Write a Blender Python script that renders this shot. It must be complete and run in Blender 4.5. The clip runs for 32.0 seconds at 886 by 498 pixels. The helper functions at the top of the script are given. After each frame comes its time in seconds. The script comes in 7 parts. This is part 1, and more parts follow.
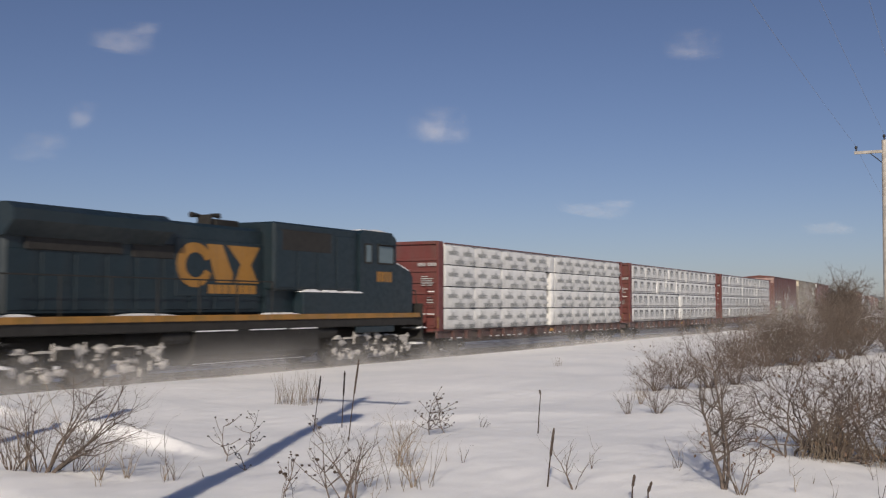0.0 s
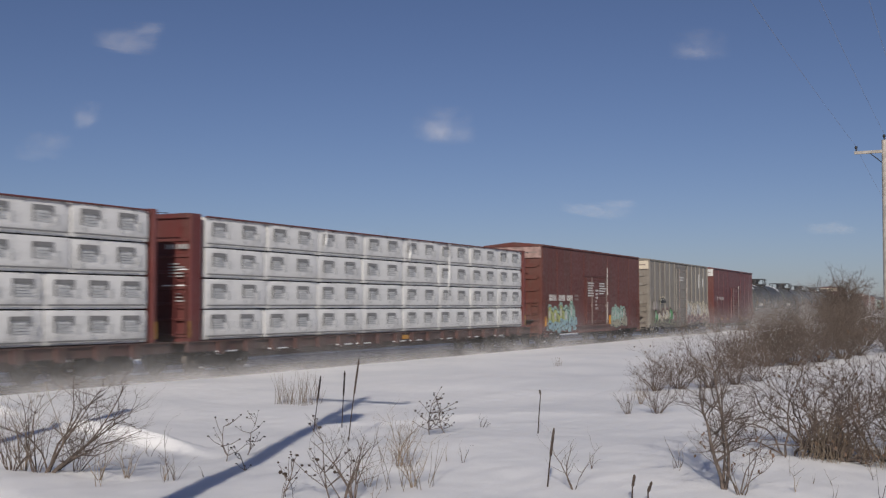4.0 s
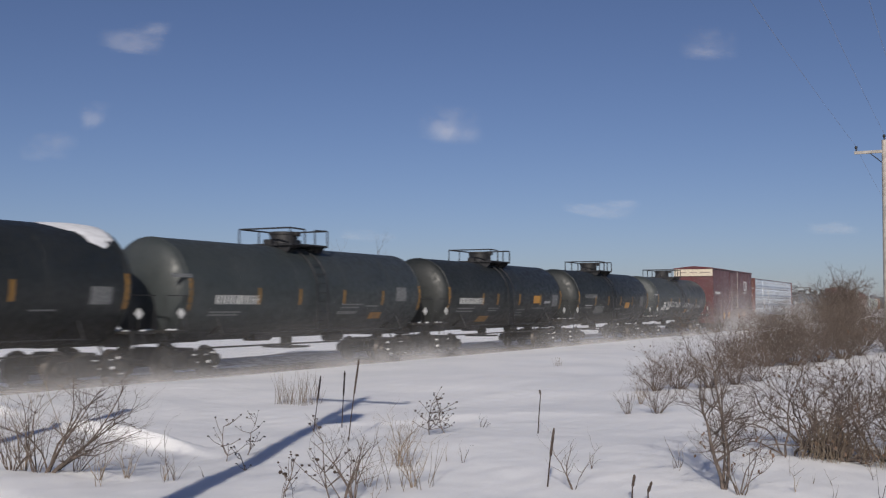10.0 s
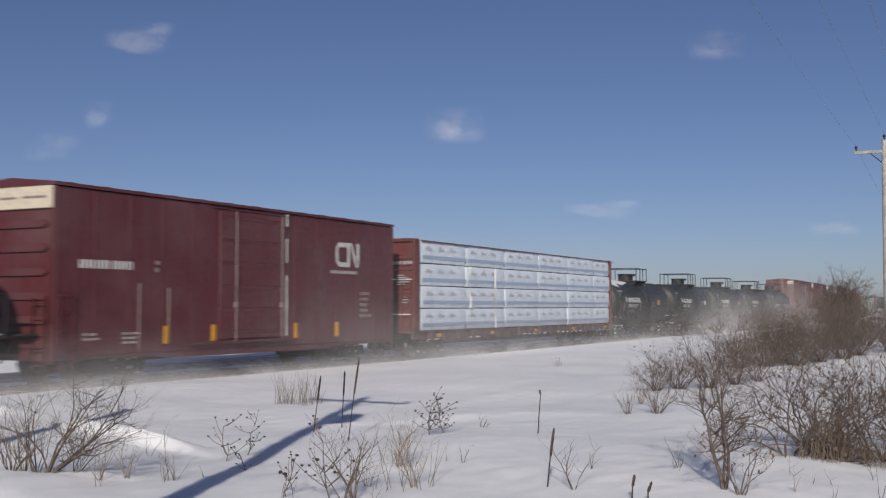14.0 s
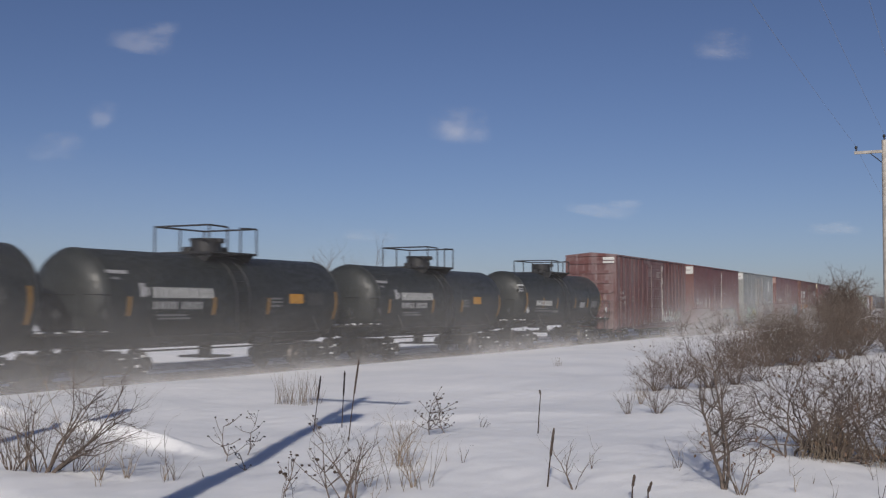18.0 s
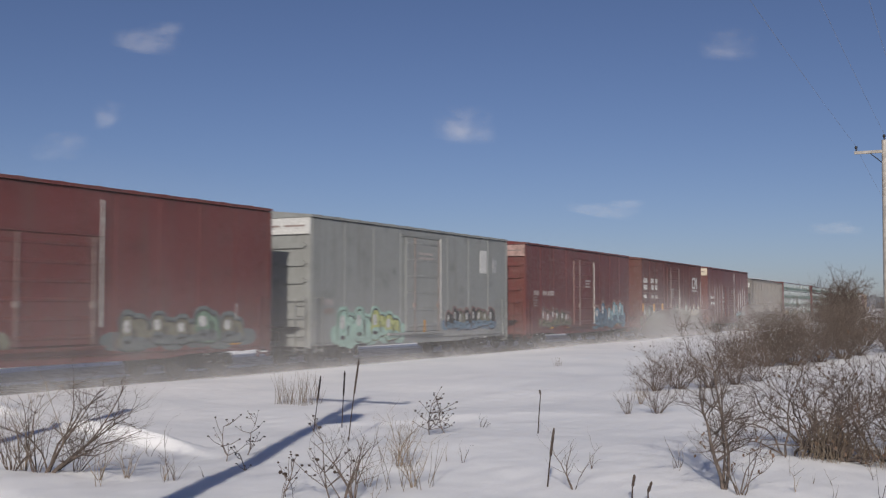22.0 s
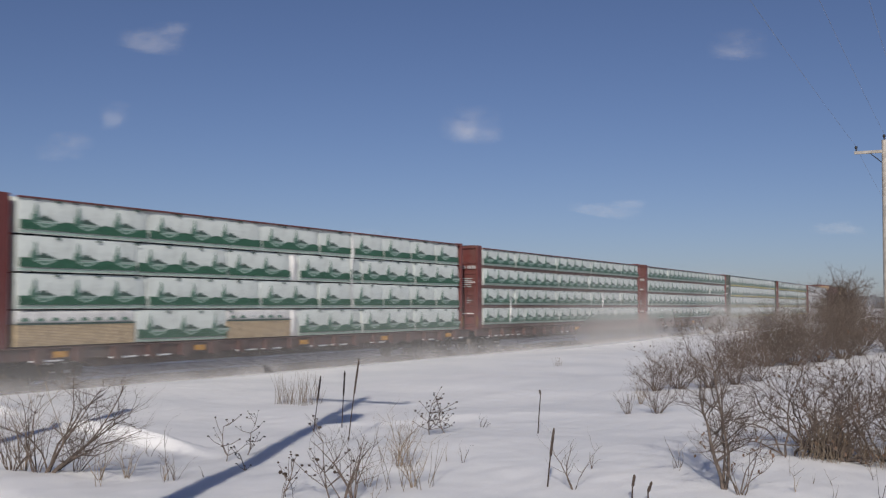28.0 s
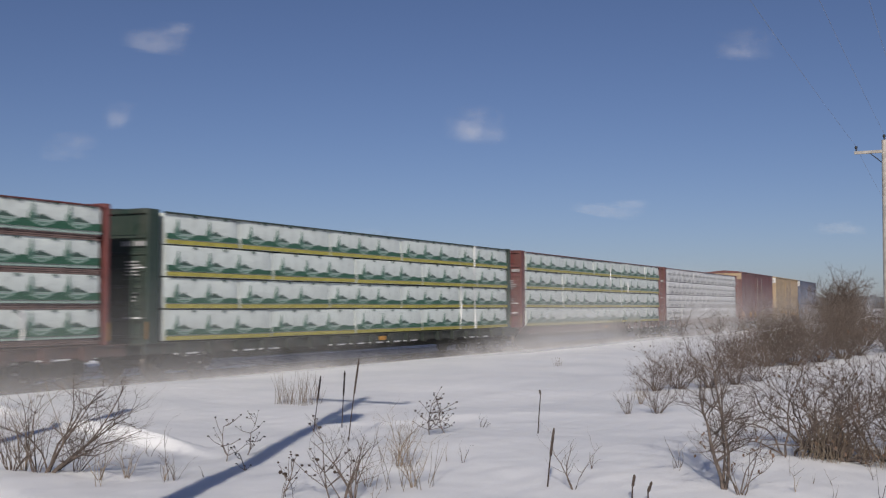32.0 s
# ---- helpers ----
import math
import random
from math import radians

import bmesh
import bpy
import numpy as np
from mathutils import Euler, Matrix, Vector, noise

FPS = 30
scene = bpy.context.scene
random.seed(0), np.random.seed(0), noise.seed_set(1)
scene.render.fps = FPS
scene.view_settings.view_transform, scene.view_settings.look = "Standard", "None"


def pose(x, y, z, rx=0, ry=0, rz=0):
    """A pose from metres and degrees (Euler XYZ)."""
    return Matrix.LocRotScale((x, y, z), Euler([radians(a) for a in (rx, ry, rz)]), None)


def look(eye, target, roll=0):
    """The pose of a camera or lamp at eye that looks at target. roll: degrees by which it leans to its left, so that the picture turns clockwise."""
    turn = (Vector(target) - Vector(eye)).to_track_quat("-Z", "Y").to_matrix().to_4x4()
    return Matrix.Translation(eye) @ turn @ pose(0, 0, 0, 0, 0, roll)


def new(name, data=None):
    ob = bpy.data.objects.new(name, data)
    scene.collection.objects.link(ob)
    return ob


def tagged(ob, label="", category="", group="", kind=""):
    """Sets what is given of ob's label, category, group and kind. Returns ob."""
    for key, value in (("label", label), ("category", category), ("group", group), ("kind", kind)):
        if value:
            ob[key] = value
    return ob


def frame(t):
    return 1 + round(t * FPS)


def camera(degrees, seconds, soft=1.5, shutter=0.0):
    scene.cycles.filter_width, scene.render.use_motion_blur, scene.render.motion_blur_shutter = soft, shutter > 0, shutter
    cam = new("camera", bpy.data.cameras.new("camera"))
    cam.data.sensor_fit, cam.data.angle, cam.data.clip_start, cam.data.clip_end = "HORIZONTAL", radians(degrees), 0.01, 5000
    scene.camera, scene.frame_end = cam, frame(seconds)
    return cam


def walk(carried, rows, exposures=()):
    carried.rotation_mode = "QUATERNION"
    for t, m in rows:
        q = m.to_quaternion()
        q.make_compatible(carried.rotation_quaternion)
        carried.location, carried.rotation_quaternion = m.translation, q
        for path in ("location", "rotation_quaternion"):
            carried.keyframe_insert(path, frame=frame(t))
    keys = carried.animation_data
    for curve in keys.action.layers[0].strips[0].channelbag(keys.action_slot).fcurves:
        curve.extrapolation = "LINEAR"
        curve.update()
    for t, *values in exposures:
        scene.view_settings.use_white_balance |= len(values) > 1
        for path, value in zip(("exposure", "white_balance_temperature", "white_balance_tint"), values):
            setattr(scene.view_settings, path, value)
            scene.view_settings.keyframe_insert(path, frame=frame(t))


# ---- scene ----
cam = camera(44.28, 32.0, soft=1.25, shutter=0.35)
EYE_HEIGHT = 1.82
HEADING = radians(28.31)
TILT = radians(3.0)
eye = Vector((0, 0, EYE_HEIGHT))
aim = eye + Vector((math.cos(HEADING) * math.cos(TILT), math.sin(HEADING) * math.cos(TILT), math.sin(TILT)))

# ---- light ----
SUN_TO = Vector((0.812, 0.362, -0.458)).normalized()
world = bpy.data.worlds.new("winter_sky")
scene.world = world
world.use_nodes = True
wn = world.node_tree
sky = wn.nodes.new("ShaderNodeTexSky")
sky.sky_type = "NISHITA"
sky.sun_disc = False
sky.sun_elevation = radians(27.3)
sky.sun_rotation = math.atan2(-SUN_TO.x, -SUN_TO.y)
sky.air_density, sky.dust_density, sky.ozone_density = 0.72, 0.5, 2.2
cold = wn.nodes.new("ShaderNodeMix")
cold.data_type, cold.blend_type = "RGBA", "MULTIPLY"
cold.inputs[0].default_value, cold.inputs[7].default_value = 1.0, (1.0, 0.97, 1.13, 1)
wn.links.new(sky.outputs[0], cold.inputs[6])
wn.links.new(cold.outputs[2], wn.nodes["Background"].inputs[0])
wn.nodes["Background"].inputs[1].default_value = 0.056
sun_data = bpy.data.lights.new("sun", "SUN")
sun_data.energy, sun_data.angle, sun_data.color = 3.85, radians(0.53), (1.0, 0.925, 0.82)
sun = new("sun", sun_data)
sun.matrix_world = look((-60, -30, 40), Vector((-60, -30, 40)) + SUN_TO)
EXPOSURE, KELVIN, TINT = -0.14, 6500, 11


# ---- mesh helpers ----
class Geo:
    """Gathers vertices and faces of one mesh."""

    def __init__(self):
        self.v, self.f = [], []

    def add(self, verts, faces):
        n = len(self.v)
        self.v += [tuple(p) for p in verts]
        self.f += [tuple(n + i for i in face) for face in faces]
        return self

    def box(self, x0, x1, y0, y1, z0, z1, c=0.0):
        if c <= 0:
            v = [(x, y, z) for x in (x0, x1) for y in (y0, y1) for z in (z0, z1)]
            return self.add(v, [(0, 1, 3, 2), (4, 6, 7, 5), (0, 4, 5, 1), (2, 3, 7, 6), (0, 2, 6, 4), (1, 5, 7, 3)])
        lo, hi = (x0, y0, z0), (x1, y1, z1)
        c = min(c, (x1 - x0) * 0.45, (y1 - y0) * 0.45, (z1 - z0) * 0.45)
        v, index = [], {}
        for sx in (0, 1):
            for sy in (0, 1):
                for sz in (0, 1):
                    s = (sx, sy, sz)
                    for axis in range(3):
                        p = [(hi[k] if s[k] else lo[k]) if k == axis else (hi[k] - c if s[k] else lo[k] + c) for k in range(3)]
                        index[(s, axis)] = len(v)
                        v.append(p)
        f = []
        for axis in range(3):
            a, b = [k for k in range(3) if k != axis]
            for side in (0, 1):
                ring = []
                for u, w in ((0, 0), (1, 0), (1, 1), (0, 1)):
                    s = [0, 0, 0]
                    s[axis], s[a], s[b] = side, u, w
                    ring.append(index[(tuple(s), axis)])
                flip = (side == 1) == (axis != 1)
                f.append(tuple(ring) if flip else tuple(reversed(ring)))
            for u in (0, 1):
                for w in (0, 1):
                    s0, s1 = [0, 0, 0], [0, 0, 0]
                    s0[a], s0[b], s1[a], s1[b] = u, w, u, w
                    s1[axis] = 1
                    s0, s1 = tuple(s0), tuple(s1)
                    quad = (index[(s0, a)], index[(s1, a)], index[(s1, b)], index[(s0, b)])
                    f.append(quad if (u ^ w) == (axis == 1) else tuple(reversed(quad)))
        for sx in (0, 1):
            for sy in (0, 1):
                for sz in (0, 1):
                    s = (sx, sy, sz)
                    f.append((index[(s, 0)], index[(s, 1)], index[(s, 2)]))
        return self.add(v, f)

    def tube(self, pts, radii, n=6, caps=True):
        pts = [Vector(p) for p in pts]
        if not isinstance(radii, (list, tuple)):
            radii = [radii] * len(pts)
        base = len(self.v)
        for i, p in enumerate(pts):
            d = (pts[min(i + 1, len(pts) - 1)] - pts[max(i - 1, 0)]).normalized()
            ref = Vector((0, 0, 1)) if abs(d.z) < 0.9 else Vector((1, 0, 0))
            u = d.cross(ref).normalized()
            w = u.cross(d)
            for k in range(n):
                a = 2 * math.pi * k / n
                self.v.append(tuple(p + (u * math.cos(a) + w * math.sin(a)) * radii[i]))
        for i in range(len(pts) - 1):
            for k in range(n):
                a, b = base + i * n + k, base + i * n + (k + 1) % n
                self.f.append((a, b, b + n, a + n))
        if caps:
            self.f.append(tuple(base + k for k in reversed(range(n))))
            last = base + (len(pts) - 1) * n
            self.f.append(tuple(last + k for k in range(n)))
        return self

    def cyl(self, p0, p1, r, n=16, r1=None):
        return self.tube([p0, p1], [r, r if r1 is None else r1], n)

    def prism(self, outline, axis, a, b):
        """Extrudes a flat outline along an axis from a to b. The outline's two numbers are the other two axes in order."""
        def place(p, t):
            return (t, p[0], p[1]) if axis == "x" else (p[0], t, p[1]) if axis == "y" else (p[0], p[1], t)
        n = len(outline)
        v = [place(p, a) for p in outline] + [place(p, b) for p in outline]
        f = [tuple(range(n)), tuple(reversed(range(n, 2 * n)))]
        f += [(i, n + i, n + (i + 1) % n, (i + 1) % n) for i in range(n)]
        return self.add(v, f)

    def lathe(self, profile, n=32):
        """Turns (x, radius) pairs round the x axis."""
        rings = []
        for x, r in profile:
            rings.append([(x, r * math.cos(2 * math.pi * k / n), r * math.sin(2 * math.pi * k / n)) for k in range(n)])
        v = [p for ring in rings for p in ring]
        f = []
        for i in range(len(profile) - 1):
            for k in range(n):
                a, b = i * n + k, i * n + (k + 1) % n
                f.append((a, b, b + n, a + n))
        f += [tuple(range(n)), tuple(reversed(range((len(profile) - 1) * n, len(profile) * n)))]
        return self.add(v, f)

    def mesh(self, name, material, smooth=0):
        me = bpy.data.meshes.new(name)
        me.from_pydata(self.v, [], self.f)
        bm = bmesh.new()
        bm.from_mesh(me)
        bmesh.ops.recalc_face_normals(bm, faces=bm.faces)
        bm.to_mesh(me)
        bm.free()
        if smooth:
            me.shade_smooth()
            me.set_sharp_from_angle(angle=radians(smooth))
        me.materials.append(material)
        return me


def part(name, geo, material, parent, label="", smooth=0, at=None):
    """One mesh object under a thing or a part."""
    me = geo if isinstance(geo, bpy.types.Mesh) else geo.mesh(name, material, smooth)
    ob = new(name, me)
    ob.parent = parent
    if at is not None:
        ob.matrix_basis = at
    return tagged(ob, label) if label else ob


def thing(name, label, category, group="", kind=""):
    return tagged(new(name), label, category, group, kind)


def solo(name, geo, material, label, category, group="", kind="", smooth=0):
    return tagged(new(name, geo.mesh(name, material, smooth)), label, category, group, kind)


MESHES = {}


def shared(key, make):
    """A mesh that alike parts share."""
    if key not in MESHES:
        MESHES[key] = make()
    return MESHES[key]


# ---- materials ----
def nodes_of(name):
    m = bpy.data.materials.new(name)
    m.use_nodes = True
    t = m.node_tree
    return m, t, t.nodes["Principled BSDF"]


def node(t, kind, **values):
    n = t.nodes.new("ShaderNode" + kind)
    for k, v in values.items():
        n.inputs[k.replace("_", " ")].default_value = v
    return n


def mix(t, fac, a, b, blend="MIX"):
    n = t.nodes.new("ShaderNodeMix")
    n.data_type, n.blend_type = "RGBA", blend
    for socket, value in ((n.inputs[0], fac), (n.inputs[6], a), (n.inputs[7], b)):
        if isinstance(value, bpy.types.NodeSocket):
            t.links.new(value, socket)
        else:
            socket.default_value = value
    return n.outputs[2]


def math_node(t, op, a, b=0.0, clamp=False):
    n = t.nodes.new("ShaderNodeMath")
    n.operation, n.use_clamp = op, clamp
    for socket, value in ((n.inputs[0], a), (n.inputs[1], b)):
        if isinstance(value, bpy.types.NodeSocket):
            t.links.new(value, socket)
        else:
            socket.default_value = value
    return n.outputs[0]


def span(t, value, lo, hi, to_lo=0.0, to_hi=1.0):
    n = t.nodes.new("ShaderNodeMapRange")
    n.interpolation_type = "SMOOTHSTEP"
    t.links.new(value, n.inputs[0])
    for i, v in enumerate((lo, hi, to_lo, to_hi)):
        n.inputs[i + 1].default_value = v
    return n.outputs[0]


def grain(t, scale, stretch=(1, 1, 1), detail=4.0, offset=None, rough=0.55):
    """Noise in the thing's own space."""
    co = t.nodes.new("ShaderNodeTexCoord")
    mp = t.nodes.new("ShaderNodeMapping")
    mp.inputs["Scale"].default_value = stretch
    t.links.new(co.outputs["Object"], mp.inputs[0])
    if offset is not None:
        t.links.new(offset, mp.inputs["Location"])
    n = node(t, "TexNoise", Scale=scale, Detail=detail, Roughness=rough)
    t.links.new(mp.outputs[0], n.inputs["Vector"])
    return n.outputs[0]


def bump(t, bsdf, height, strength, distance):
    b = node(t, "Bump", Strength=strength, Distance=distance)
    t.links.new(height, b.inputs["Height"])
    t.links.new(b.outputs[0], bsdf.inputs["Normal"])


def paint(name, colour, rough=0.5, fade=0.3, streak=0.35, dirt=(0.09, 0.075, 0.06, 1), metal=0.0, dents=0.3):
    """Weathered railway paint: faded patches, vertical rain streaks, road dust, shallow dents."""
    m, t, p = nodes_of(name)
    faded = tuple(min(1, c * (1 - fade) + fade * 0.35) for c in colour[:3]) + (1,)
    dark = tuple(c * 0.62 for c in colour[:3]) + (1,)
    c = mix(t, span(t, grain(t, 0.55), 0.4, 0.75), colour, faded)
    c = mix(t, span(t, grain(t, 1.7, detail=6), 0.5, 0.8, 0, 0.7), c, dark)
    lines = span(t, grain(t, 5.0, (1, 1, 0.06), detail=5), 0.48, 0.72, 0, streak)
    c = mix(t, lines, c, dirt)
    broad = span(t, grain(t, 1.1, (1, 1, 0.12), detail=5), 0.48, 0.68, 0, streak * 0.7)
    c = mix(t, broad, c, dirt)
    specks = span(t, grain(t, 28, detail=3), 0.62, 0.72, 0, 0.45 * streak)
    c = mix(t, specks, c, dirt)
    info = t.nodes.new("ShaderNodeObjectInfo")
    hsv = t.nodes.new("ShaderNodeHueSaturation")
    t.links.new(c, hsv.inputs["Color"])
    t.links.new(span(t, info.outputs["Random"], 0, 1, 0.975, 1.025), hsv.inputs["Value"])
    t.links.new(hsv.outputs[0], p.inputs["Base Color"])
    t.links.new(span(t, grain(t, 6), 0.3, 0.7, rough - 0.1, rough + 0.15), p.inputs["Roughness"])
    p.inputs["Metallic"].default_value = metal
    bump(t, p, grain(t, 2.2, detail=5), dents, 0.02)
    return m


def plain(name, colour, rough=0.6, metal=0.0, vary=0.25, scale=9.0, relief=0.2):
    m, t, p = nodes_of(name)
    dark = tuple(c * (1 - vary) for c in colour[:3]) + (1,)
    c = mix(t, span(t, grain(t, scale, detail=6), 0.35, 0.7), colour, dark)
    t.links.new(c, p.inputs["Base Color"])
    p.inputs["Roughness"].default_value, p.inputs["Metallic"].default_value = rough, metal
    bump(t, p, grain(t, scale * 4, detail=4), relief, 0.01)
    return m


def snow_material(name, big=0.25):
    m, t, p = nodes_of(name)
    c = mix(t, span(t, grain(t, 0.35, detail=5), 0.35, 0.7), (0.86, 0.86, 0.87, 1), (0.76, 0.77, 0.79, 1))
    c = mix(t, span(t, grain(t, 30, detail=3), 0.6, 0.75, 0, 0.35), c, (0.72, 0.73, 0.75, 1))
    t.links.new(c, p.inputs["Base Color"])
    p.inputs["Roughness"].default_value = 0.65
    p.inputs["Specular IOR Level"].default_value = 0.3
    p.inputs["Subsurface Weight"].default_value = 0.85
    p.inputs["Subsurface Radius"].default_value = (1.0, 1.0, 1.0)
    p.inputs["Subsurface Scale"].default_value = 0.2
    waves = grain(t, 1.5, (0.8, 1.2, 1), detail=7, rough=0.6)
    fine = grain(t, 14, (0.7, 1.3, 1), detail=6, rough=0.65)
    h = math_node(t, "ADD", waves, math_node(t, "MULTIPLY", fine, 0.4))
    bump(t, p, h, big, 0.12)
    return m


def dust_material(name, density, scale, cut=0.42, drop=1.5):
    """Blown snow in the air: thin white grains with gaps between the billows."""
    m, t, p = nodes_of(name)
    t.nodes.remove(p)
    co = t.nodes.new("ShaderNodeTexCoord")
    sep = t.nodes.new("ShaderNodeSeparateXYZ")
    t.links.new(co.outputs["Generated"], sep.inputs[0])
    ends = math_node(t, "MULTIPLY", span(t, sep.outputs[0], 0.0, 0.35), span(t, sep.outputs[0], 1.0, 0.65))
    height = span(t, sep.outputs[2], 1.0, 0.0)
    height = math_node(t, "MULTIPLY", math_node(t, "POWER", height, drop), span(t, sep.outputs[2], -0.2, 0.16))
    info = t.nodes.new("ShaderNodeObjectInfo")
    far = t.nodes.new("ShaderNodeCombineXYZ")
    t.links.new(math_node(t, "MULTIPLY", info.outputs["Random"], 90.0), far.inputs[0])
    n1 = span(t, grain(t, scale, (0.55, 1, 1.1), detail=6, offset=far.outputs[0], rough=0.62), cut - 0.18, cut + 0.25)
    a = math_node(t, "MULTIPLY", math_node(t, "MULTIPLY", ends, height), math_node(t, "MULTIPLY", n1, density), clamp=True)
    clear = t.nodes.new("ShaderNodeBsdfTransparent")
    # one fixed normal leaning sunward brightens the sheets whatever way they face
    up = t.nodes.new("ShaderNodeCombineXYZ")
    for i, v in enumerate((-0.42, -0.62, 0.66)):
        up.inputs[i].default_value = v
    both = node(t, "BsdfDiffuse", Color=(0.75, 0.74, 0.75, 1))
    t.links.new(up.outputs[0], both.inputs["Normal"])
    out = t.nodes.new("ShaderNodeMixShader")
    t.links.new(a, out.inputs[0])
    t.links.new(clear.outputs[0], out.inputs[1])
    t.links.new(both.outputs[0], out.inputs[2])
    t.links.new(out.outputs[0], t.nodes["Material Output"].inputs[0])
    return m


def wrap_material(name, colour, rough=0.42):
    """Woven plastic sheet pulled round a stack of boards: creases and board edges press through."""
    m, t, p = nodes_of(name)
    dark = tuple(c * 0.78 for c in colour[:3]) + (1,)
    c = mix(t, span(t, grain(t, 2.3, detail=5), 0.4, 0.75), colour, dark)
    t.links.new(c, p.inputs["Base Color"])
    p.inputs["Roughness"].default_value = rough
    creases = grain(t, 3.2, (1, 1, 1.6), detail=6, rough=0.6)
    bump(t, p, creases, 0.7, 0.05)
    return m


MAT = {}
MAT["snow"] = snow_material("snow", 0.16)
MAT["packed"] = plain("packed_snow", (0.8, 0.81, 0.83, 1), 0.7, vary=0.2, scale=7, relief=0.5)
MAT["grimy_snow"] = plain("grimy_packed_snow", (0.5, 0.48, 0.46, 1), 0.8, vary=0.5, scale=9, relief=0.6)
# grime plus a warm brown that offsets the blue of the train's shade
MAT["bed"] = plain("shade_tinted_bed_snow", (0.56, 0.51, 0.47, 1), 0.9, vary=0.55, scale=2.2, relief=0.8)
MAT["sleeper"] = plain("tarred_sleeper_wood", (0.07, 0.055, 0.045, 1), 0.9, vary=0.4, scale=6, relief=0.5)
MAT["grimy_red"] = paint("grimy_red_paint", (0.075, 0.03, 0.026, 1), 0.65, fade=0.1, streak=0.7)
MAT["grimy_green"] = paint("grimy_green_paint", (0.02, 0.03, 0.024, 1), 0.65, fade=0.1, streak=0.6)
MAT["bare_boards"] = plain("weathered_board_edges", (0.2, 0.135, 0.12, 1), 0.85, vary=0.4, scale=4, relief=0.3)
MAT["oxide"] = paint("oxide_red_paint", (0.13, 0.032, 0.029, 1), 0.5, fade=0.06)
MAT["brown"] = paint("brown_red_paint", (0.115, 0.031, 0.023, 1), 0.55, fade=0.05)
MAT["maroon"] = paint("maroon_paint", (0.092, 0.017, 0.022, 1), 0.45, fade=0.1, streak=0.2)
MAT["worn_red"] = paint("worn_red_paint", (0.10, 0.031, 0.029, 1), 0.6, fade=0.12, streak=0.8, dirt=(0.25, 0.2, 0.2, 1))
MAT["grey"] = paint("grey_paint", (0.225, 0.21, 0.185, 1), 0.55, fade=0.1, streak=0.6, dirt=(0.13, 0.09, 0.065, 1))
MAT["green_grey"] = paint("green_grey_paint", (0.245, 0.255, 0.245, 1), 0.5, fade=0.1, streak=0.2)
MAT["hopper"] = paint("weathered_grey_paint", (0.19, 0.175, 0.16, 1), 0.6, fade=0.1, streak=1.0, dirt=(0.075, 0.065, 0.06, 1))
MAT["tank"] = paint("black_tank_paint", (0.014, 0.017, 0.017, 1), 0.52, fade=0.02, streak=0.07, dirt=(0.06, 0.058, 0.055, 1), dents=0.12)
MAT["tank_grey"] = paint("dark_grey_tank_paint", (0.032, 0.039, 0.040, 1), 0.52, fade=0.03, streak=0.09, dirt=(0.07, 0.07, 0.07, 1), dents=0.12)
MAT["navy"] = paint("dark_blue_paint", (0.007, 0.018, 0.025, 1), 0.42, fade=0.02, streak=0.22, dirt=(0.026, 0.028, 0.028, 1), dents=0.1)
MAT["gold"] = paint("orange_yellow_paint", (0.30, 0.145, 0.026, 1), 0.5, fade=0.05, streak=0.45)
MAT["yellow"] = plain("yellow_reflector", (0.5, 0.24, 0.02, 1), 0.4)
MAT["dull_yellow"] = plain("grimy_yellow_strip", (0.26, 0.14, 0.03, 1), 0.5)
MAT["green_car"] = paint("dark_green_paint", (0.02, 0.04, 0.03, 1), 0.5, fade=0.08)
MAT["tan_car"] = paint("tan_paint", (0.42, 0.3, 0.17, 1), 0.6, fade=0.1)
MAT["blue_car"] = paint("slate_blue_paint", (0.07, 0.09, 0.16, 1), 0.6, fade=0.1)
MAT["under"] = plain("grimy_black_steel", (0.022, 0.02, 0.018, 1), 0.75, vary=0.5, scale=5, relief=0.5)
MAT["steel"] = plain("wheel_steel", (0.10, 0.085, 0.075, 1), 0.5, metal=0.6, vary=0.5)
MAT["rail"] = plain("rail_steel", (0.2, 0.15, 0.12, 1), 0.4, metal=0.7, vary=0.4)
MAT["white"] = plain("white_stencil_paint", (0.62, 0.62, 0.6, 1), 0.55, vary=0.35, scale=14)
MAT["cream"] = plain("cream_plate_paint", (0.62, 0.55, 0.43, 1), 0.55, vary=0.2)
MAT["dim"] = plain("faded_stencil_paint", (0.28, 0.22, 0.2, 1), 0.6, vary=0.4, scale=14)
MAT["dim_white"] = plain("worn_stencil_paint", (0.42, 0.38, 0.36, 1), 0.6, vary=0.4, scale=14)
MAT["dim_dark"] = plain("smeared_grey_paint", (0.06, 0.06, 0.058, 1), 0.6, vary=0.4, scale=14)
MAT["dim_grey"] = plain("dull_grey_stencil_paint", (0.17, 0.175, 0.175, 1), 0.6, vary=0.4, scale=14)
MAT["worn_grey"] = plain("worn_white_stencil_paint", (0.4, 0.4, 0.4, 1), 0.6, vary=0.4, scale=14)
MAT["pinkish"] = plain("faded_pink_plate_paint", (0.4, 0.27, 0.24, 1), 0.6, vary=0.5, scale=3)
MAT["wrap"] = wrap_material("white_lumber_wrap", (0.70, 0.70, 0.69, 1))
MAT["wrap_blue"] = wrap_material("pale_blue_lumber_wrap", (0.68, 0.75, 0.82, 1))
MAT["wrap_green"] = wrap_material("greenish_white_lumber_wrap", (0.64, 0.69, 0.66, 1))
MAT["print_grey"] = plain("grey_print", (0.22, 0.22, 0.22, 1), 0.5)
MAT["print_green"] = plain("green_print", (0.036, 0.120, 0.070, 1), 0.45, vary=0.35)
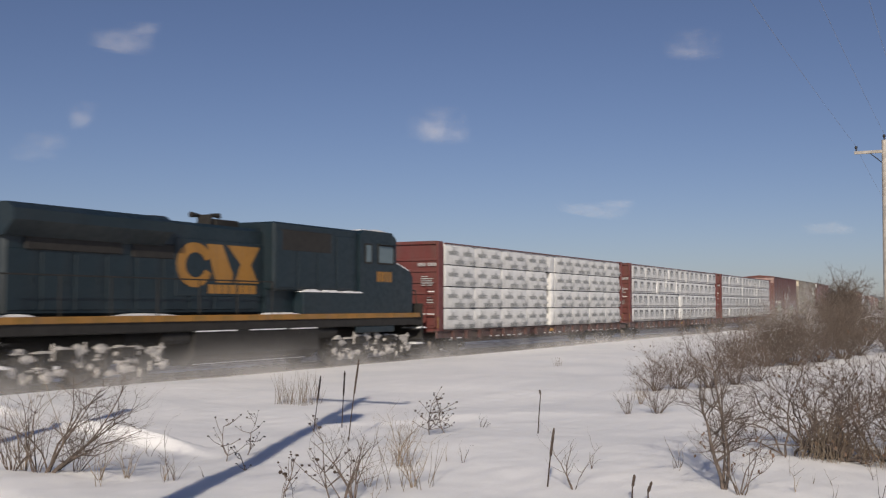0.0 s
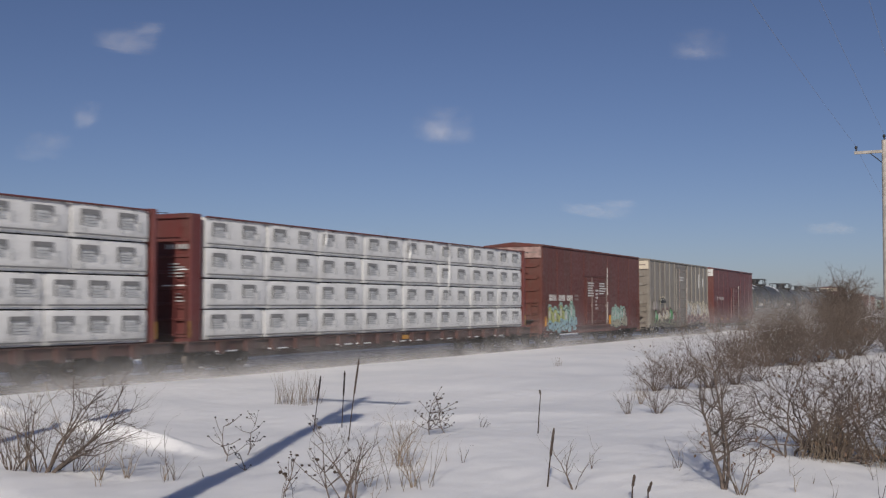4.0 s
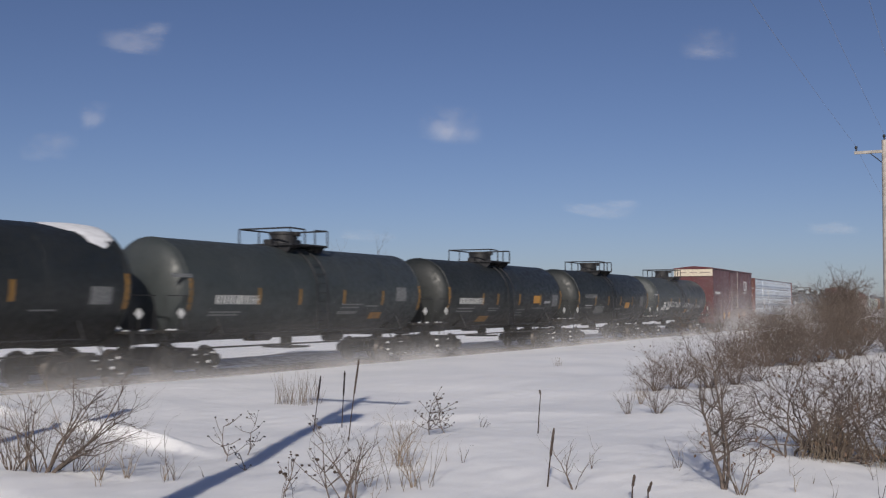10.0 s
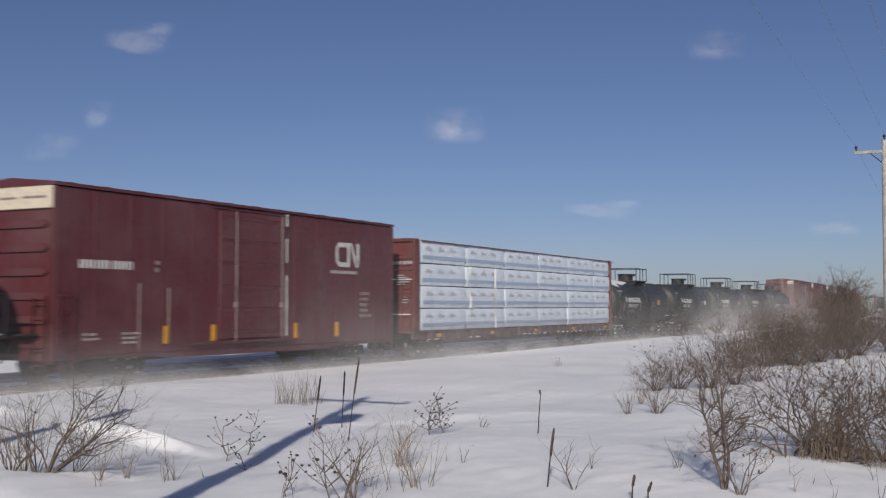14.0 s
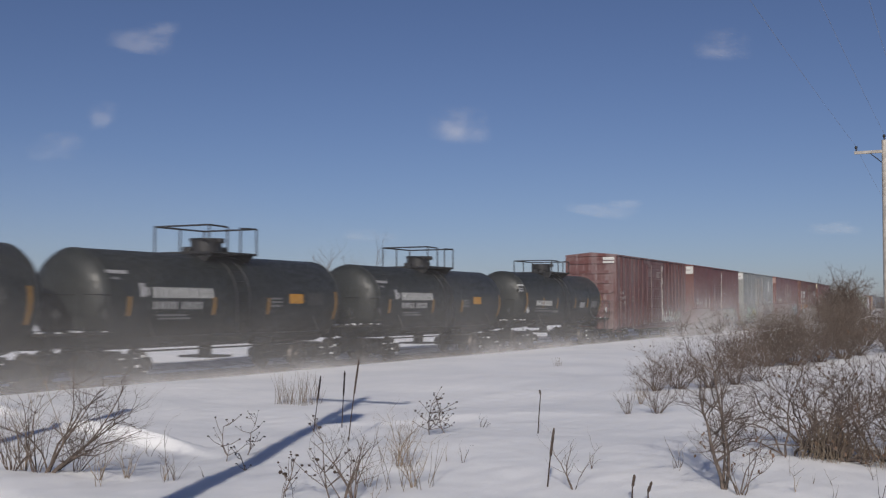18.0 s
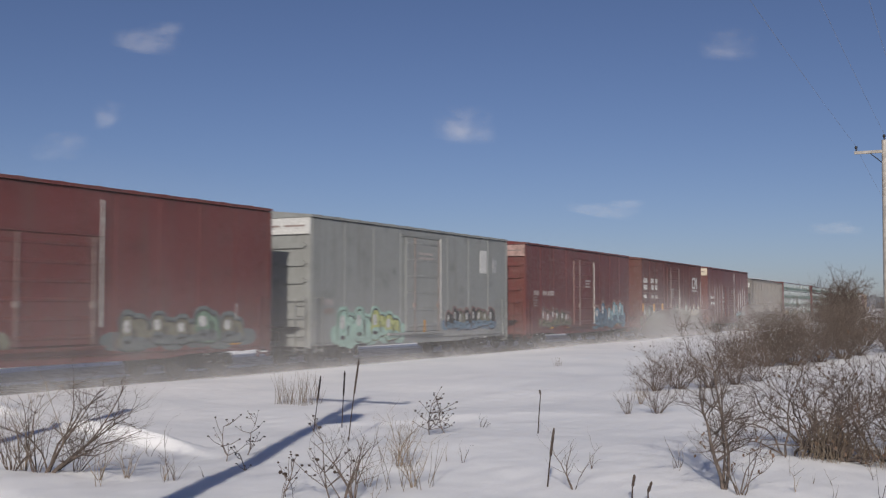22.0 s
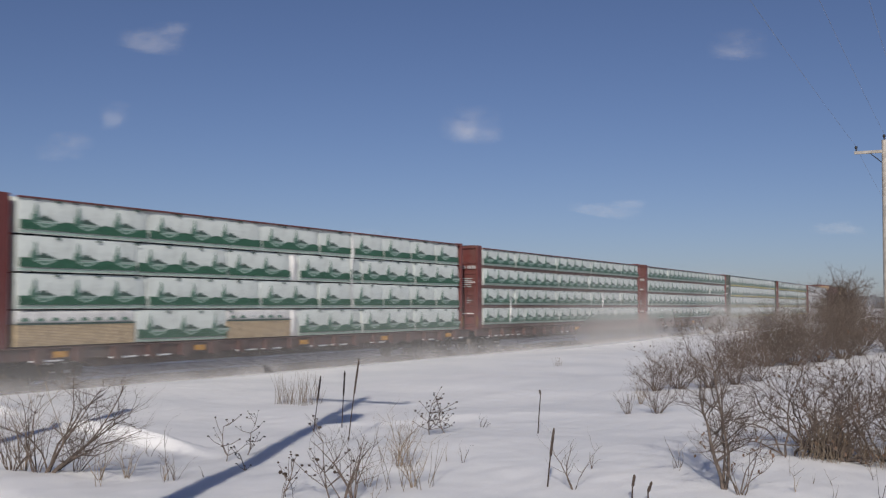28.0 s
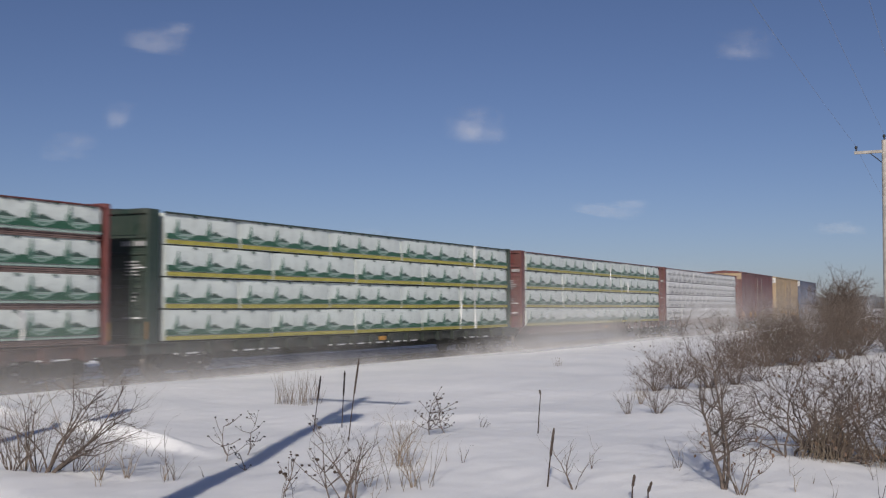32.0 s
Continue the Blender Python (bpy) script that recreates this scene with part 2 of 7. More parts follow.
MAT["print_dark"] = plain("dark_green_print", (0.10, 0.20, 0.15, 1), 0.45, vary=0.3)
MAT["print_blue"] = plain("blue_print", (0.36, 0.45, 0.58, 1), 0.45, vary=0.2)
MAT["print_yellow"] = plain("yellow_print", (0.45, 0.40, 0.08, 1), 0.45, vary=0.35)
MAT["board"] = plain("sawn_board_edges", (0.58, 0.45, 0.28, 1), 0.75, vary=0.3, scale=6)
MAT["pole"] = plain("weathered_pole_wood", (0.40, 0.37, 0.33, 1), 0.85, vary=0.35, scale=4, relief=0.6)
MAT["dark"] = plain("dark_iron", (0.02, 0.02, 0.022, 1), 0.6)
MAT["wire"] = plain("bare_wire", (0.28, 0.31, 0.4, 1), 0.6)
MAT["bark"] = plain("grey_brown_bark", (0.15, 0.118, 0.1, 1), 0.9, vary=0.5, scale=12, relief=0.5)
MAT["twig"] = plain("grey_brown_twigs", (0.155, 0.12, 0.1, 1), 0.9, vary=0.5, scale=10)
MAT["brush"] = plain("dark_brush_twigs", (0.15, 0.117, 0.096, 1), 0.9, vary=0.45, scale=10)
MAT["straw"] = plain("dry_straw", (0.27, 0.215, 0.16, 1), 0.85, vary=0.4, scale=8)
MAT["stalk"] = plain("dead_dark_stalk", (0.05, 0.032, 0.024, 1), 0.9, vary=0.4, scale=14, relief=0.6)
MAT["seed"] = plain("brown_seed_heads", (0.085, 0.062, 0.05, 1), 0.95, vary=0.5, scale=30, relief=0.8)
MAT["leaf"] = plain("withered_leaf", (0.14, 0.09, 0.062, 1), 0.85, vary=0.4, scale=20)
MAT["far"] = plain("far_woods", (0.14, 0.15, 0.17, 1), 0.95, vary=0.3, scale=0.2)
MAT["light_dust"] = dust_material("light_blown_snow", 0.12, 0.7)
MAT["mist"] = dust_material("low_snow_mist", 0.2, 0.4, 0.34)
MAT["thick_mist"] = dust_material("thick_snow_mist", 0.068, 0.3, 0.3, 0.45)
MAT["drift"] = dust_material("ground_drift", 0.43, 0.5, 0.38, 1.0)
MAT["wake"] = dust_material("snow_wake", 0.36, 0.6, 0.36, 1.2)
MAT["middle"] = dust_material("rolling_snow_haze", 0.2, 0.3, 0.3, 1.1)
MAT["haze"] = dust_material("drifting_snow_haze", 0.5, 0.2, 0.28, 1.1)
MAT["window"] = plain("cab_window_glass", (0.12, 0.16, 0.18, 1), 0.08, vary=0.1, relief=0.0)
GRAFFITI = {}
for key, colour in (("mint", (0.33, 0.5, 0.42, 1)), ("lime", (0.42, 0.46, 0.15, 1)), ("sky", (0.28, 0.45, 0.5, 1)), ("cream", (0.62, 0.55, 0.42, 1)),
                    ("pale", (0.55, 0.55, 0.53, 1)), ("orange", (0.5, 0.2, 0.06, 1)), ("black", (0.03, 0.03, 0.03, 1)), ("green", (0.12, 0.38, 0.15, 1)),
                    ("blue", (0.12, 0.2, 0.28, 1)), ("olive", (0.19, 0.18, 0.13, 1)), ("dim", (0.23, 0.15, 0.14, 1)), ("pink", (0.32, 0.21, 0.19, 1)), ("olive_pale", (0.36, 0.35, 0.26, 1)),
                    ("smoke", (0.13, 0.15, 0.15, 1)), ("moss", (0.15, 0.24, 0.17, 1))):
    GRAFFITI[key] = plain("spray_" + key, colour, 0.6, vary=0.35, scale=6)


# ---- the line of the track ----
BEND = 1.956e-4
CENTRE = 21.55
RAIL = -0.2


def track_y(s):
    a = min(abs(s), 250.0)
    return CENTRE + BEND * a * a + (abs(s) - a) * 2 * BEND * a


def track_pose(s):
    a = max(-250.0, min(250.0, s))
    return pose(s, track_y(s), 0, 0, 0, math.degrees(math.atan(2 * BEND * a)))


SPEEDS = ((0, 15.76), (8, 16.10), (16, 16.52), (24, 16.77), (32, 17.19))


def run(t):
    """Metres that the train has gone at t seconds."""
    gone = 0.0
    for (t0, v0), (t1, v1) in zip(SPEEDS, SPEEDS[1:]):
        if t <= t0:
            break
        u = min(t, t1)
        vu = v0 + (v1 - v0) * (u - t0) / (t1 - t0)
        gone += (v0 + vu) / 2 * (u - t0)
    return gone


# ---- ground ----
def snow_height(x, y):
    """The snow's surface: a flat strip at the rails, low drifts in the field."""
    d = y - track_y(x)
    near = max(0.0, min(1.0, (abs(d) - 2.0) / 3.0))
    near = near * near * (3 - 2 * near)
    dip = max(0.0, min(1.0, (abs(d) - 1.5 - 0.12 * noise.noise(Vector((x * 0.7, 2.2, 0)))) / 1.5)) if abs(d) < 4 else 1.0
    h = -0.04 + (RAIL - 0.005) * (1 - dip * dip * (3 - 2 * dip))
    p = Vector((x * 0.09, y * 0.16, 3.1))
    h += near * (0.16 * noise.noise(p) + 0.07 * noise.noise(p * 2.7))
    q = Vector((x * 0.5 + y * 0.25, y * 0.9 - x * 0.1, 7.7))
    if abs(x) < 80 and abs(y) < 60:
        h += near * (0.024 * noise.noise(q) + 0.015 * noise.noise(q * 2.9) + 0.012 * noise.noise(q * 7.1))
    # a wind-cut drift whose face turns to the sun
    for cx, cy, ln, wd, up, turn in ((11.6, 11.5, 1.65, 0.06, 0.18, -1.79), (12.9, 15.9, 0.8, 0.09, 0.11, -1.7), (8.9, 9.2, 0.5, 0.15, 0.08, -1.2), (8.0, 9.3, 0.8, 0.5, 0.12, 0.2),
                                     (13.4, 2.4, 2.2, 0.9, 0.10, 0.4), (16.2, 8.2, 2.2, 0.4, 0.06, -0.8)):
        u = (x - cx) * math.cos(turn) + (y - cy) * math.sin(turn)
        w = -(x - cx) * math.sin(turn) + (y - cy) * math.cos(turn)
        if abs(u) < 3 * ln and abs(w) < 5 * wd:
            side = math.exp(-(w / wd) ** 2) if w < 0 else math.exp(-(w / (wd * 5)) ** 2)
            h += up * math.exp(-(u / ln) ** 4) * side
    return h


def graded(fine_lo, fine_hi, step, lo, hi, grow=1.16):
    line = list(np.arange(fine_lo, fine_hi, step))
    s, v = step, fine_hi
    while v < hi:
        line.append(v)
        s *= grow
        v += s
    line.append(hi)
    s, v, low = step, fine_lo - step, []
    while v > lo:
        low.append(v)
        s *= grow
        v -= s
    return [lo] + low[::-1] + line


def build_ground():
    xs = graded(6.0, 22.0, 0.075, -3000, 4000)
    ys = graded(1.0, 17.5, 0.075, -3000, 3500)
    v = [(x, y, snow_height(x, y)) for x in xs for y in ys]
    n = len(ys)
    f = [(i * n + j, (i + 1) * n + j, (i + 1) * n + j + 1, i * n + j + 1) for i in range(len(xs) - 1) for j in range(n - 1)]
    me = bpy.data.meshes.new("ground")
    me.from_pydata(v, [], f)
    me.shade_smooth()
    me.materials.append(MAT["snow"])
    tagged(new("ground", me), "wind-blown white snow field with low drifts", "snow", kind="structure")


def build_rails():
    for side in (-0.7525, 0.7525):
        geo = Geo()
        stations = [-120 + 10 * i for i in range(56)]
        ring = [(-0.037, 0.0), (0.037, 0.0), (0.037, -0.04), (0.01, -0.05), (0.01, -0.13), (0.07, -0.15), (-0.07, -0.15), (-0.01, -0.13), (-0.01, -0.05), (-0.037, -0.04)]
        for s in stations:
            m = track_pose(s)
            geo.v += [tuple(m @ Vector((0, side + a, RAIL + b))) for a, b in ring]
        k = len(ring)
        for i in range(len(stations) - 1):
            geo.f += [(i * k + j, i * k + (j + 1) % k, (i + 1) * k + (j + 1) % k, (i + 1) * k + j) for j in range(k)]
        solo("rail", geo, MAT["rail"], "steel railway rail half buried in packed snow", "rail", "rails of the track", kind="structure")


def build_track_bed():
    """Grimy trodden snow and ballast between and beside the rails, tinted brown for the train's shade, with the
    sleepers' tops showing.
    """
    g = Geo()
    stations = [-90 + 1.5 * i for i in range(200)]
    r = random.Random(8)
    # wider on the far side, to tint the ground where the train's shade falls
    offs = (-1.75, -1.5, -1.2, -0.95, -0.55, 0.0, 0.55, 0.95, 1.2, 1.5, 1.9, 2.6, 3.4, 4.2)
    k = len(offs)
    for s in stations:
        m = track_pose(s)
        for i, o in enumerate(offs):
            z = RAIL - 0.06 if i == 0 else snow_height(s, track_y(s) + o) + (0.012 if i < k - 1 else -0.02) if o > 1.6 else RAIL - 0.02 + 0.018 * noise.noise(Vector((s * 0.9, o * 2.0, 4.4))) + r.uniform(-0.006, 0.006)
            w = 0.18 * noise.noise(Vector((s * 0.5, o, 9.1))) if i in (0, 1, k - 1) else 0.0
            g.v.append(tuple(m @ Vector((0, o + w, z))))
    g.f = [(i * k + j, (i + 1) * k + j, (i + 1) * k + j + 1, i * k + j + 1) for i in range(len(stations) - 1) for j in range(k - 1)]
    bed = solo("track_bed", g, MAT["bed"], "grimy snow and ballast round the rails, tinted brown for the train's shade", "track bed", kind="structure", smooth=60)
    tie = shared(("sleeper",), lambda: Geo().box(-0.11, 0.11, -1.28, 1.28, -0.09, 0.012, 0.015).mesh("sleeper", MAT["sleeper"]))
    for i in range(120):
        part("sleeper", tie, None, bed, at=track_pose(10 + i * 0.55) @ pose(0, 0, RAIL))


build_ground()
build_rails()
build_track_bed()

# ---- rolling stock: shared parts ----
RND = random.Random(5)


def wheel_mesh():
    g = Geo()
    g.lathe([(-0.07, 0.10), (-0.07, 0.16), (-0.035, 0.20), (-0.035, 0.36), (-0.07, 0.39), (-0.07, 0.46), (-0.03, 0.43), (0.07, 0.415), (0.07, 0.37), (0.03, 0.35), (0.03, 0.18), (0.09, 0.15), (0.09, 0.10)], 28)
    return g.mesh("wheel", MAT["steel"], 35)


def side_frame_mesh():
    g = Geo()
    g.prism([(-1.17, 0.53), (-1.1, 0.66), (-0.75, 0.68), (-0.45, 0.78), (0.45, 0.78), (0.75, 0.68), (1.1, 0.66), (1.17, 0.53), (1.1, 0.42), (0.82, 0.44), (0.5, 0.26), (-0.5, 0.26), (-0.82, 0.44), (-1.1, 0.42)], "y", -0.06, 0.06)
    for x in (-0.16, 0.0, 0.16):
        g.cyl((x, -0.09, 0.30), (x, -0.09, 0.56), 0.065, 10)
    for x in (-0.89, 0.89):
        g.cyl((x, -0.17, 0.455), (x, 0.05, 0.455), 0.12, 12)
        g.box(x - 0.13, x + 0.13, -0.11, 0.07, 0.36, 0.62, 0.03)
    g.box(-0.42, -0.3, -0.09, 0.09, 0.26, 0.76, 0.02).box(0.3, 0.42, -0.09, 0.09, 0.26, 0.76, 0.02)
    return g.mesh("side_frame", MAT["under"], 30)


def snow_lumps(seed, spots):
    r = random.Random(seed)
    g = Geo()
    for x0, x1, y0, y1, z in spots:
        n = 7
        top = []
        for i in range(n + 1):
            u = i / n
            h = 0.012 + 0.05 * math.sin(math.pi * u) * r.uniform(0.4, 1.5)
            top.append((x0 + (x1 - x0) * u, z + h))
        g.prism([(x0, z - 0.015)] + top + [(x1, z - 0.015)], "y", y0, y1)
    return g


def snow_crust(seed, spots):
    """Lumps of blown snow frozen on to steel: (x, y, z, half length, half height) each, uneven and flattened."""
    r = random.Random(seed)
    g = Geo()
    for x, y, z, a, b in spots:
        n, k = 9, 5
        base = len(g.v)
        for j in range(k + 1):
            t = math.pi * j / k
            for i in range(n):
                u = 2 * math.pi * i / n
                s = r.uniform(0.65, 1.2)
                g.v.append((x + a * s * math.sin(t) * math.cos(u), y + 0.05 * s * math.sin(t) * math.sin(u), z + b * s * math.cos(t)))
        for j in range(k):
            g.f += [(base + j * n + i, base + j * n + (i + 1) % n, base + (j + 1) * n + (i + 1) % n, base + (j + 1) * n + i) for i in range(n)]
    return g


def truck(car, x, snowy=True):
    key = ("bolster",)
    bolster = shared(key, lambda: Geo().box(-0.2, 0.2, -0.98, 0.98, 0.45, 0.85, 0.05).cyl((0, 0, 0.8), (0, 0, 1.2), 0.2).mesh("truck", MAT["under"]))
    t = part("truck", bolster, None, car, at=pose(x, 0, RAIL))
    for y in (-1.0, 1.0):
        part("side_frame", shared(("side_frame",), side_frame_mesh), None, t, at=pose(0, y, 0, 0, 0, 0 if y < 0 else 180))
    for wx in (-0.89, 0.89):
        part("axle", shared(("axle",), lambda: Geo().cyl((0, -1.05, 0), (0, 1.05, 0), 0.085, 12).mesh("axle", MAT["under"], 40)), None, t, at=pose(wx, 0, 0.455))
        for y in (-0.75, 0.75):
            part("wheel", shared(("wheel",), wheel_mesh), None, t, at=pose(wx, y, 0.455, 0, 0, -90 if y < 0 else 90))
    if snowy:
        k = RND.randrange(3)
        rr = random.Random(k)
        spots = [(rr.uniform(-1.1, 1.1), -1.1, rr.choice((0.28, 0.3, 0.66, 0.7, 0.45)), rr.uniform(0.03, 0.09), rr.uniform(0.012, 0.04)) for _ in range(6)]
        tagged(part("packed_snow", shared(("lump", k), lambda: snow_crust(k, spots).mesh("packed_snow", MAT["packed"], 60)), None, t, "wind-packed white snow"), kind="stuff")
    return t


def coupler(car, x, sign):
    def make():
        g = Geo()
        g.box(-0.1, 0.62, -0.1, 0.1, 0.76, 0.98, 0.02)
        g.box(0.55, 0.85, -0.2, 0.17, 0.72, 1.02, 0.05)
        g.box(0.8, 1.0, -0.22, -0.08, 0.72, 1.02, 0.04)
        g.tube([(0.2, 0.3, 0.85), (0.5, 0.34, 0.5), (0.85, 0.2, 0.42), (1.05, 0.05, 0.55)], 0.03, 6)
        return g.mesh("coupler", MAT["under"])
    part("coupler", shared(("coupler",), make), None, car, at=pose(x, 0, 0, 0, 0, 0 if sign > 0 else 180))


def bars(car, y, z, x, widths, h, material, gap=0.28, name="stencilled_line"):
    """A line of writing as plain bars on the near side."""
    g = Geo()
    for w in widths:
        if w > 0.45 or h < 0.15:
            g.box(x, x + w, y - 0.006, y + 0.004, z, z + h)
        else:
            for u0, u1 in ((0.0, 0.36), (0.62, 1.0)):
                g.box(x + u0 * w, x + u1 * w, y - 0.006, y + 0.004, z, z + h)
        x += w + gap * h
    return tagged(part(name, g, material, car), kind="stuff")


def marks(car, y, x, z, rows, h, material, width=0.9, seed=1, name="stencilled_panel"):
    """A block of small unreadable writing."""
    r = random.Random(seed)
    g = Geo()
    for i in range(rows):
        u = x
        while u < x + width * r.uniform(0.6, 1.0):
            w = r.uniform(0.08, 0.3)
            g.box(u, u + w, y - 0.006, y + 0.004, z - i * h * 1.9, z - i * h * 1.9 + h)
            u += w + 0.06
    return tagged(part(name, g, material, car), kind="stuff")


def logo(car, y, outline_list, material, name="logo"):
    g = Geo()
    for o in outline_list:
        g.prism(o, "y", y - 0.006, y + 0.004)
    return part(name, g, material, car)


def ladder(car, x, y, z0, z1, w=0.42, step=0.42, material=None, name="ladder"):
    g = Geo()
    for u in (x, x + w):
        g.box(u - 0.012, u + 0.012, y - 0.08, y - 0.055, z0, z1)
        for z in (z0 + 0.05, (z0 + z1) / 2, z1 - 0.05):
            g.box(u - 0.015, u + 0.015, y - 0.09, y + 0.02, z - 0.02, z + 0.02)
    z = z0 + 0.1
    while z < z1:
        g.tube([(x, y - 0.075, z), (x + w, y - 0.075, z)], 0.014, 5)
        z += step
    return part(name, g, material, car)


def graffiti(car, y, x0, x1, z0, z1, colours, seed, letters=6, glow="pink"):
    """Sprayed bubble shapes that cannot be read: pale glow, dark rim, fills of several colours, highlights, a smoky foot."""
    r = random.Random(seed)
    w, tall = (x1 - x0) / letters, z1 - z0
    halo, rim, shine, foot, fill = Geo(), Geo(), Geo(), Geo(), [Geo() for _ in colours]
    depth = [0.0]

    def blob(g, cx, cz, a, b, level):
        depth[0] += 0.00006
        k = 16
        pts = [(cx + a * math.copysign(abs(math.cos(t)) ** 0.75, math.cos(t)) * r.uniform(0.93, 1.05), cz + b * math.copysign(abs(math.sin(t)) ** 0.75, math.sin(t)) * r.uniform(0.95, 1.04)) for t in [2 * math.pi * i / k for i in range(k)]]
        g.prism(pts, "y", y - level - depth[0], y + 0.004)
    for i in range(letters + 1):
        blob(foot, x0 + w * i, z0 + tall * 0.3, w * r.uniform(0.4, 0.7), tall * r.uniform(0.2, 0.32), 0.002)
    for i in range(letters):
        c = r.randrange(max(1, len(colours) - 1))
        cx = x0 + w * (i + 0.5) + r.uniform(-0.08, 0.08) * w
        top = z1 - r.uniform(0.0, 0.28) * tall
        low = z0 + r.uniform(0.0, 0.2) * tall
        shapes = [(cx - 0.16 * w, (top + low) / 2, r.uniform(0.24, 0.38) * w, (top - low) / 2), (cx + 0.24 * w, (top + low) / 2 - r.uniform(0.02, 0.12) * tall, r.uniform(0.2, 0.34) * w, (top - low) * r.uniform(0.34, 0.46))]
        shapes.append((cx + r.uniform(-0.1, 0.1) * w, low + (top - low) * r.uniform(0.2, 0.45), 0.52 * w, (top - low) * r.uniform(0.16, 0.26)))
        for a, b, p, q in shapes:
            blob(halo, a, b + 0.05 * tall, p + 0.09, q + 0.09, 0.004)
        for a, b, p, q in shapes:
            blob(rim, a, b, p + 0.045, q + 0.045, 0.0075)
        for a, b, p, q in shapes:
            blob(fill[c], a, b, p, q, 0.011)
        for a, b, p, q in shapes[:2]:
            blob(fill[-1], a, b - 0.55 * q, p * 0.97, q * 0.42, 0.0128)
        a, b, p, q = shapes[0]
        blob(shine, a - 0.2 * p, b + 0.35 * q, p * 0.45, q * 0.38, 0.0145)
        blob(rim, a + 0.9 * p, b - 0.1 * q, p * 0.14, q * r.uniform(0.3, 0.6), 0.0145)
        blob(rim, a - 0.1 * p, b - 0.5 * q, p * r.uniform(0.3, 0.6), q * 0.12, 0.0145)
    base = tagged(part("graffiti", foot, GRAFFITI[colours[-1]], car, "sprayed graffiti in several colours"), kind="stuff")
    for name, g, c in [("spray_glow", halo, glow), ("spray_rim", rim, "black"), ("spray_highlight", shine, "pale")] + [("spray_fill", g, c) for g, c in zip(fill, colours)]:
        if g.v:
            tagged(part(name, g, GRAFFITI[c], base), kind="stuff")


def lettering(text, height):
    """Flat vertices and faces of a word in the built-in font, its foot at zero."""
    curve = bpy.data.curves.new("word", "FONT")
    curve.body, curve.size, curve.resolution_u, curve.offset = text, height * 1.4, 2, height * 0.03
    ob = bpy.data.objects.new("word", curve)
    scene.collection.objects.link(ob)
    bpy.context.view_layer.update()
    me = ob.evaluated_get(bpy.context.evaluated_depsgraph_get()).to_mesh()
    v = [(p.co.x, p.co.y) for p in me.vertices]
    f = [tuple(p.vertices) for p in me.polygons]
    bpy.data.objects.remove(ob)
    bpy.data.curves.remove(curve)
    return v, f


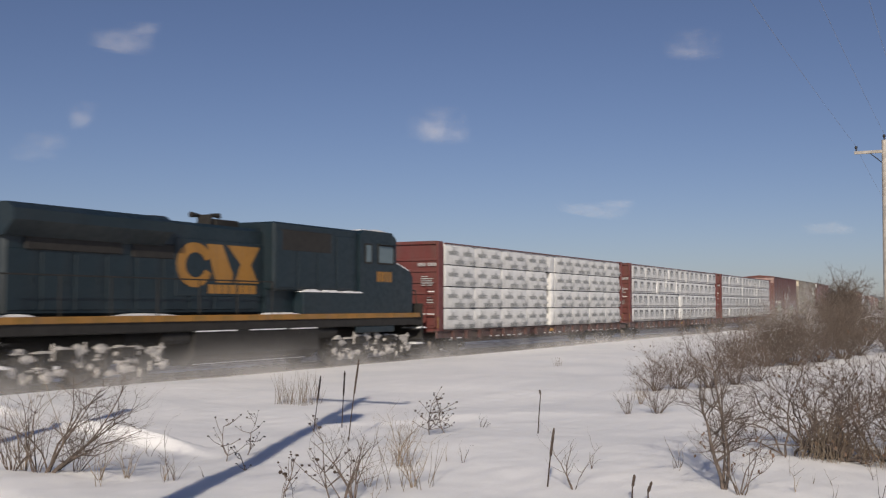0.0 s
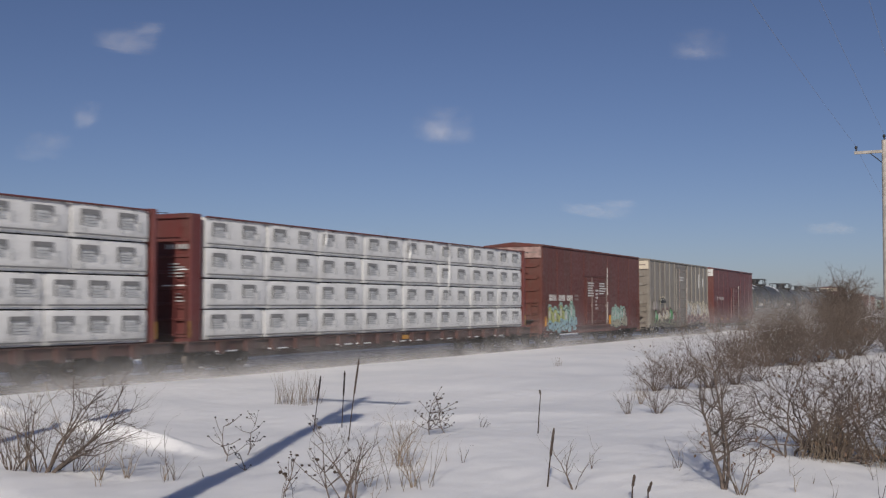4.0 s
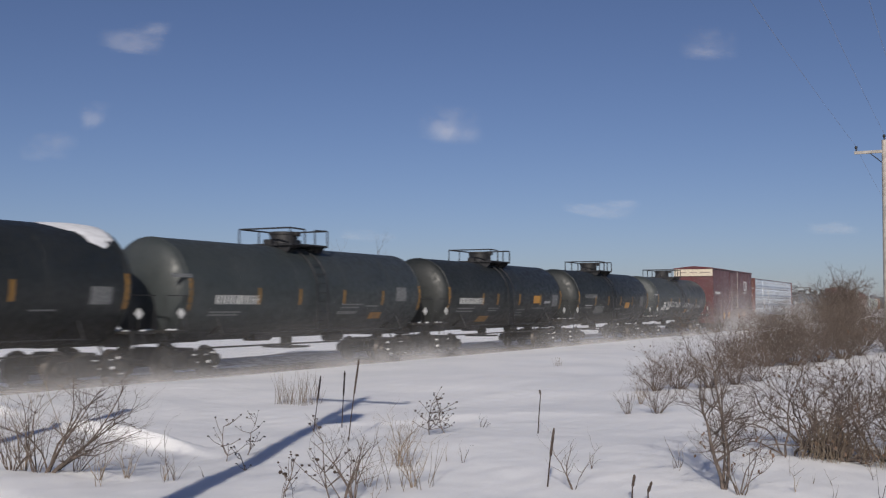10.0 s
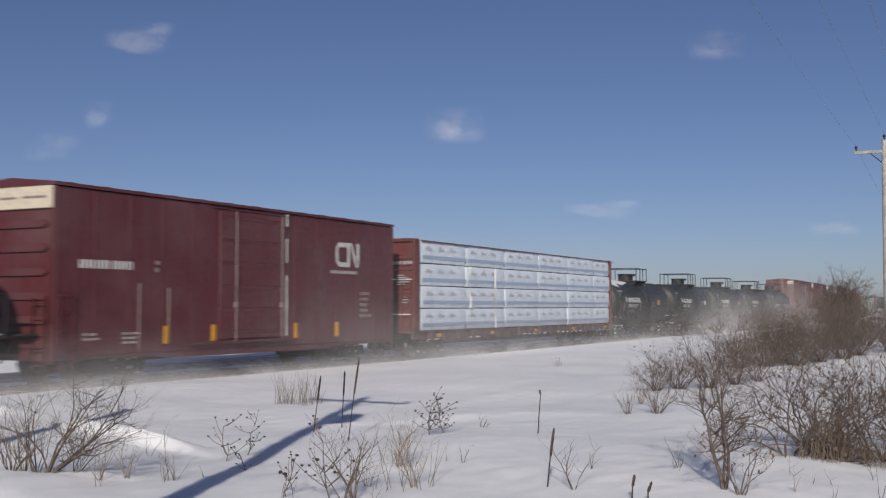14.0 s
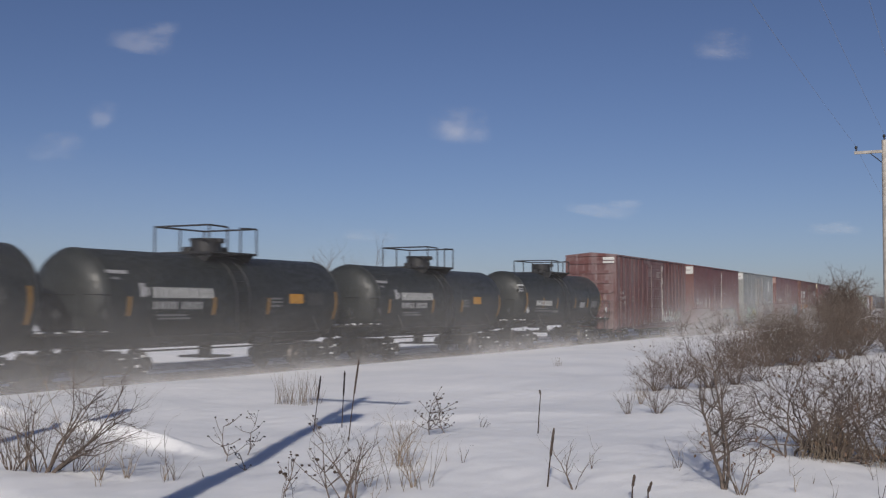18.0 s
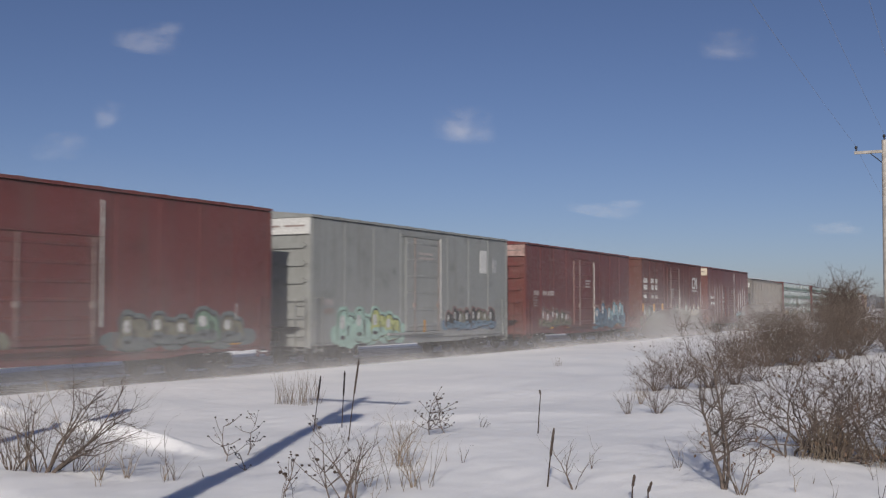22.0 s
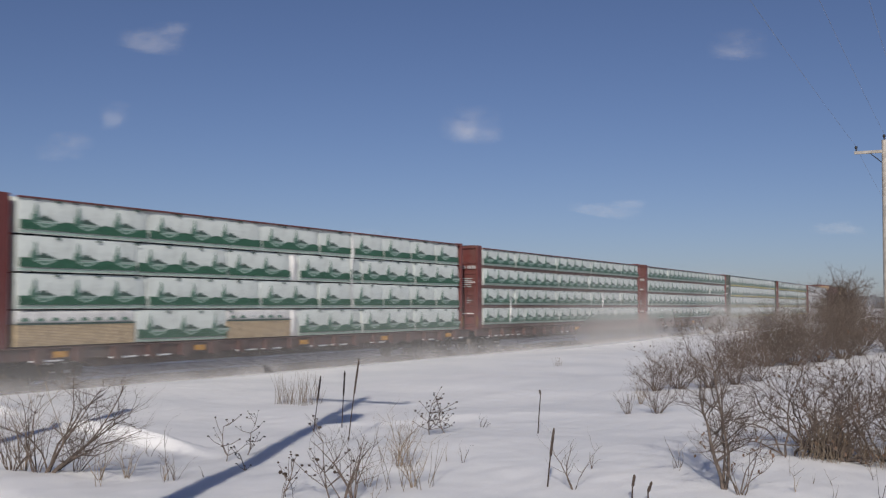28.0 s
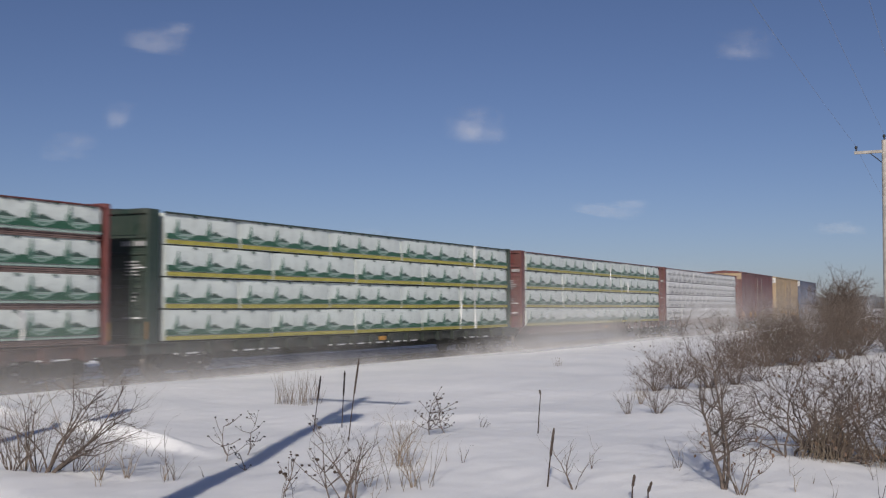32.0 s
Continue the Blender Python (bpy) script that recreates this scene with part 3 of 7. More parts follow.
# ---- box car ----
def boxcar(spec):
    L, top, body = spec["length"], spec.get("top", 4.79), MAT[spec["paint"]]
    roof = MAT[spec.get("roof", spec["paint"])]
    r = random.Random(spec["seed"])
    car = thing("box_car", spec["label"], "box car", "cars of the freight train")
    h, ys = L / 2, 1.5
    low = 0.62
    part("body", Geo().box(-h, h, -ys, ys, low, top - 0.12, 0.02), body, car)
    # roof with cross ribs
    g = Geo().prism([(-1.55, top - 0.11), (-1.55, top - 0.03), (0, top + 0.12), (1.55, top - 0.03), (1.55, top - 0.11)], "x", -h - 0.04, h + 0.04)
    x = -h + 0.6
    while x < h:
        g.prism([(-1.46, top - 0.02), (-1.42, top + 0.003), (0, top + 0.135), (1.42, top + 0.003), (1.46, top - 0.02), (0, top + 0.11)], "x", x - 0.05, x + 0.05)
        x += 1.2
    part("roof", g, roof, car)
    # side sill, deeper in the middle
    for side in (-1, 1):
        g = Geo().prism([(-h, low + 0.02), (-h, low - 0.08), (-h * 0.55, low - 0.1), (-h * 0.46, low - 0.18), (h * 0.46, low - 0.18), (h * 0.55, low - 0.1), (h, low - 0.08), (h, low + 0.02)], "y", side * 1.4 - 0.05, side * 1.4 + 0.05)
        part("side_sill", g, body, car)
    part("centre_sill", Geo().prism([(-h - 0.2, 1.0), (-h - 0.2, 0.68), (-h + 3.6, 0.66), (-h + 4.2, 0.36), (h - 4.2, 0.36), (h - 3.6, 0.66), (h + 0.2, 0.68), (h + 0.2, 1.0)], "y", -0.3, 0.3), MAT["under"], car)
    # ends with pressed ribs
    for sign in (-1, 1):
        end = part("end_wall", Geo().box(min(sign * (h - 0.01), sign * (h + 0.02)), max(sign * (h - 0.01), sign * (h + 0.02)), -1.38, 1.38, low - 0.1, top - 0.14), body, car)
        rib = shared(("end_rib", spec["paint"], sign), lambda: Geo().prism([(-1.36, 0), (-1.2, 0.09), (1.2, 0.09), (1.36, 0), (1.2, -0.09), (-1.2, -0.09)], "x", 0.01 * sign, 0.085 * sign).mesh("end_rib", body))
        for i in range(spec.get("end_ribs", 7)):
            z = low + 0.3 + i * (top - low - 0.75) / (spec.get("end_ribs", 7) - 1)
            part("end_rib", rib, None, end, at=pose(sign * h, 0, z))
        for y in (-1.44, 1.44):
            part("corner_post", Geo().box(min(sign * h, sign * (h + 0.06)), max(sign * h, sign * (h + 0.06)), y - 0.06, y + 0.06, low - 0.15, top - 0.14), body, end)
        ladder_end(car, sign, h, low, top, body)
        part("end_platform", Geo().box(min(sign * h, sign * (h + 0.45)), max(sign * h, sign * (h + 0.45)), -1.1, 0.2, 1.12, 1.16), MAT["under"], car)
        if spec.get("plate"):
            e = sign * (h + 0.1)
            part("end_plate", Geo().box(min(sign * h, e), max(sign * h, e), -1.49, 1.49, top - 0.66, top - 0.13, 0.01), MAT[spec["plate"]], car, "pale clearance plate across the top of the end")
            g = Geo()
            for y0, y1 in ((-1.3, -0.5), (-0.3, 0.3), (0.5, 1.2)):
                g.box(min(e, e + sign * 0.006), max(e, e + sign * 0.006), y0, y1, top - 0.42, top - 0.36)
            part("stencilled_line", g, MAT["dim"], car)
        if spec.get("end_sign") and sign < 0:
            part("end_sign", Geo().box(-h - 0.1, -h, -1.42, -0.75, top - 0.34, top - 0.17, 0.01).box(-h - 0.1, -h, -1.42, -0.75, top - 0.52, top - 0.4, 0.01), MAT["white"], car, "small white board high on the end")
        coupler(car, sign * h, sign)
    # side posts or panel seams
    door, dx = spec.get("door", 3.2), spec.get("door_x", 0.0)
    for side in (-1, 1):
        x = -h + 0.16
        n = spec.get("panels", 12)
        for i in range(n + 1):
            x = -h + 0.08 + (L - 0.16) * i / n
            if abs(x - dx) < door / 2 + 0.15:
                continue
            d, w = (0.055, 0.07) if spec.get("ribs") else (0.018, 0.03)
            y0, y1 = (side * ys - d, side * ys + 0.01) if side < 0 else (side * ys - 0.01, side * ys + d)
            me = shared(("post", d, top), lambda: Geo().box(-w, w, -d, 0.01, low + 0.02, top - 0.14, d * 0.4).mesh("side_post", body))
            if me.materials[0] != body:
                me = shared(("post", d, top, spec["paint"]), lambda: Geo().box(-w, w, -d, 0.01, low + 0.02, top - 0.14, d * 0.4).mesh("side_post", body))
            part("side_post", me, None, car, at=pose(x, side * ys, 0, 0, 0, 0 if side < 0 else 180))
    # doors
    zd0, zd1 = low + 0.26, spec.get("door_top", top - 0.42)
    for side in (-1, 1):
        d = part("door", Geo().box(-door / 2, door / 2, -0.05, 0.0, zd0, zd1, 0.02), MAT[spec.get("door_paint", spec["paint"])], car, at=pose(dx, side * ys, 0, 0, 0, 0 if side < 0 else 180))
        k = spec.get("door_ribs", 6)
        rib = Geo().prism([(-0.05, -0.06), (-0.07, -0.025), (-0.07, 0.025), (-0.05, 0.06)], "x", -door / 2 + 0.12, door / 2 - 0.12).mesh("door_rib", MAT[spec.get("door_paint", spec["paint"])])
        for i in range(k):
            part("door_rib", rib, None, d, at=pose(0, 0, zd0 + 0.2 + (zd1 - zd0 - 0.4) * i / (k - 1)))
        part("door_track", Geo().box(-door * 0.98, door * 0.55, -0.10, -0.02, zd0 - 0.12, zd0 - 0.03, 0.01), body, d)
        part("door_track", Geo().box(-door * 0.6, door * 0.55, -0.055, -0.01, zd1 + 0.02, zd1 + 0.06, 0.01), body, d)
        for x in spec.get("bars", (-0.28, 0.42)):
            part("lock_bar", Geo().tube([(x * door, -0.1, zd0 - 0.05), (x * door, -0.1, zd1)], 0.02, 6).box(x * door - 0.06, x * door + 0.06, -0.12, -0.04, zd0 + 0.9, zd0 + 1.05), MAT[spec.get("bar_paint", "dim")], d)
        g = Geo()
        ez = spec.get("edge_top", zd1)
        k = max(3, int((ez - zd0) / 0.36))
        for i in range(k):
            z = zd0 + 0.04 + i * (ez - zd0) / k
            if r.random() < 0.1:
                continue
            g.box(door / 2 + 0.02, door / 2 + r.choice((0.04, 0.05)), -0.075, -0.045, z, z + (ez - zd0) / k - 0.004)
        if spec.get("white_edge"):
            part("door_edge", g, MAT["white"], d, "worn white edge strip")
    # ladders and grab irons
    ladder(car, -h + 0.14, -ys, low - 0.3, low + 1.5, material=body)
    ladder(car, h - 0.6, -ys, low - 0.3, low + 1.5, material=body, name="grab_irons")
    for x in spec.get("reflectors", (-h + 0.35, -h * 0.5, dx - door / 2 - 0.3, dx + door / 2 + 0.4, h * 0.55, h - 0.3)):
        z = spec.get("reflector_z", 0.83)
        g = Geo().box(x, x + 0.5, -ys - 0.02, -ys, 0.72, 0.83) if spec.get("flat_reflectors") else Geo().box(x, x + 0.12, -ys - 0.075, -ys, z, z + 0.47)
        part("reflector", g, MAT["yellow"], car, "worn yellow reflector strip")
    truck(car, -h + 2.35)
    truck(car, h - 2.35)
    part("brake_gear", Geo().box(-0.6, 0.3, -0.9, -0.4, 0.62, 0.95, 0.05).cyl((0.9, -0.7, 0.78), (1.7, -0.7, 0.78), 0.17).tube([(-h + 3.5, -0.9, 0.7), (h - 3.5, -0.9, 0.7)], 0.025), MAT["under"], car)
    # writing
    for kind, *a in spec.get("writing", ()):
        if kind == "bars":
            bars(car, -ys - 0.012, a[1], a[0], a[2], a[3], MAT[a[4]])
        else:
            marks(car, -ys - (0.074 if abs(a[0] - dx + 0.3) < door / 2 else 0.012), a[0], a[1], a[2], a[3], MAT[a[4]], a[5], r.randrange(99))
    for g in spec.get("logos", ()):
        logo(car, -ys - 0.012, g, MAT["white"])
    for i, (x0, x1, z0, z1, colours, letters) in enumerate(spec.get("graffiti", ())):
        on_door = x1 > dx - door / 2 and x0 < dx + door / 2
        graffiti(car, -ys - (0.075 if on_door else 0.06 if spec.get("ribs") else 0.015), x0, x1, z0, z1, colours, spec["seed"] * 7 + i, letters, "dim" if colours[0] == "olive" else spec.get("glow", "pink"))
    for x, z0, z1, m in spec.get("uprights", ()):
        part("upright", Geo().box(x - 0.019, x + 0.019, -ys - 0.024, -ys + 0.004, z0, z1, 0.004), MAT[m], car, "thin pale upright on the side")
    for x0, x1, z0, z1, m in spec.get("patches", ()):
        part("paint_patch", Geo().box(x0, x1, -ys - 0.014, -ys + 0.004, z0, z1, 0.004), MAT[m], car, "pale repainted rectangle")
    return car


def ladder_end(car, sign, h, low, top, body):
    g = Geo()
    x = sign * (h + 0.12)
    for y in (-1.35, -0.95):
        g.box(x - 0.02, x + 0.02, y - 0.02, y + 0.02, low - 0.3, low + 1.4)
    for i in range(5):
        g.tube([(x, -1.35, low - 0.2 + i * 0.36), (x, -0.95, low - 0.2 + i * 0.36)], 0.014, 5)
    part("end_ladder", g, body, car)


# ---- centre-beam flat car with wrapped lumber ----
def dome(cx, z, w, h):
    return [(cx + w * math.cos(math.pi * i / 8), z + h * math.sin(math.pi * i / 8)) for i in range(9)]


def wrap_print(style, ln, hgt):
    """The printed marks of one bundle's sheet, lying just on it: lists of (material, mesh)."""
    out = []
    pitch = 1.3 if hgt > 0.8 else 1.1
    if style == "white_bars":
        g, k = Geo(), Geo()
        n = max(1, round(ln / 1.3))
        for i in range(n):
            for low, z in ((0, 0.47), (1, 0.05)):
                x = -ln / 2 + 0.2 + (i + 0.46 * low) * ln / n
                wide = min(0.86, ln / 2 - x - 0.02)
                if wide < 0.3:
                    continue
                z = hgt * z
                g.box(x, x + wide, -0.006, 0.002, z, z + 0.022).box(x, x + wide, -0.006, 0.002, z + 0.118, z + 0.14).box(x, x + 0.022, -0.006, 0.002, z, z + 0.14).box(x + wide - 0.022, x + wide, -0.006, 0.002, z, z + 0.14)
                j = x + 0.06
                while j + 0.09 < x + wide - 0.04:
                    g.box(j, j + 0.075, -0.006, 0.002, z + 0.035, z + 0.105)
                    j += 0.1
                k.prism([(x + 0.3, z + 0.17), (x + 0.62, z + 0.17), (x + 0.5, z + 0.27), (x + 0.4, z + 0.23)], "y", -0.006, 0.002)
                k.box(x + 0.2, x + 0.7, -0.006, 0.002, z + 0.15, z + 0.16).box(x + 0.35, x + 0.6, -0.007, 0.002, z + 0.29, z + 0.31)
        k.box(-ln / 2 + 0.5, -ln / 2 + 0.51, -0.006, 0.002, 0, hgt)
        out.append(("print_pale", g))
        out.append(("print_faint", k))
    elif style == "white_block":
        g, k = Geo(), Geo()
        n = max(1, round(ln / 1.12))
        for i in range(n):
            x = -ln / 2 + 0.22 + i * ln / n
            g.box(x, x + 0.6, -0.007, 0.002, hgt * 0.7, hgt * 0.84).box(x - 0.02, x + 0.05, -0.007, 0.002, hgt * 0.36, hgt * 0.84).box(x + 0.5, x + 0.6, -0.007, 0.002, hgt * 0.56, hgt * 0.7)
            for j in range(4):
                k.box(x + 0.09, x + 0.56 - 0.04 * (j % 3), -0.006, 0.002, hgt * (0.36 + 0.08 * j), hgt * (0.41 + 0.08 * j))
            k.box(x + 0.05, x + 0.14, -0.006, 0.002, hgt * 0.2, hgt * 0.3).box(x + 0.7, x + 0.78, -0.006, 0.002, hgt * 0.3, hgt * 0.6)
        g.box(-ln / 2, ln / 2, -0.006, 0.002, hgt * 0.08, hgt * 0.13)
        out.append(("print_grey", g))
        out.append(("print_faint", k))
    elif style == "blue":
        g = Geo().box(-ln / 2, ln / 2, -0.006, 0.002, hgt * 0.20, hgt * 0.34)
        out.append(("print_blue", g))
        g = Geo()
        for i in range(int(ln / 1.0)):
            x = -ln / 2 + 0.25 + i * 1.0
            g.box(x, x + 0.55, -0.006, 0.002, hgt * 0.6, hgt * 0.6 + 0.08).box(x + 0.1, x + 0.3, -0.006, 0.002, hgt * 0.72, hgt * 0.72 + 0.05)
        out.append(("print_faint", g))
    else:
        base, band = (0.17, 0.34) if style == "green_yellow" else (0.11, 0.36)
        if style == "green_yellow":
            out.append(("print_yellow", Geo().box(-ln / 2, ln / 2, -0.006, 0.002, hgt * 0.01, hgt * 0.14)))
        else:
            out.append(("wrap_mint", Geo().box(-ln / 2, ln / 2, -0.006, 0.002, hgt * 0.02, hgt * 0.075)))
        g, k, p, d = Geo(), Geo(), Geo(), Geo()
        r = random.Random(round(ln * 10))
        z = hgt * band
        # the hills' uneven top, lower under each badge
        n = max(8, int(ln / 0.08))
        hill = []
        for i in range(n + 1):
            x = -ln / 2 + ln * i / n
            u = ((x + ln / 2) / pitch - 0.5) % 1.0
            hill.append((x, z + 0.012 * math.cos(2 * math.pi * (u - 0.62)) + 0.012 * math.sin(14.0 * u) + r.uniform(-0.012, 0.012)))
        v = [(x, y, zz) for y in (-0.005, 0.002) for q in hill for x, zz in ((q[0], hgt * base), q)]
        m = 2 * (n + 1)
        f = [(2 * i, 2 * i + 2, 2 * i + 3, 2 * i + 1) for i in range(n)] + [(2 * i + 1, 2 * i + 3, m + 2 * i + 3, m + 2 * i + 1) for i in range(n)]
        out.append(("print_green", Geo().add(v, f)))
        for i in range(n):
            if i % 3 == 0:
                k.box(hill[i][0], hill[i][0] + 0.09 * r.random(), -0.0065, 0.002, hgt * base, hgt * base + 0.012)
        for i in range(max(1, round(ln / pitch - 0.2))):
            x = -ln / 2 + pitch * (i + 0.5)
            # a pale plate that points down, a dark peak over it, a fir at its side
            p.prism([(x - 0.27, z + 0.035), (x + 0.43, z + 0.035), (x + 0.38, z - 0.06), (x + 0.07, z - 0.15), (x - 0.22, z - 0.06)], "y", -0.0080, 0.002)
            g.prism([(x - 0.17, z - 0.05), (x + 0.32, z - 0.05), (x + 0.07, z - 0.115)], "y", -0.0092, 0.002)
            k.box(x - 0.14, x + 0.3, -0.0092, 0.002, z - 0.022, z - 0.008)
            d.prism([(x - 0.2, z + 0.02), (x - 0.1, z + 0.07), (x + 0.02, z + 0.135), (x + 0.09, z + 0.145), (x + 0.18, z + 0.09), (x + 0.28, z + 0.07), (x + 0.4, z + 0.025), (x + 0.4, z + 0.012)], "y", -0.0105, 0.002)
            d.box(x + 0.42, x + 0.56, -0.007, 0.002, hgt * 0.91, hgt * 0.98)
            for cx, tall, wide in ((x - 0.2, 0.40, 0.115), (x - 0.3, 0.2, 0.07)):
                left = []
                for q in range(5):
                    left += [(cx - wide * (1 - q / 5), z - 0.03 + tall * q / 5), (cx - wide * (0.55 - 0.5 * q / 5), z - 0.03 + tall * (q + 0.6) / 5)]
                right = [(2 * cx - a + r.uniform(-0.01, 0.015), b) for a, b in reversed(left)]
                g.prism(left + [(cx, z - 0.03 + tall * 1.1)] + right, "y", -0.012, 0.002)
        out.append(("print_dark", g))
        out.append(("print_deep", d))
        out.append(("print_pale", k))
        out.append(("wrap_mint", p))
    return out


MAT["print_pale"] = plain("pale_grey_print", (0.3, 0.31, 0.31, 1), 0.5)
MAT["wrap_mint"] = plain("pale_green_print", (0.34, 0.46, 0.40, 1), 0.45)
MAT["print_faint"] = plain("faint_grey_print", (0.52, 0.53, 0.53, 1), 0.5)
MAT["print_deep"] = plain("deep_green_print", (0.062, 0.105, 0.085, 1), 0.45)


def bundle_mesh(ln, hgt, seed, material, loose=0.02):
    """One wrapped stack: soft corners, a sheet that sags and puckers at its ends."""
    r = random.Random(seed)
    nx, nz = max(6, int(ln / 0.3)), 5
    g = Geo()
    for j in range(nz + 1):
        for i in range(nx + 1):
            x, z = -ln / 2 + ln * i / nx, hgt * j / nz
            edge = 0.035 if j in (0, nz) else 0.0
            edge += 0.03 if i in (0, nx) else 0.0
            g.v.append((x, edge + (r.uniform(-loose, loose * 0.2) if not edge else 0), z))
    w = nx + 1
    g.f = [(j * w + i, j * w + i + 1, (j + 1) * w + i + 1, (j + 1) * w + i) for j in range(nz) for i in range(nx)]
    n = len(g.v)
    rim = [i for i in range(w)] + [j * w + nx for j in range(1, nz + 1)] + [nz * w + i for i in range(nx - 1, -1, -1)] + [j * w for j in range(nz - 1, 0, -1)]
    for i in rim:
        g.v.append((g.v[i][0], 1.12, g.v[i][2]))
    m = len(rim)
    g.f += [(rim[i], n + i, n + (i + 1) % m, rim[(i + 1) % m]) for i in range(m)]
    g.f.append(tuple(n + i for i in range(m)))
    return g.mesh("lumber_pack", material, 60)


def centrebeam(spec):
    half, top = 11.125, 4.34
    body = MAT[spec["paint"]]
    r = random.Random(spec["seed"])
    car = thing("centre_beam_flat_car", spec["label"], "flat car", "cars of the freight train")
    deck = 0.86
    g = Geo()
    for side in (-1, 1):
        y = side * 1.42
        g.box(-half - 0.75, half + 0.75, y - 0.05, y + 0.05, deck - 0.3, deck, 0.01)
        g.box(-half - 0.75, half + 0.75, y - 0.12, y + 0.12, deck - 0.03, deck, 0.005)
    g.prism([(-half - 0.9, deck - 0.01), (-half - 0.9, 0.5), (-half + 2.9, 0.5), (-half + 3.5, 0.26), (half - 3.5, 0.26), (half - 2.9, 0.5), (half + 0.9, 0.5), (half + 0.9, deck - 0.01)], "y", -0.35, 0.35)
    g.box(-half - 0.7, half + 0.7, -1.4, 1.4, deck - 0.06, deck - 0.035)
    grimy = MAT["grimy_green" if spec["paint"] == "green_car" else "grimy_red"]
    part("deck", g, grimy, car)
    # strap brackets under the edge, some capped with snow
    bracket = shared(("bracket", spec["paint"]), lambda: Geo().prism([(-0.17, deck - 0.03), (0.17, deck - 0.03), (0.13, deck - 0.34), (0.02, deck - 0.4), (-0.13, deck - 0.34)], "y", -0.17, -0.03).mesh("strap_bracket", grimy))
    cap = shared(("bracket_cap",), lambda: snow_crust(8, [(-0.34, -0.07, deck - 0.31, 0.2, 0.025), (-0.05, -0.07, deck - 0.31, 0.25, 0.03), (0.28, -0.07, deck - 0.315, 0.22, 0.022)]).mesh("snow_cap", MAT["packed"], 60))
    gold = shared(("bracket_gold",), lambda: Geo().box(-0.2, 0.2, -0.19, -0.155, deck - 0.24, deck - 0.1).mesh("reflector", MAT["yellow"]))
    for i in range(18):
        x = -half + 0.6 + i * (2 * half - 1.2) / 17
        part("strap_bracket", bracket, None, car, at=pose(x, -1.42, 0))
        if r.random() < spec.get("caps", 0.5):
            part("snow_cap", cap, None, car, at=pose(x + 0.3, -1.42, 0))
        if i % 4 == 0 and (spec["style"] == "blue" or spec["seed"] == 40 or i == 8):
            part("reflector", gold, None, car, at=pose(x + 0.65, -1.36, 0))
    # bulkheads
    for sign in (-1, 1):
        g = Geo()
        deep, gap = (0.64, 0.2) if sign < 0 else (0.2, 0.05)
        x0, x1 = sorted((sign * (half + gap), sign * (half + deep)))
        inner = sign * (half + deep - 0.13)
        g.box(min(inner, inner + sign * 0.05), max(inner, inner + sign * 0.05), -1.4, 1.4, deck - 0.1, top)
        b = part("bulkhead", g, body, car, spec.get("bulkhead", "ribbed steel end bulkhead"))
        for y in (-1.4, 1.4):
            part("corner_post", Geo().box(x0, x1, y - 0.06, y + 0.06, deck - 0.2, top + 0.03, 0.02), body, b)
        part("top_beam", Geo().box(x0, x1, -1.33, 1.33, top - 0.1, top + 0.04, 0.02), body, b)
        xo = sign * (half + deep - 0.08)
        rib = shared(("rib", spec["paint"], sign), lambda: Geo().box(min(0, sign * 0.05), max(0, sign * 0.085), -1.335, 1.335, 0, 0.09, 0.01).mesh("rib", body))
        for i in range(7):
            part("rib", rib, None, b, at=pose(xo, 0, deck + 0.1 + i * 0.44))
        g = Geo()
        for i in r.sample((1, 2, 3, 4), 2):
            z = deck + 0.19 + i * 0.44
            g.box(min(xo, xo + sign * 0.07), max(xo, xo + sign * 0.07), -1.3, r.uniform(-1.0, -0.3), z, z + 0.035)
        tagged(part("snow_on_ribs", g, MAT["packed"], b, "thin snow lying on the ribs"), kind="stuff")
        if sign < 0:
            # the mark, and the block of small writing below it
            g = Geo()
            xo = -(half + deep + 0.006)
            u = -0.55
            for w in (0.07, 0.08, 0.07, 0.05, 0.08, 0.08, 0.08, 0.07):
                g.box(xo - 0.006, xo, u - w, u, top - 0.95, top - 0.82)
                u -= w + (0.09 if w == 0.05 else 0.025)
            for i in range(5):
                g.box(xo - 0.006, xo, -0.7 - r.uniform(0.3, 0.55), -0.7, top - 1.38 - 0.085 * i, top - 1.34 - 0.085 * i)
            for i in range(3):
                g.box(xo - 0.006, xo, -0.95 - r.uniform(0.1, 0.3), -0.95, top - 2.2 - 0.1 * i, top - 2.16 - 0.1 * i)
            tagged(part("stencilled_line", g, MAT["worn_grey"], b), kind="stuff")
        part("reflector", Geo().box(sign * (half + deep) - 0.06, sign * (half + deep) + 0.02, -1.468, -1.455, deck + 0.1, deck + 0.55), MAT["dull_yellow"], b)
        ladder_end(car, sign, half + deep - 0.05, 1.3, top, body)
        coupler(car, sign * (half + 0.35), sign)
    # spine and top chord
    g = Geo().box(-half, half, -0.06, 0.06, deck, top - 0.1)
    g.box(-half - 0.1, half + 0.1, -0.28, 0.28, top - 0.07, top + 0.03, 0.02)
    part("centre_beam", g, body, car)
    strap = shared(("strap",), lambda: Geo().box(-0.025, 0.025, -1.45, -0.2, top - 0.025, top - 0.012).box(-0.02, 0.02, -1.462, -1.445, top - 0.075, top - 0.012).mesh("strap", MAT["dark"]))
    load_top = deck + 0.03 + (4 * 0.845 if spec.get("low_slats") else 4 * 0.825 + 3 * 0.04)
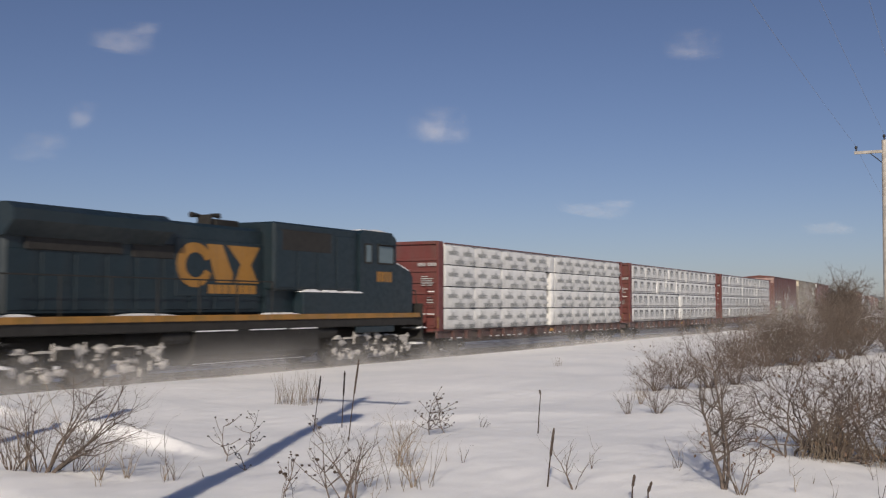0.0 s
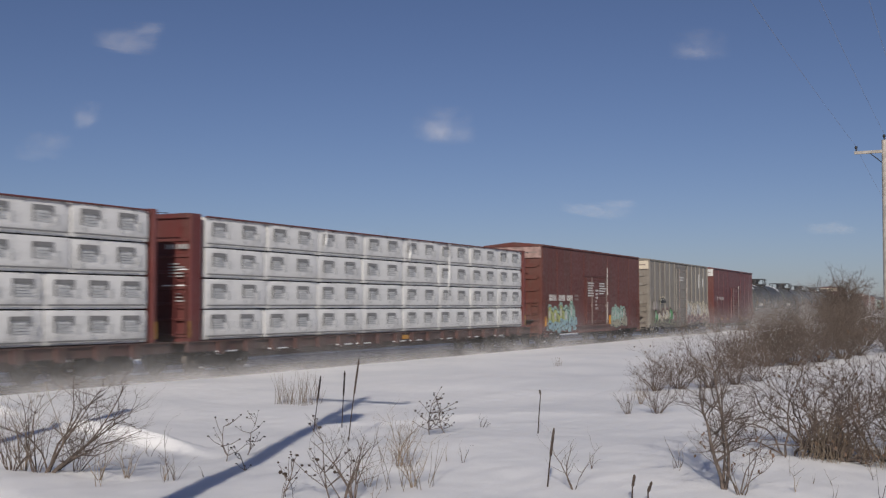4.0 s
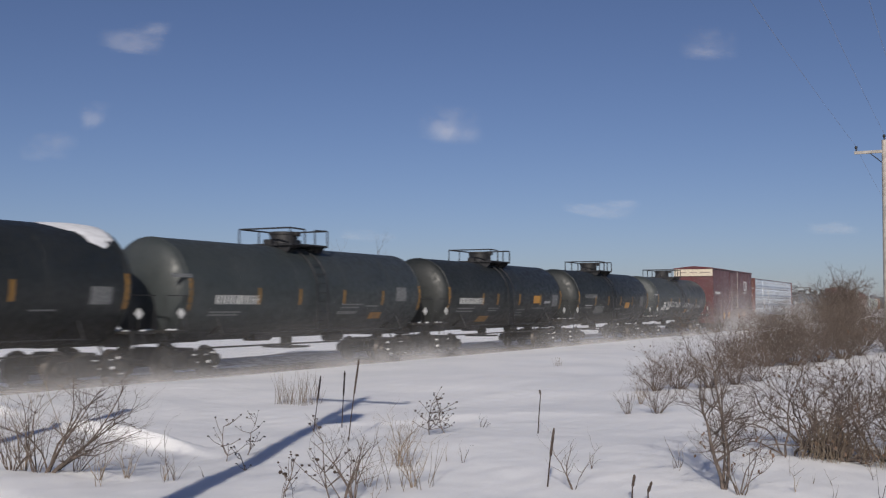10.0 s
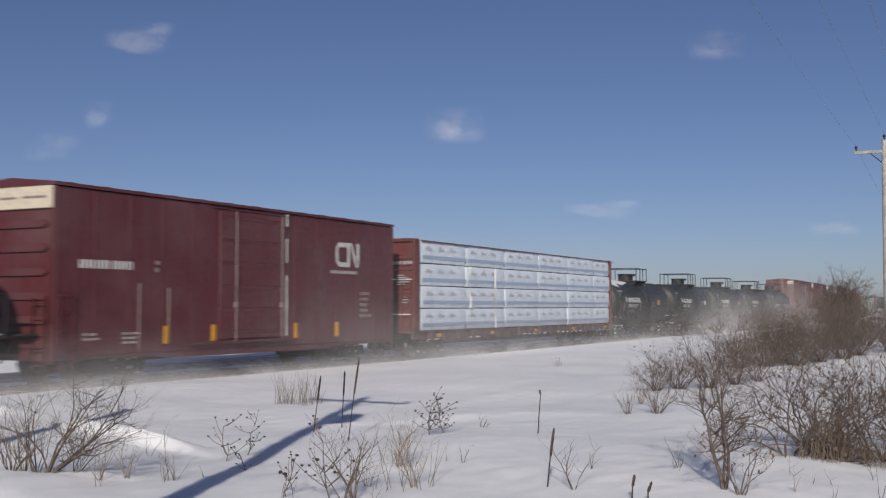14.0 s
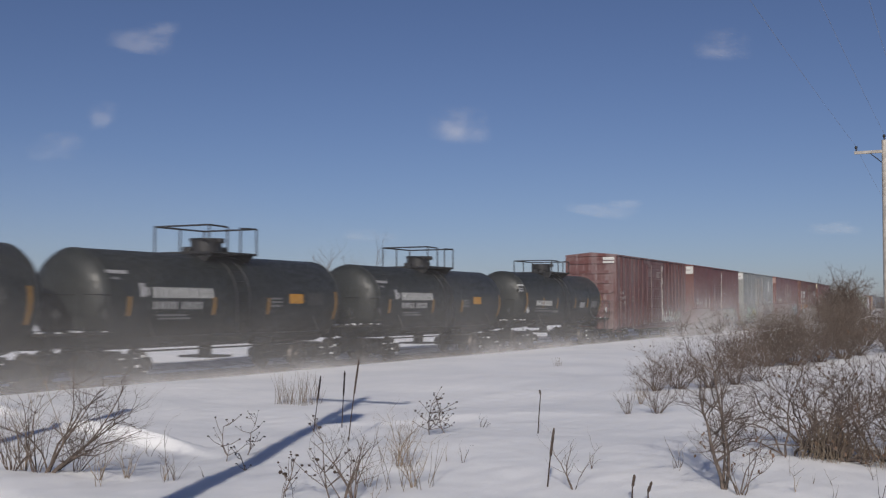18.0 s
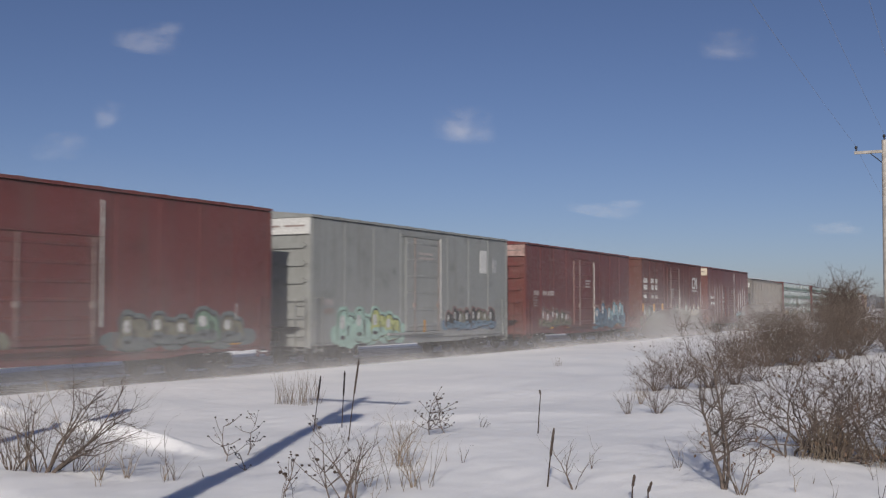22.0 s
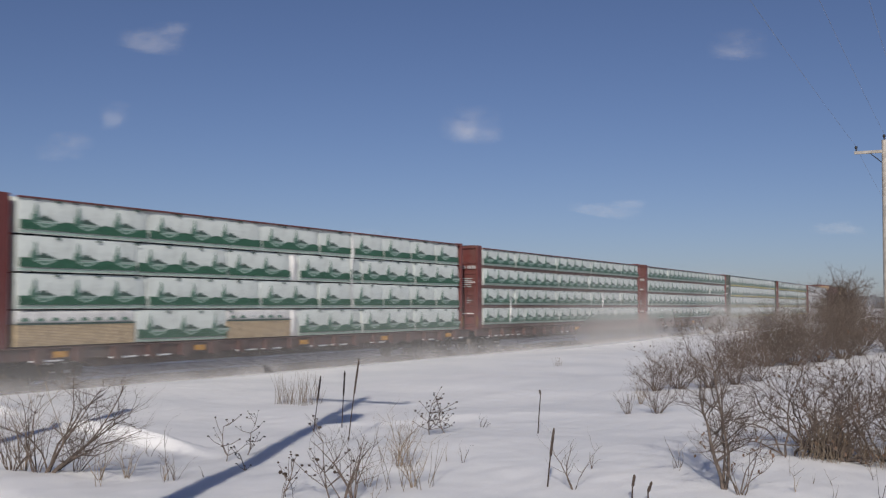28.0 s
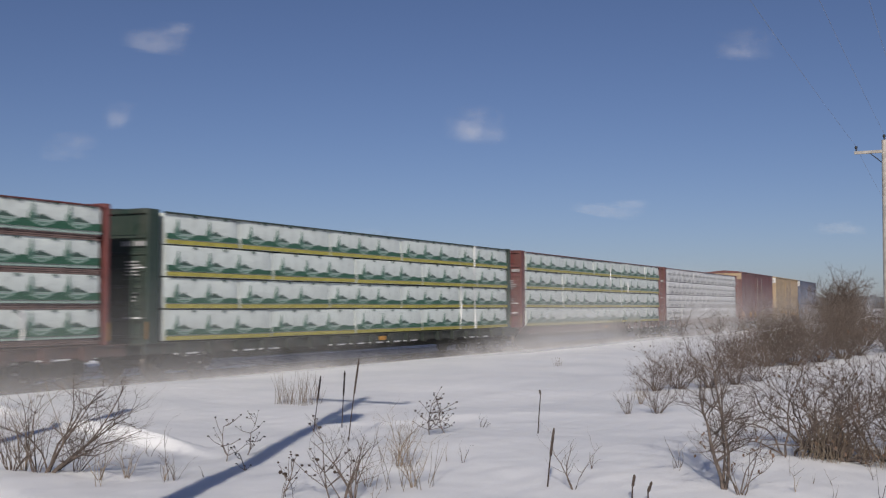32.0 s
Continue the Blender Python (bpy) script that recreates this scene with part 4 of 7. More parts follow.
    part("top_rail", Geo().box(-half + 0.02, half - 0.02, -1.45, -1.37, load_top - 0.012, load_top + 0.03, 0.006), body, car)
    for i in range(20):
        part("strap", strap, None, car, at=pose(-half + 0.55 + i * 1.17, 0, load_top + 0.016 - top))
    # load
    z0, hgt, gap = deck + 0.03, 0.825, 0.04
    if spec.get("low_slats"):
        z0, hgt, gap = z0 + 0.145, 0.7, 0.145
    for layer in range(4):
        x = -half + 0.04
        lens = spec["bundles"][layer % len(spec["bundles"])]
        total = sum(abs(v) for v in lens)
        z = z0 + layer * (hgt + gap)
        for k, share in enumerate(lens):
            ln = (2 * half - 0.08) * share / total - 0.05
            style = spec["style"]
            if share < 0:
                ln = (2 * half - 0.08) * -share / total - 0.05
                if layer < spec.get("void_layers", 3) and spec.get("void"):
                    x += spec["void"]
                    ln -= spec["void"]
                me = shared(("blank", round(ln, 2), hgt), lambda: bundle_mesh(ln, hgt, 5, MAT["wrap"], 0.05))
                part("lumber_pack", me, None, car, "narrow plain white wrapped end", at=pose(x + ln / 2, -1.40, z))
                x += ln + 0.05
                continue
            if layer == 0 and k in spec.get("bare", ()):
                me = shared(("bare", round(ln, 2)), lambda: Geo().box(-ln / 2, ln / 2, 0.0, 1.1, 0, hgt * 0.6, 0.01).mesh("lumber_pack", MAT["board"]))
                b = part("lumber_pack", me, None, car, "bare pale plywood stack, wrap torn off", at=pose(x + ln / 2, -1.42, z))
                g = Geo()
                for i in range(14):
                    g.box(-ln / 2, ln / 2, -0.004, 0.002, i * hgt * 0.6 / 14, i * hgt * 0.6 / 14 + 0.008)
                part("board_gaps", g, MAT["straw"], b)
                me = bundle_mesh(ln, hgt * 0.38, k, MAT["wrap"])
                part("wrap_top", me, None, b, "remaining strip of wrap", at=pose(0, 0, hgt * 0.62))
                g = Geo()
                for i in range(int(ln / 0.45)):
                    g.prism(dome(-ln / 2 + 0.25 + i * 0.45, hgt * 0.70, 0.13, 0.09), "y", -0.012, 0.002)
                tagged(part("wrap_print", g, MAT["print_dark"], b), kind="stuff")
                part("wrap_stripe", Geo().box(-ln / 2, ln / 2, -0.012, 0.002, hgt * 0.60, hgt * 0.65), MAT["print_deep"], b)
            else:
                variant = r.randrange(3)
                me = shared(("bundle", style, round(ln, 2), hgt, variant), lambda: bundle_mesh(ln, hgt, variant + round(ln * 10), MAT[{"blue": "wrap_blue", "green": "wrap_green", "green_yellow": "wrap_green"}.get(style, "wrap")]))
                push = r.uniform(-0.02, 0.02)
                b = part("lumber_pack", me, None, car, at=pose(x + ln / 2, -1.42 + push, z, 0, r.uniform(-0.25, 0.25), r.uniform(-0.3, 0.3)))
                prints = shared(("print", style, round(ln, 2), hgt), lambda: [(m, g.mesh("wrap_print", MAT[m])) for m, g in wrap_print(style, ln - 0.06, hgt)])
                for m, pm in prints:
                    tagged(part("wrap_print", pm, None, b, at=pose(0, -0.022, 0)), kind="stuff")
            x += ln + 0.05
        # the far side's load, and bearers under the layer
        part("far_bundles", shared(("far_load", style, hgt), lambda: Geo().box(-half + 0.05, half - 0.05, 0.3, 1.42, 0, hgt, 0.03).mesh("far_bundles", MAT["wrap"])), None, car, at=pose(0, 0, z))
        if layer or spec.get("low_slats"):
            g = Geo()
            if spec.get("low_slats"):
                for i in range(3):
                    x = -half + 0.04
                    while x < half - 0.3:
                        ln = min(r.uniform(2.2, 3.4), half - 0.04 - x)
                        g.box(x, x + ln - 0.03, -1.405 + r.uniform(-0.012, 0.012), -0.4, z - gap + 0.006 + i * 0.047, z - gap + 0.042 + i * 0.047)
                        x += ln
            else:
                for i in range(19):
                    g.box(-half + 0.5 + i * 1.17, -half + 0.6 + i * 1.17, -1.4, -0.4, z - gap, z - 0.002)
            tagged(part("bearer", g, MAT["bare_boards" if spec.get("low_slats") else "dark"], car), kind="stuff")
    # loose flaps and gaps in the sheet
    for x, l0, l1 in spec.get("flaps", ()):
        g = Geo()
        za, zb = z0 + l0 * (hgt + gap), z0 + l1 * (hgt + gap) - gap
        n, m, ph = 14, 4, r.uniform(0, 6)
        for i in range(n + 1):
            u = i / n
            wide = 0.05 + 0.09 * abs(math.sin(2.3 * u * (l1 - l0) + ph)) * (0.4 + 0.6 * u)
            lean = 0.04 * math.sin(4.0 * u + ph)
            for j in range(m + 1):
                v = j / m
                g.v.append((x + lean + wide * v, -1.452 - 0.05 * math.sin(math.pi * v) * (0.5 + 0.5 * math.sin(7 * u + ph)) - 0.01, za + (zb - za) * u))
        k = m + 1
        g.f = [(i * k + j, i * k + j + 1, (i + 1) * k + j + 1, (i + 1) * k + j) for i in range(n) for j in range(m)]
        part("loose_flap", g, MAT["wrap"], car, "loose flap of white sheet", smooth=50)
    for side in (-1, 1):
        truck(car, side * (half - 1.3))
    part("brake_gear", Geo().cyl((-0.5, -0.9, 0.72), (0.5, -0.9, 0.72), 0.16).tube([(-half + 3, -1.1, 0.72), (half - 3, -1.1, 0.72)], 0.03).box(1.5, 2.6, -1.2, -0.7, 0.62, 0.9, 0.04), MAT["under"], car)
    return car


# ---- tank car ----
GREYED = {"dim": "dim_grey", "dim_white": "worn_grey"}


def tankcar(spec):
    R, zc = spec.get("radius", 1.48), spec.get("zc", 2.28)
    shift = spec.get("shift", 0.0)
    body = MAT[spec.get("paint", "tank")]
    r = random.Random(spec["seed"])
    car = thing("tank_car", spec["label"], "tank car", "cars of the freight train")
    head = 0.5
    h = spec["rim"] + head
    prof = [(-h, 0.02)]
    for i in range(1, 9):
        a = math.pi / 2 * i / 8
        prof.append((-h + head * (1 - math.cos(a)), R * math.sin(a) ** 0.8))
    prof += [(0, R)] if not spec.get("dip") else [(0, R)]
    prof += [(-x, rr) for x, rr in reversed(prof[:-1])]
    prof = [(x, rr) for x, rr in prof]
    tank = part("tank", Geo().lathe(prof, 48), body, car, smooth=40, at=pose(0, 0, zc))
    for x in spec.get("seams", (-0.62, -0.2, 0.2, 0.62)):
        part("weld_seam", Geo().lathe([(x * h - 0.03, R - 0.01), (x * h - 0.02, R + 0.003), (x * h + 0.02, R + 0.003), (x * h + 0.03, R - 0.01)], 48), body, tank, smooth=40)
    # head band ring at both ends
    for s in (-1, 1):
        x = s * (h - head)
        part("head_band", Geo().lathe([(x - 0.05, R - 0.01), (x - 0.04, R + 0.008), (x + 0.04, R + 0.008), (x + 0.05, R - 0.01)], 48), body, tank, smooth=40)
        # stub sill and end platform
        g = Geo().box(s * (h - 2.2) if s > 0 else -h - 0.55, h + 0.55 if s > 0 else -h + 2.2, -0.33, 0.33, 0.78, 1.16, 0.02)
        part("stub_sill", g, MAT["under"], car)
        x0, x1 = sorted((s * (h - 0.35), s * (h + 0.5)))
        p = part("end_platform", Geo().box(x0, x1, -1.5, 1.5, 1.1, 1.17, 0.01), MAT["under"], car)
        tagged(part("snow_on_platform", snow_crust(spec["seed"], [(x0 + r.uniform(0.1, 0.7), -1.44 + 0.3 * i, 1.18, r.uniform(0.06, 0.16), 0.03) for i in range(4)]), MAT["packed"], p, "snow lying on the step", smooth=60), kind="stuff")
        g = Geo().tube([(x0, -1.48, 1.15), (x0, -1.48, 2.1), (x1, -1.48, 2.1), (x1, -1.48, 1.15)], 0.02, 6).tube([(x1, -1.48, 2.1), (x1, 1.48, 2.1)], 0.02, 6)
        g.tube([(x0, -1.5, 1.1), (x0, -1.5, 0.45), (x0 + 0.42, -1.5, 0.45), (x0 + 0.42, -1.5, 1.1)], 0.02, 6)
        part("hand_rail", g, MAT["dark"], car)
        part("saddle", Geo().prism([(-1.1, zc - R * 0.70), (-0.85, 1.0), (0.85, 1.0), (1.1, zc - R * 0.70), (0, zc - R * 0.9)], "x", s * (h - 2.2) - 0.12, s * (h - 2.2) + 0.12), MAT["under"], car)
        truck(car, s * (h - 1.15))
        coupler(car, s * (h + 0.05), s)
        # hazard diamonds on the head and sides
        a = s * (h - 0.1)
        q = Geo().prism([(a - 0.15, 1.62), (a, 1.77), (a + 0.15, 1.62), (a, 1.47)], "y", -1.52, -1.49)
        pl = part("placard_holder", q, MAT[spec.get("placard", "white")], car, "white diamond placard")
        part("placard_bracket", Geo().box(a - 0.02, a + 0.02, -1.49, -1.47, 1.1, 1.6), MAT["under"], pl)
    # top platform, manway and rail
    pw, px = spec.get("platform", 2.1) / 2, -shift
    zt = zc + R
    deck = part("walkway", Geo().box(px - pw, px - pw + 0.06, -1.05, 1.23, zt + 0.0, zt + 0.03), MAT["dark"], car)
    part("end_bar", Geo().box(px + pw - 0.06, px + pw, -1.05, 1.23, zt + 0.0, zt + 0.03), MAT["dark"], deck)
    slat = shared(("slat", pw), lambda: Geo().box(-pw, pw, 0, 0.2, 0, 0.04).mesh("slat", MAT["dark"]))
    for i in range(9):
        part("slat", slat, None, deck, at=pose(px, -1.05 + i * 0.26, zt + 0.03))
    for x in (px - pw + 0.1, px + pw - 0.16):
        part("walkway_bracket", Geo().prism([(-1.05, zt + 0.03), (1.05, zt + 0.03), (0.8, zt - 0.22), (0, zt - 0.03), (-0.8, zt - 0.22)], "x", x, x + 0.04), MAT["dark"], deck)
    part("manway", Geo().cyl((px, 0, zt - 0.05), (px, 0, zt + 0.42), 0.46, 20).cyl((px, 0, zt + 0.42), (px, 0, zt + 0.5), 0.5, 20).box(px - 0.12, px + 0.12, -0.62, -0.4, zt + 0.35, zt + 0.5, 0.03), MAT["dark"], car, smooth=40)
    part("valve", Geo().cyl((px + 0.85, 0.1, zt - 0.05), (px + 0.85, 0.1, zt + 0.28), 0.16, 12).box(px - 0.95, px - 0.7, -0.15, 0.15, zt - 0.05, zt + 0.22, 0.04), MAT["dark"], car)
    rail = zt + spec.get("rail", 0.58)
    g = Geo()
    posts = [(px - pw, -1.02), (px - pw * 0.25, -1.02), (px + pw * 0.3, -1.02), (px + pw, -1.02), (px - pw, 1.02), (px, 1.02), (px + pw, 1.02)]
    for z in (rail - 0.02,):
        g.tube([(px - pw * 0.25, -1.02, z - 0.02), (px - pw, -1.02, z), (px - pw, 1.02, z), (px + pw, 1.02, z), (px + pw, -1.02, z), (px + pw * 0.3, -1.02, z - 0.02)], 0.03, 6)
    railing = part("railing", g, MAT["dark"], car)
    for x, y in posts:
        part("post", Geo().cyl((x, y, zt), (x, y, rail - 0.03), 0.028, 6), MAT["dark"], railing)
    # side ladder, lower rail, bottom outlet
    g = Geo()
    for x in (px - 0.3, px + 0.3):
        pts = [(x, -R * math.sin(a) - 0.09, zc + R * math.cos(a)) for a in [i * math.pi / 2 / 6 for i in range(2, 7)]]
        g.tube(pts + [(x, -R - 0.09, 1.0)], 0.022, 5)
    z, rungs = 1.05, []
    while z < zc + R * 0.7:
        y = -math.sqrt(max(0.1, R * R - max(0, z - zc) ** 2)) - 0.09
        rungs.append((y, z))
        z += 0.3
    steps = part("ladder", g, MAT["dark"], car)
    for y, z in rungs:
        part("rung", shared(("rung",), lambda: Geo().tube([(-0.3, 0, 0), (0.3, 0, 0)], 0.014, 5).mesh("rung", MAT["dark"])), None, steps, at=pose(px, y, z))
    part("lower_rail", Geo().tube([(-h + 1.9, -1.46, 1.02), (h - 1.9, -1.46, 1.02)], 0.022, 6).tube([(-h + 1.9, -1.46, 1.02), (-h + 1.9, -1.2, 1.6)], 0.02, 5).tube([(h - 1.9, -1.46, 1.02), (h - 1.9, -1.2, 1.6)], 0.02, 5), MAT["dark"], car)
    part("bottom_outlet", Geo().cyl((0, 0, zc - R - 0.3), (0, 0, zc - R + 0.2), 0.2, 14).box(-0.5, 0.5, -0.6, 0.6, zc - R - 0.34, zc - R - 0.28), MAT["under"], car)
    part("brake_gear", Geo().box(-2.6, -1.7, -0.7, -0.2, 0.75, 1.05, 0.05).cyl((1.4, -0.6, 0.8), (2.3, -0.6, 0.8), 0.16).tube([(-h + 2, -0.8, 0.62), (h - 2, -0.8, 0.62)], 0.03), MAT["under"], car)

    # marks that lie on the round side
    def skin(g, x0, x1, z0, z1, off=0.008):
        n = max(1, int((z1 - z0) / 0.12))
        v = []
        for i in range(n + 1):
            z = z0 + (z1 - z0) * i / n
            y = -math.sqrt(max(0.05, (R + off) ** 2 - (z - zc) ** 2))
            v += [(x0, y, z), (x1, y, z), (x1, y + 0.02, z), (x0, y + 0.02, z)]
        f = [(4 * i + k, 4 * i + (k + 1) % 4, 4 * i + 4 + (k + 1) % 4, 4 * i + 4 + k) for i in range(n) for k in range(4)]
        g.add(v, f + [(3, 2, 1, 0), (4 * n, 4 * n + 1, 4 * n + 2, 4 * n + 3)])
    for x in spec.get("stripes", ()):
        g = Geo()
        rim = abs(abs(x - shift) - spec["rim"]) < 0.3
        skin(g, x - shift - 0.06, x - shift + 0.06, zc - (0.6 if rim else 0.42), zc + (0.3 if rim else 0.08))
        part("reflector", g, MAT["dull_yellow"], car, "curved dull yellow reflector strip")
    for x0, x1, z0, z1, m in spec.get("panels", ()):
        g = Geo()
        skin(g, x0 - shift, x1 - shift, z0, z1)
        part("warning_panel" if m == "yellow" else "data_panel", g, MAT[GREYED.get(m, m)], car)
    for x0, z, widths, hh, m in spec.get("lines", ()):
        g = Geo()
        x = x0 - shift
        for w in widths:
            if w > 0.45 or hh < 0.15:
                skin(g, x, x + w, z, z + hh)
            else:
                skin(g, x, x + 0.34 * w, z, z + hh)
                skin(g, x + 0.66 * w, x + w, z, z + hh)
            x += w + min(0.09, hh * 0.35)
        tagged(part("stencilled_line", g, MAT[GREYED.get(m, m)], car), kind="stuff")
    for text, x0, x1, z0, hh, m in spec.get("words", ()):
        v, f = lettering(text, hh)
        wide = max(p[0] for p in v)
        k = (x1 - x0) / wide
        pts = [(x0 - shift + p[0] * k + 0.12 * p[1], -math.sqrt((R + 0.009) ** 2 - (z0 + p[1] - zc) ** 2), z0 + p[1] + 0.02 * math.sin(p[0] * 5)) for p in v]
        part("sprayed_words", Geo().add(pts, f), MAT[GREYED.get(m, m)], car, "hand-sprayed white words")
    for x, z1, z0, wide in spec.get("stains", ()):
        g = Geo()
        for i in range(6):
            a, b = z1 + (z0 - z1) * i / 6, z1 + (z0 - z1) * (i + 1) / 6
            mid, half = x - shift + 0.05 * math.sin(i * 1.3 + x), wide * 1.5 * (1 - 0.12 * i) * (0.8 + 0.3 * math.sin(i * 2.1 + x * 3))
            skin(g, mid - half, mid + half, b, a, 0.005)
        part("oil_stain", g, MAT["tank"], tank, "dark oily streak down the tank", at=pose(0, 0, -zc))
    if spec.get("snow"):
        # snow left on the crown of the tank
        for x0, x1 in spec["snow"]:
            x0, x1 = x0 - shift, x1 - shift
            g = Geo()
            n, k = 12, 8
            for i in range(n + 1):
                x = x0 + (x1 - x0) * i / n
                u = abs(x) - (h - head)
                rr = R * math.sqrt(max(0.02, 1 - (u / head) ** 2)) if u > 0 else R
                wide = 0.16 + 0.34 * math.sin(math.pi * i / n) * r.uniform(0.7, 1.1) + (0.3 if abs(x) > h - 1.6 else 0)
                for j in range(k + 1):
                    a = wide * (2 * j / k - 1) - 0.12
                    lift = 0.055 * math.sin(math.pi * j / k) * math.sin(math.pi * min(1, max(0, i / n))) + 0.002
                    g.v.append((x, (rr + lift) * math.sin(a), zc + (rr + lift) * math.cos(a)))
            w = k + 1
            g.f = [(i * w + j, (i + 1) * w + j, (i + 1) * w + j + 1, i * w + j + 1) for i in range(n) for j in range(k)]
            part("snow_patch", g, MAT["packed"], car, "bright snow left on the tank's crown", smooth=60)
    return car


# ---- covered hopper ----
def hopper(spec):
    body = MAT["hopper"]
    car = thing("covered_hopper_car", "weathered grey covered hopper car with ribbed sides", "hopper car", "cars of the freight train")
    h, top, ys = spec["length"] / 2, 4.3, 1.5
    eave = top - 0.2
    # the side sheet slopes up at both ends over open platforms
    side = [(-h + 0.05, eave), (h - 0.05, eave), (h - 0.05, 2.97), (h - 1.25, 2.07), (h - 1.25, 1.22), (-h + 1.25, 1.22), (-h + 1.25, 2.07), (-h + 0.05, 2.97)]
    part("body", Geo().prism(side, "y", -ys, ys), body, car)
    g = Geo().prism([(-1.52, eave - 0.02), (-1.5, eave + 0.08), (-0.7, top), (0.7, top), (1.5, eave + 0.08), (1.52, eave - 0.02)], "x", -h + 0.1, h - 0.1)
    g.box(-h + 0.05, h - 0.05, -1.56, -1.46, eave - 0.05, eave + 0.06).box(-h + 0.05, h - 0.05, 1.46, 1.56, eave - 0.05, eave + 0.06)
    part("roof", g, body, car)
    part("hatch", Geo().box(-h + 1.2, h - 1.2, -0.4, 0.4, top - 0.02, top + 0.1, 0.03), body, car)
    part("roof_walk", Geo().box(-h + 0.1, h - 0.1, -1.15, -0.75, top + 0.02, top + 0.06).box(-h + 0.1, h - 0.1, 0.75, 1.15, top + 0.02, top + 0.06), body, car)
    part("snow_on_roof", snow_lumps(4, [(-h + 0.2, -h + 2.4, -1.4, 0.6, top + 0.02), (-h + 4, -1.5, -1.3, -0.9, top + 0.05), (1, h - 2, -1.3, -0.9, top + 0.05)]), MAT["packed"], car, "snow along the roof edge")
    for i in range(21):
        x = -h + 0.35 + i * (2 * h - 0.7) / 20
        u = max(0.0, abs(x) - (h - 1.25)) / 1.2
        zb = 1.25 if u == 0 else 2.07 + u * 0.9
        part("side_post", Geo().prism([(-0.06, -0.085), (0.06, -0.085), (0.09, 0.01), (-0.09, 0.01)], "z", zb, eave - 0.04), body, car, at=pose(x, -ys, 0))
    part("side_sill", Geo().box(-h, h, -1.56, -1.4, 1.08, 1.26, 0.02).box(-h, h, 1.4, 1.56, 1.08, 1.26, 0.02), body, car)
    for x in (-h * 0.42, 0, h * 0.42):
        part("discharge_bay", Geo().prism([(x - 2.2, 1.25), (x + 2.2, 1.25), (x + 0.6, 0.4), (x - 0.6, 0.4)], "y", -1.25, 1.25), MAT["under"], car)
    part("centre_sill", Geo().box(-h - 0.3, h + 0.3, -0.3, 0.3, 0.75, 1.2), MAT["under"], car)
    for s in (-1, 1):
        g = Geo()
        for y in (-1.42, 1.42):
            for x in (s * (h - 0.1), s * (h - 0.9)):
                zt = 2.95 if abs(x) > h - 0.5 else 2.3
                g.box(x - 0.05, x + 0.05, y - 0.05, y + 0.05, 1.0, zt)
        g.box(*sorted((s * (h - 2.0), s * (h + 0.35))), -1.45, 1.45, 1.1, 1.18)
        part("end_frame", g, body, car)
        part("end_slope", Geo().prism([(s * (h - 0.1), 2.9), (s * (h - 0.06), 2.95), (s * (h - 0.15), 3.1), (s * (h - 2.0), 1.3), (s * (h - 1.9), 1.2)], "y", -1.4, 1.4), body, car)
        ladder(car, s * (h - 0.35) - 0.2, -ys, 0.7, eave - 0.2, material=body)
        truck(car, s * (h - 1.9))
        coupler(car, s * h, s)
    part("data_panel", Geo().box(5.4, 5.85, -ys - 0.09, -ys, 1.74, 2.1), MAT["dim"], car)
    part("sign_plate", Geo().box(-h - 0.02, -h + 0.02, -1.3, -0.5, eave - 0.6, eave - 0.2), MAT["white"], car, "white plate with unreadable black writing")
    marks(car, -ys - 0.01, -h + 2.6, 3.1, 3, 0.12, MAT["dim"], 1.4)
    return car


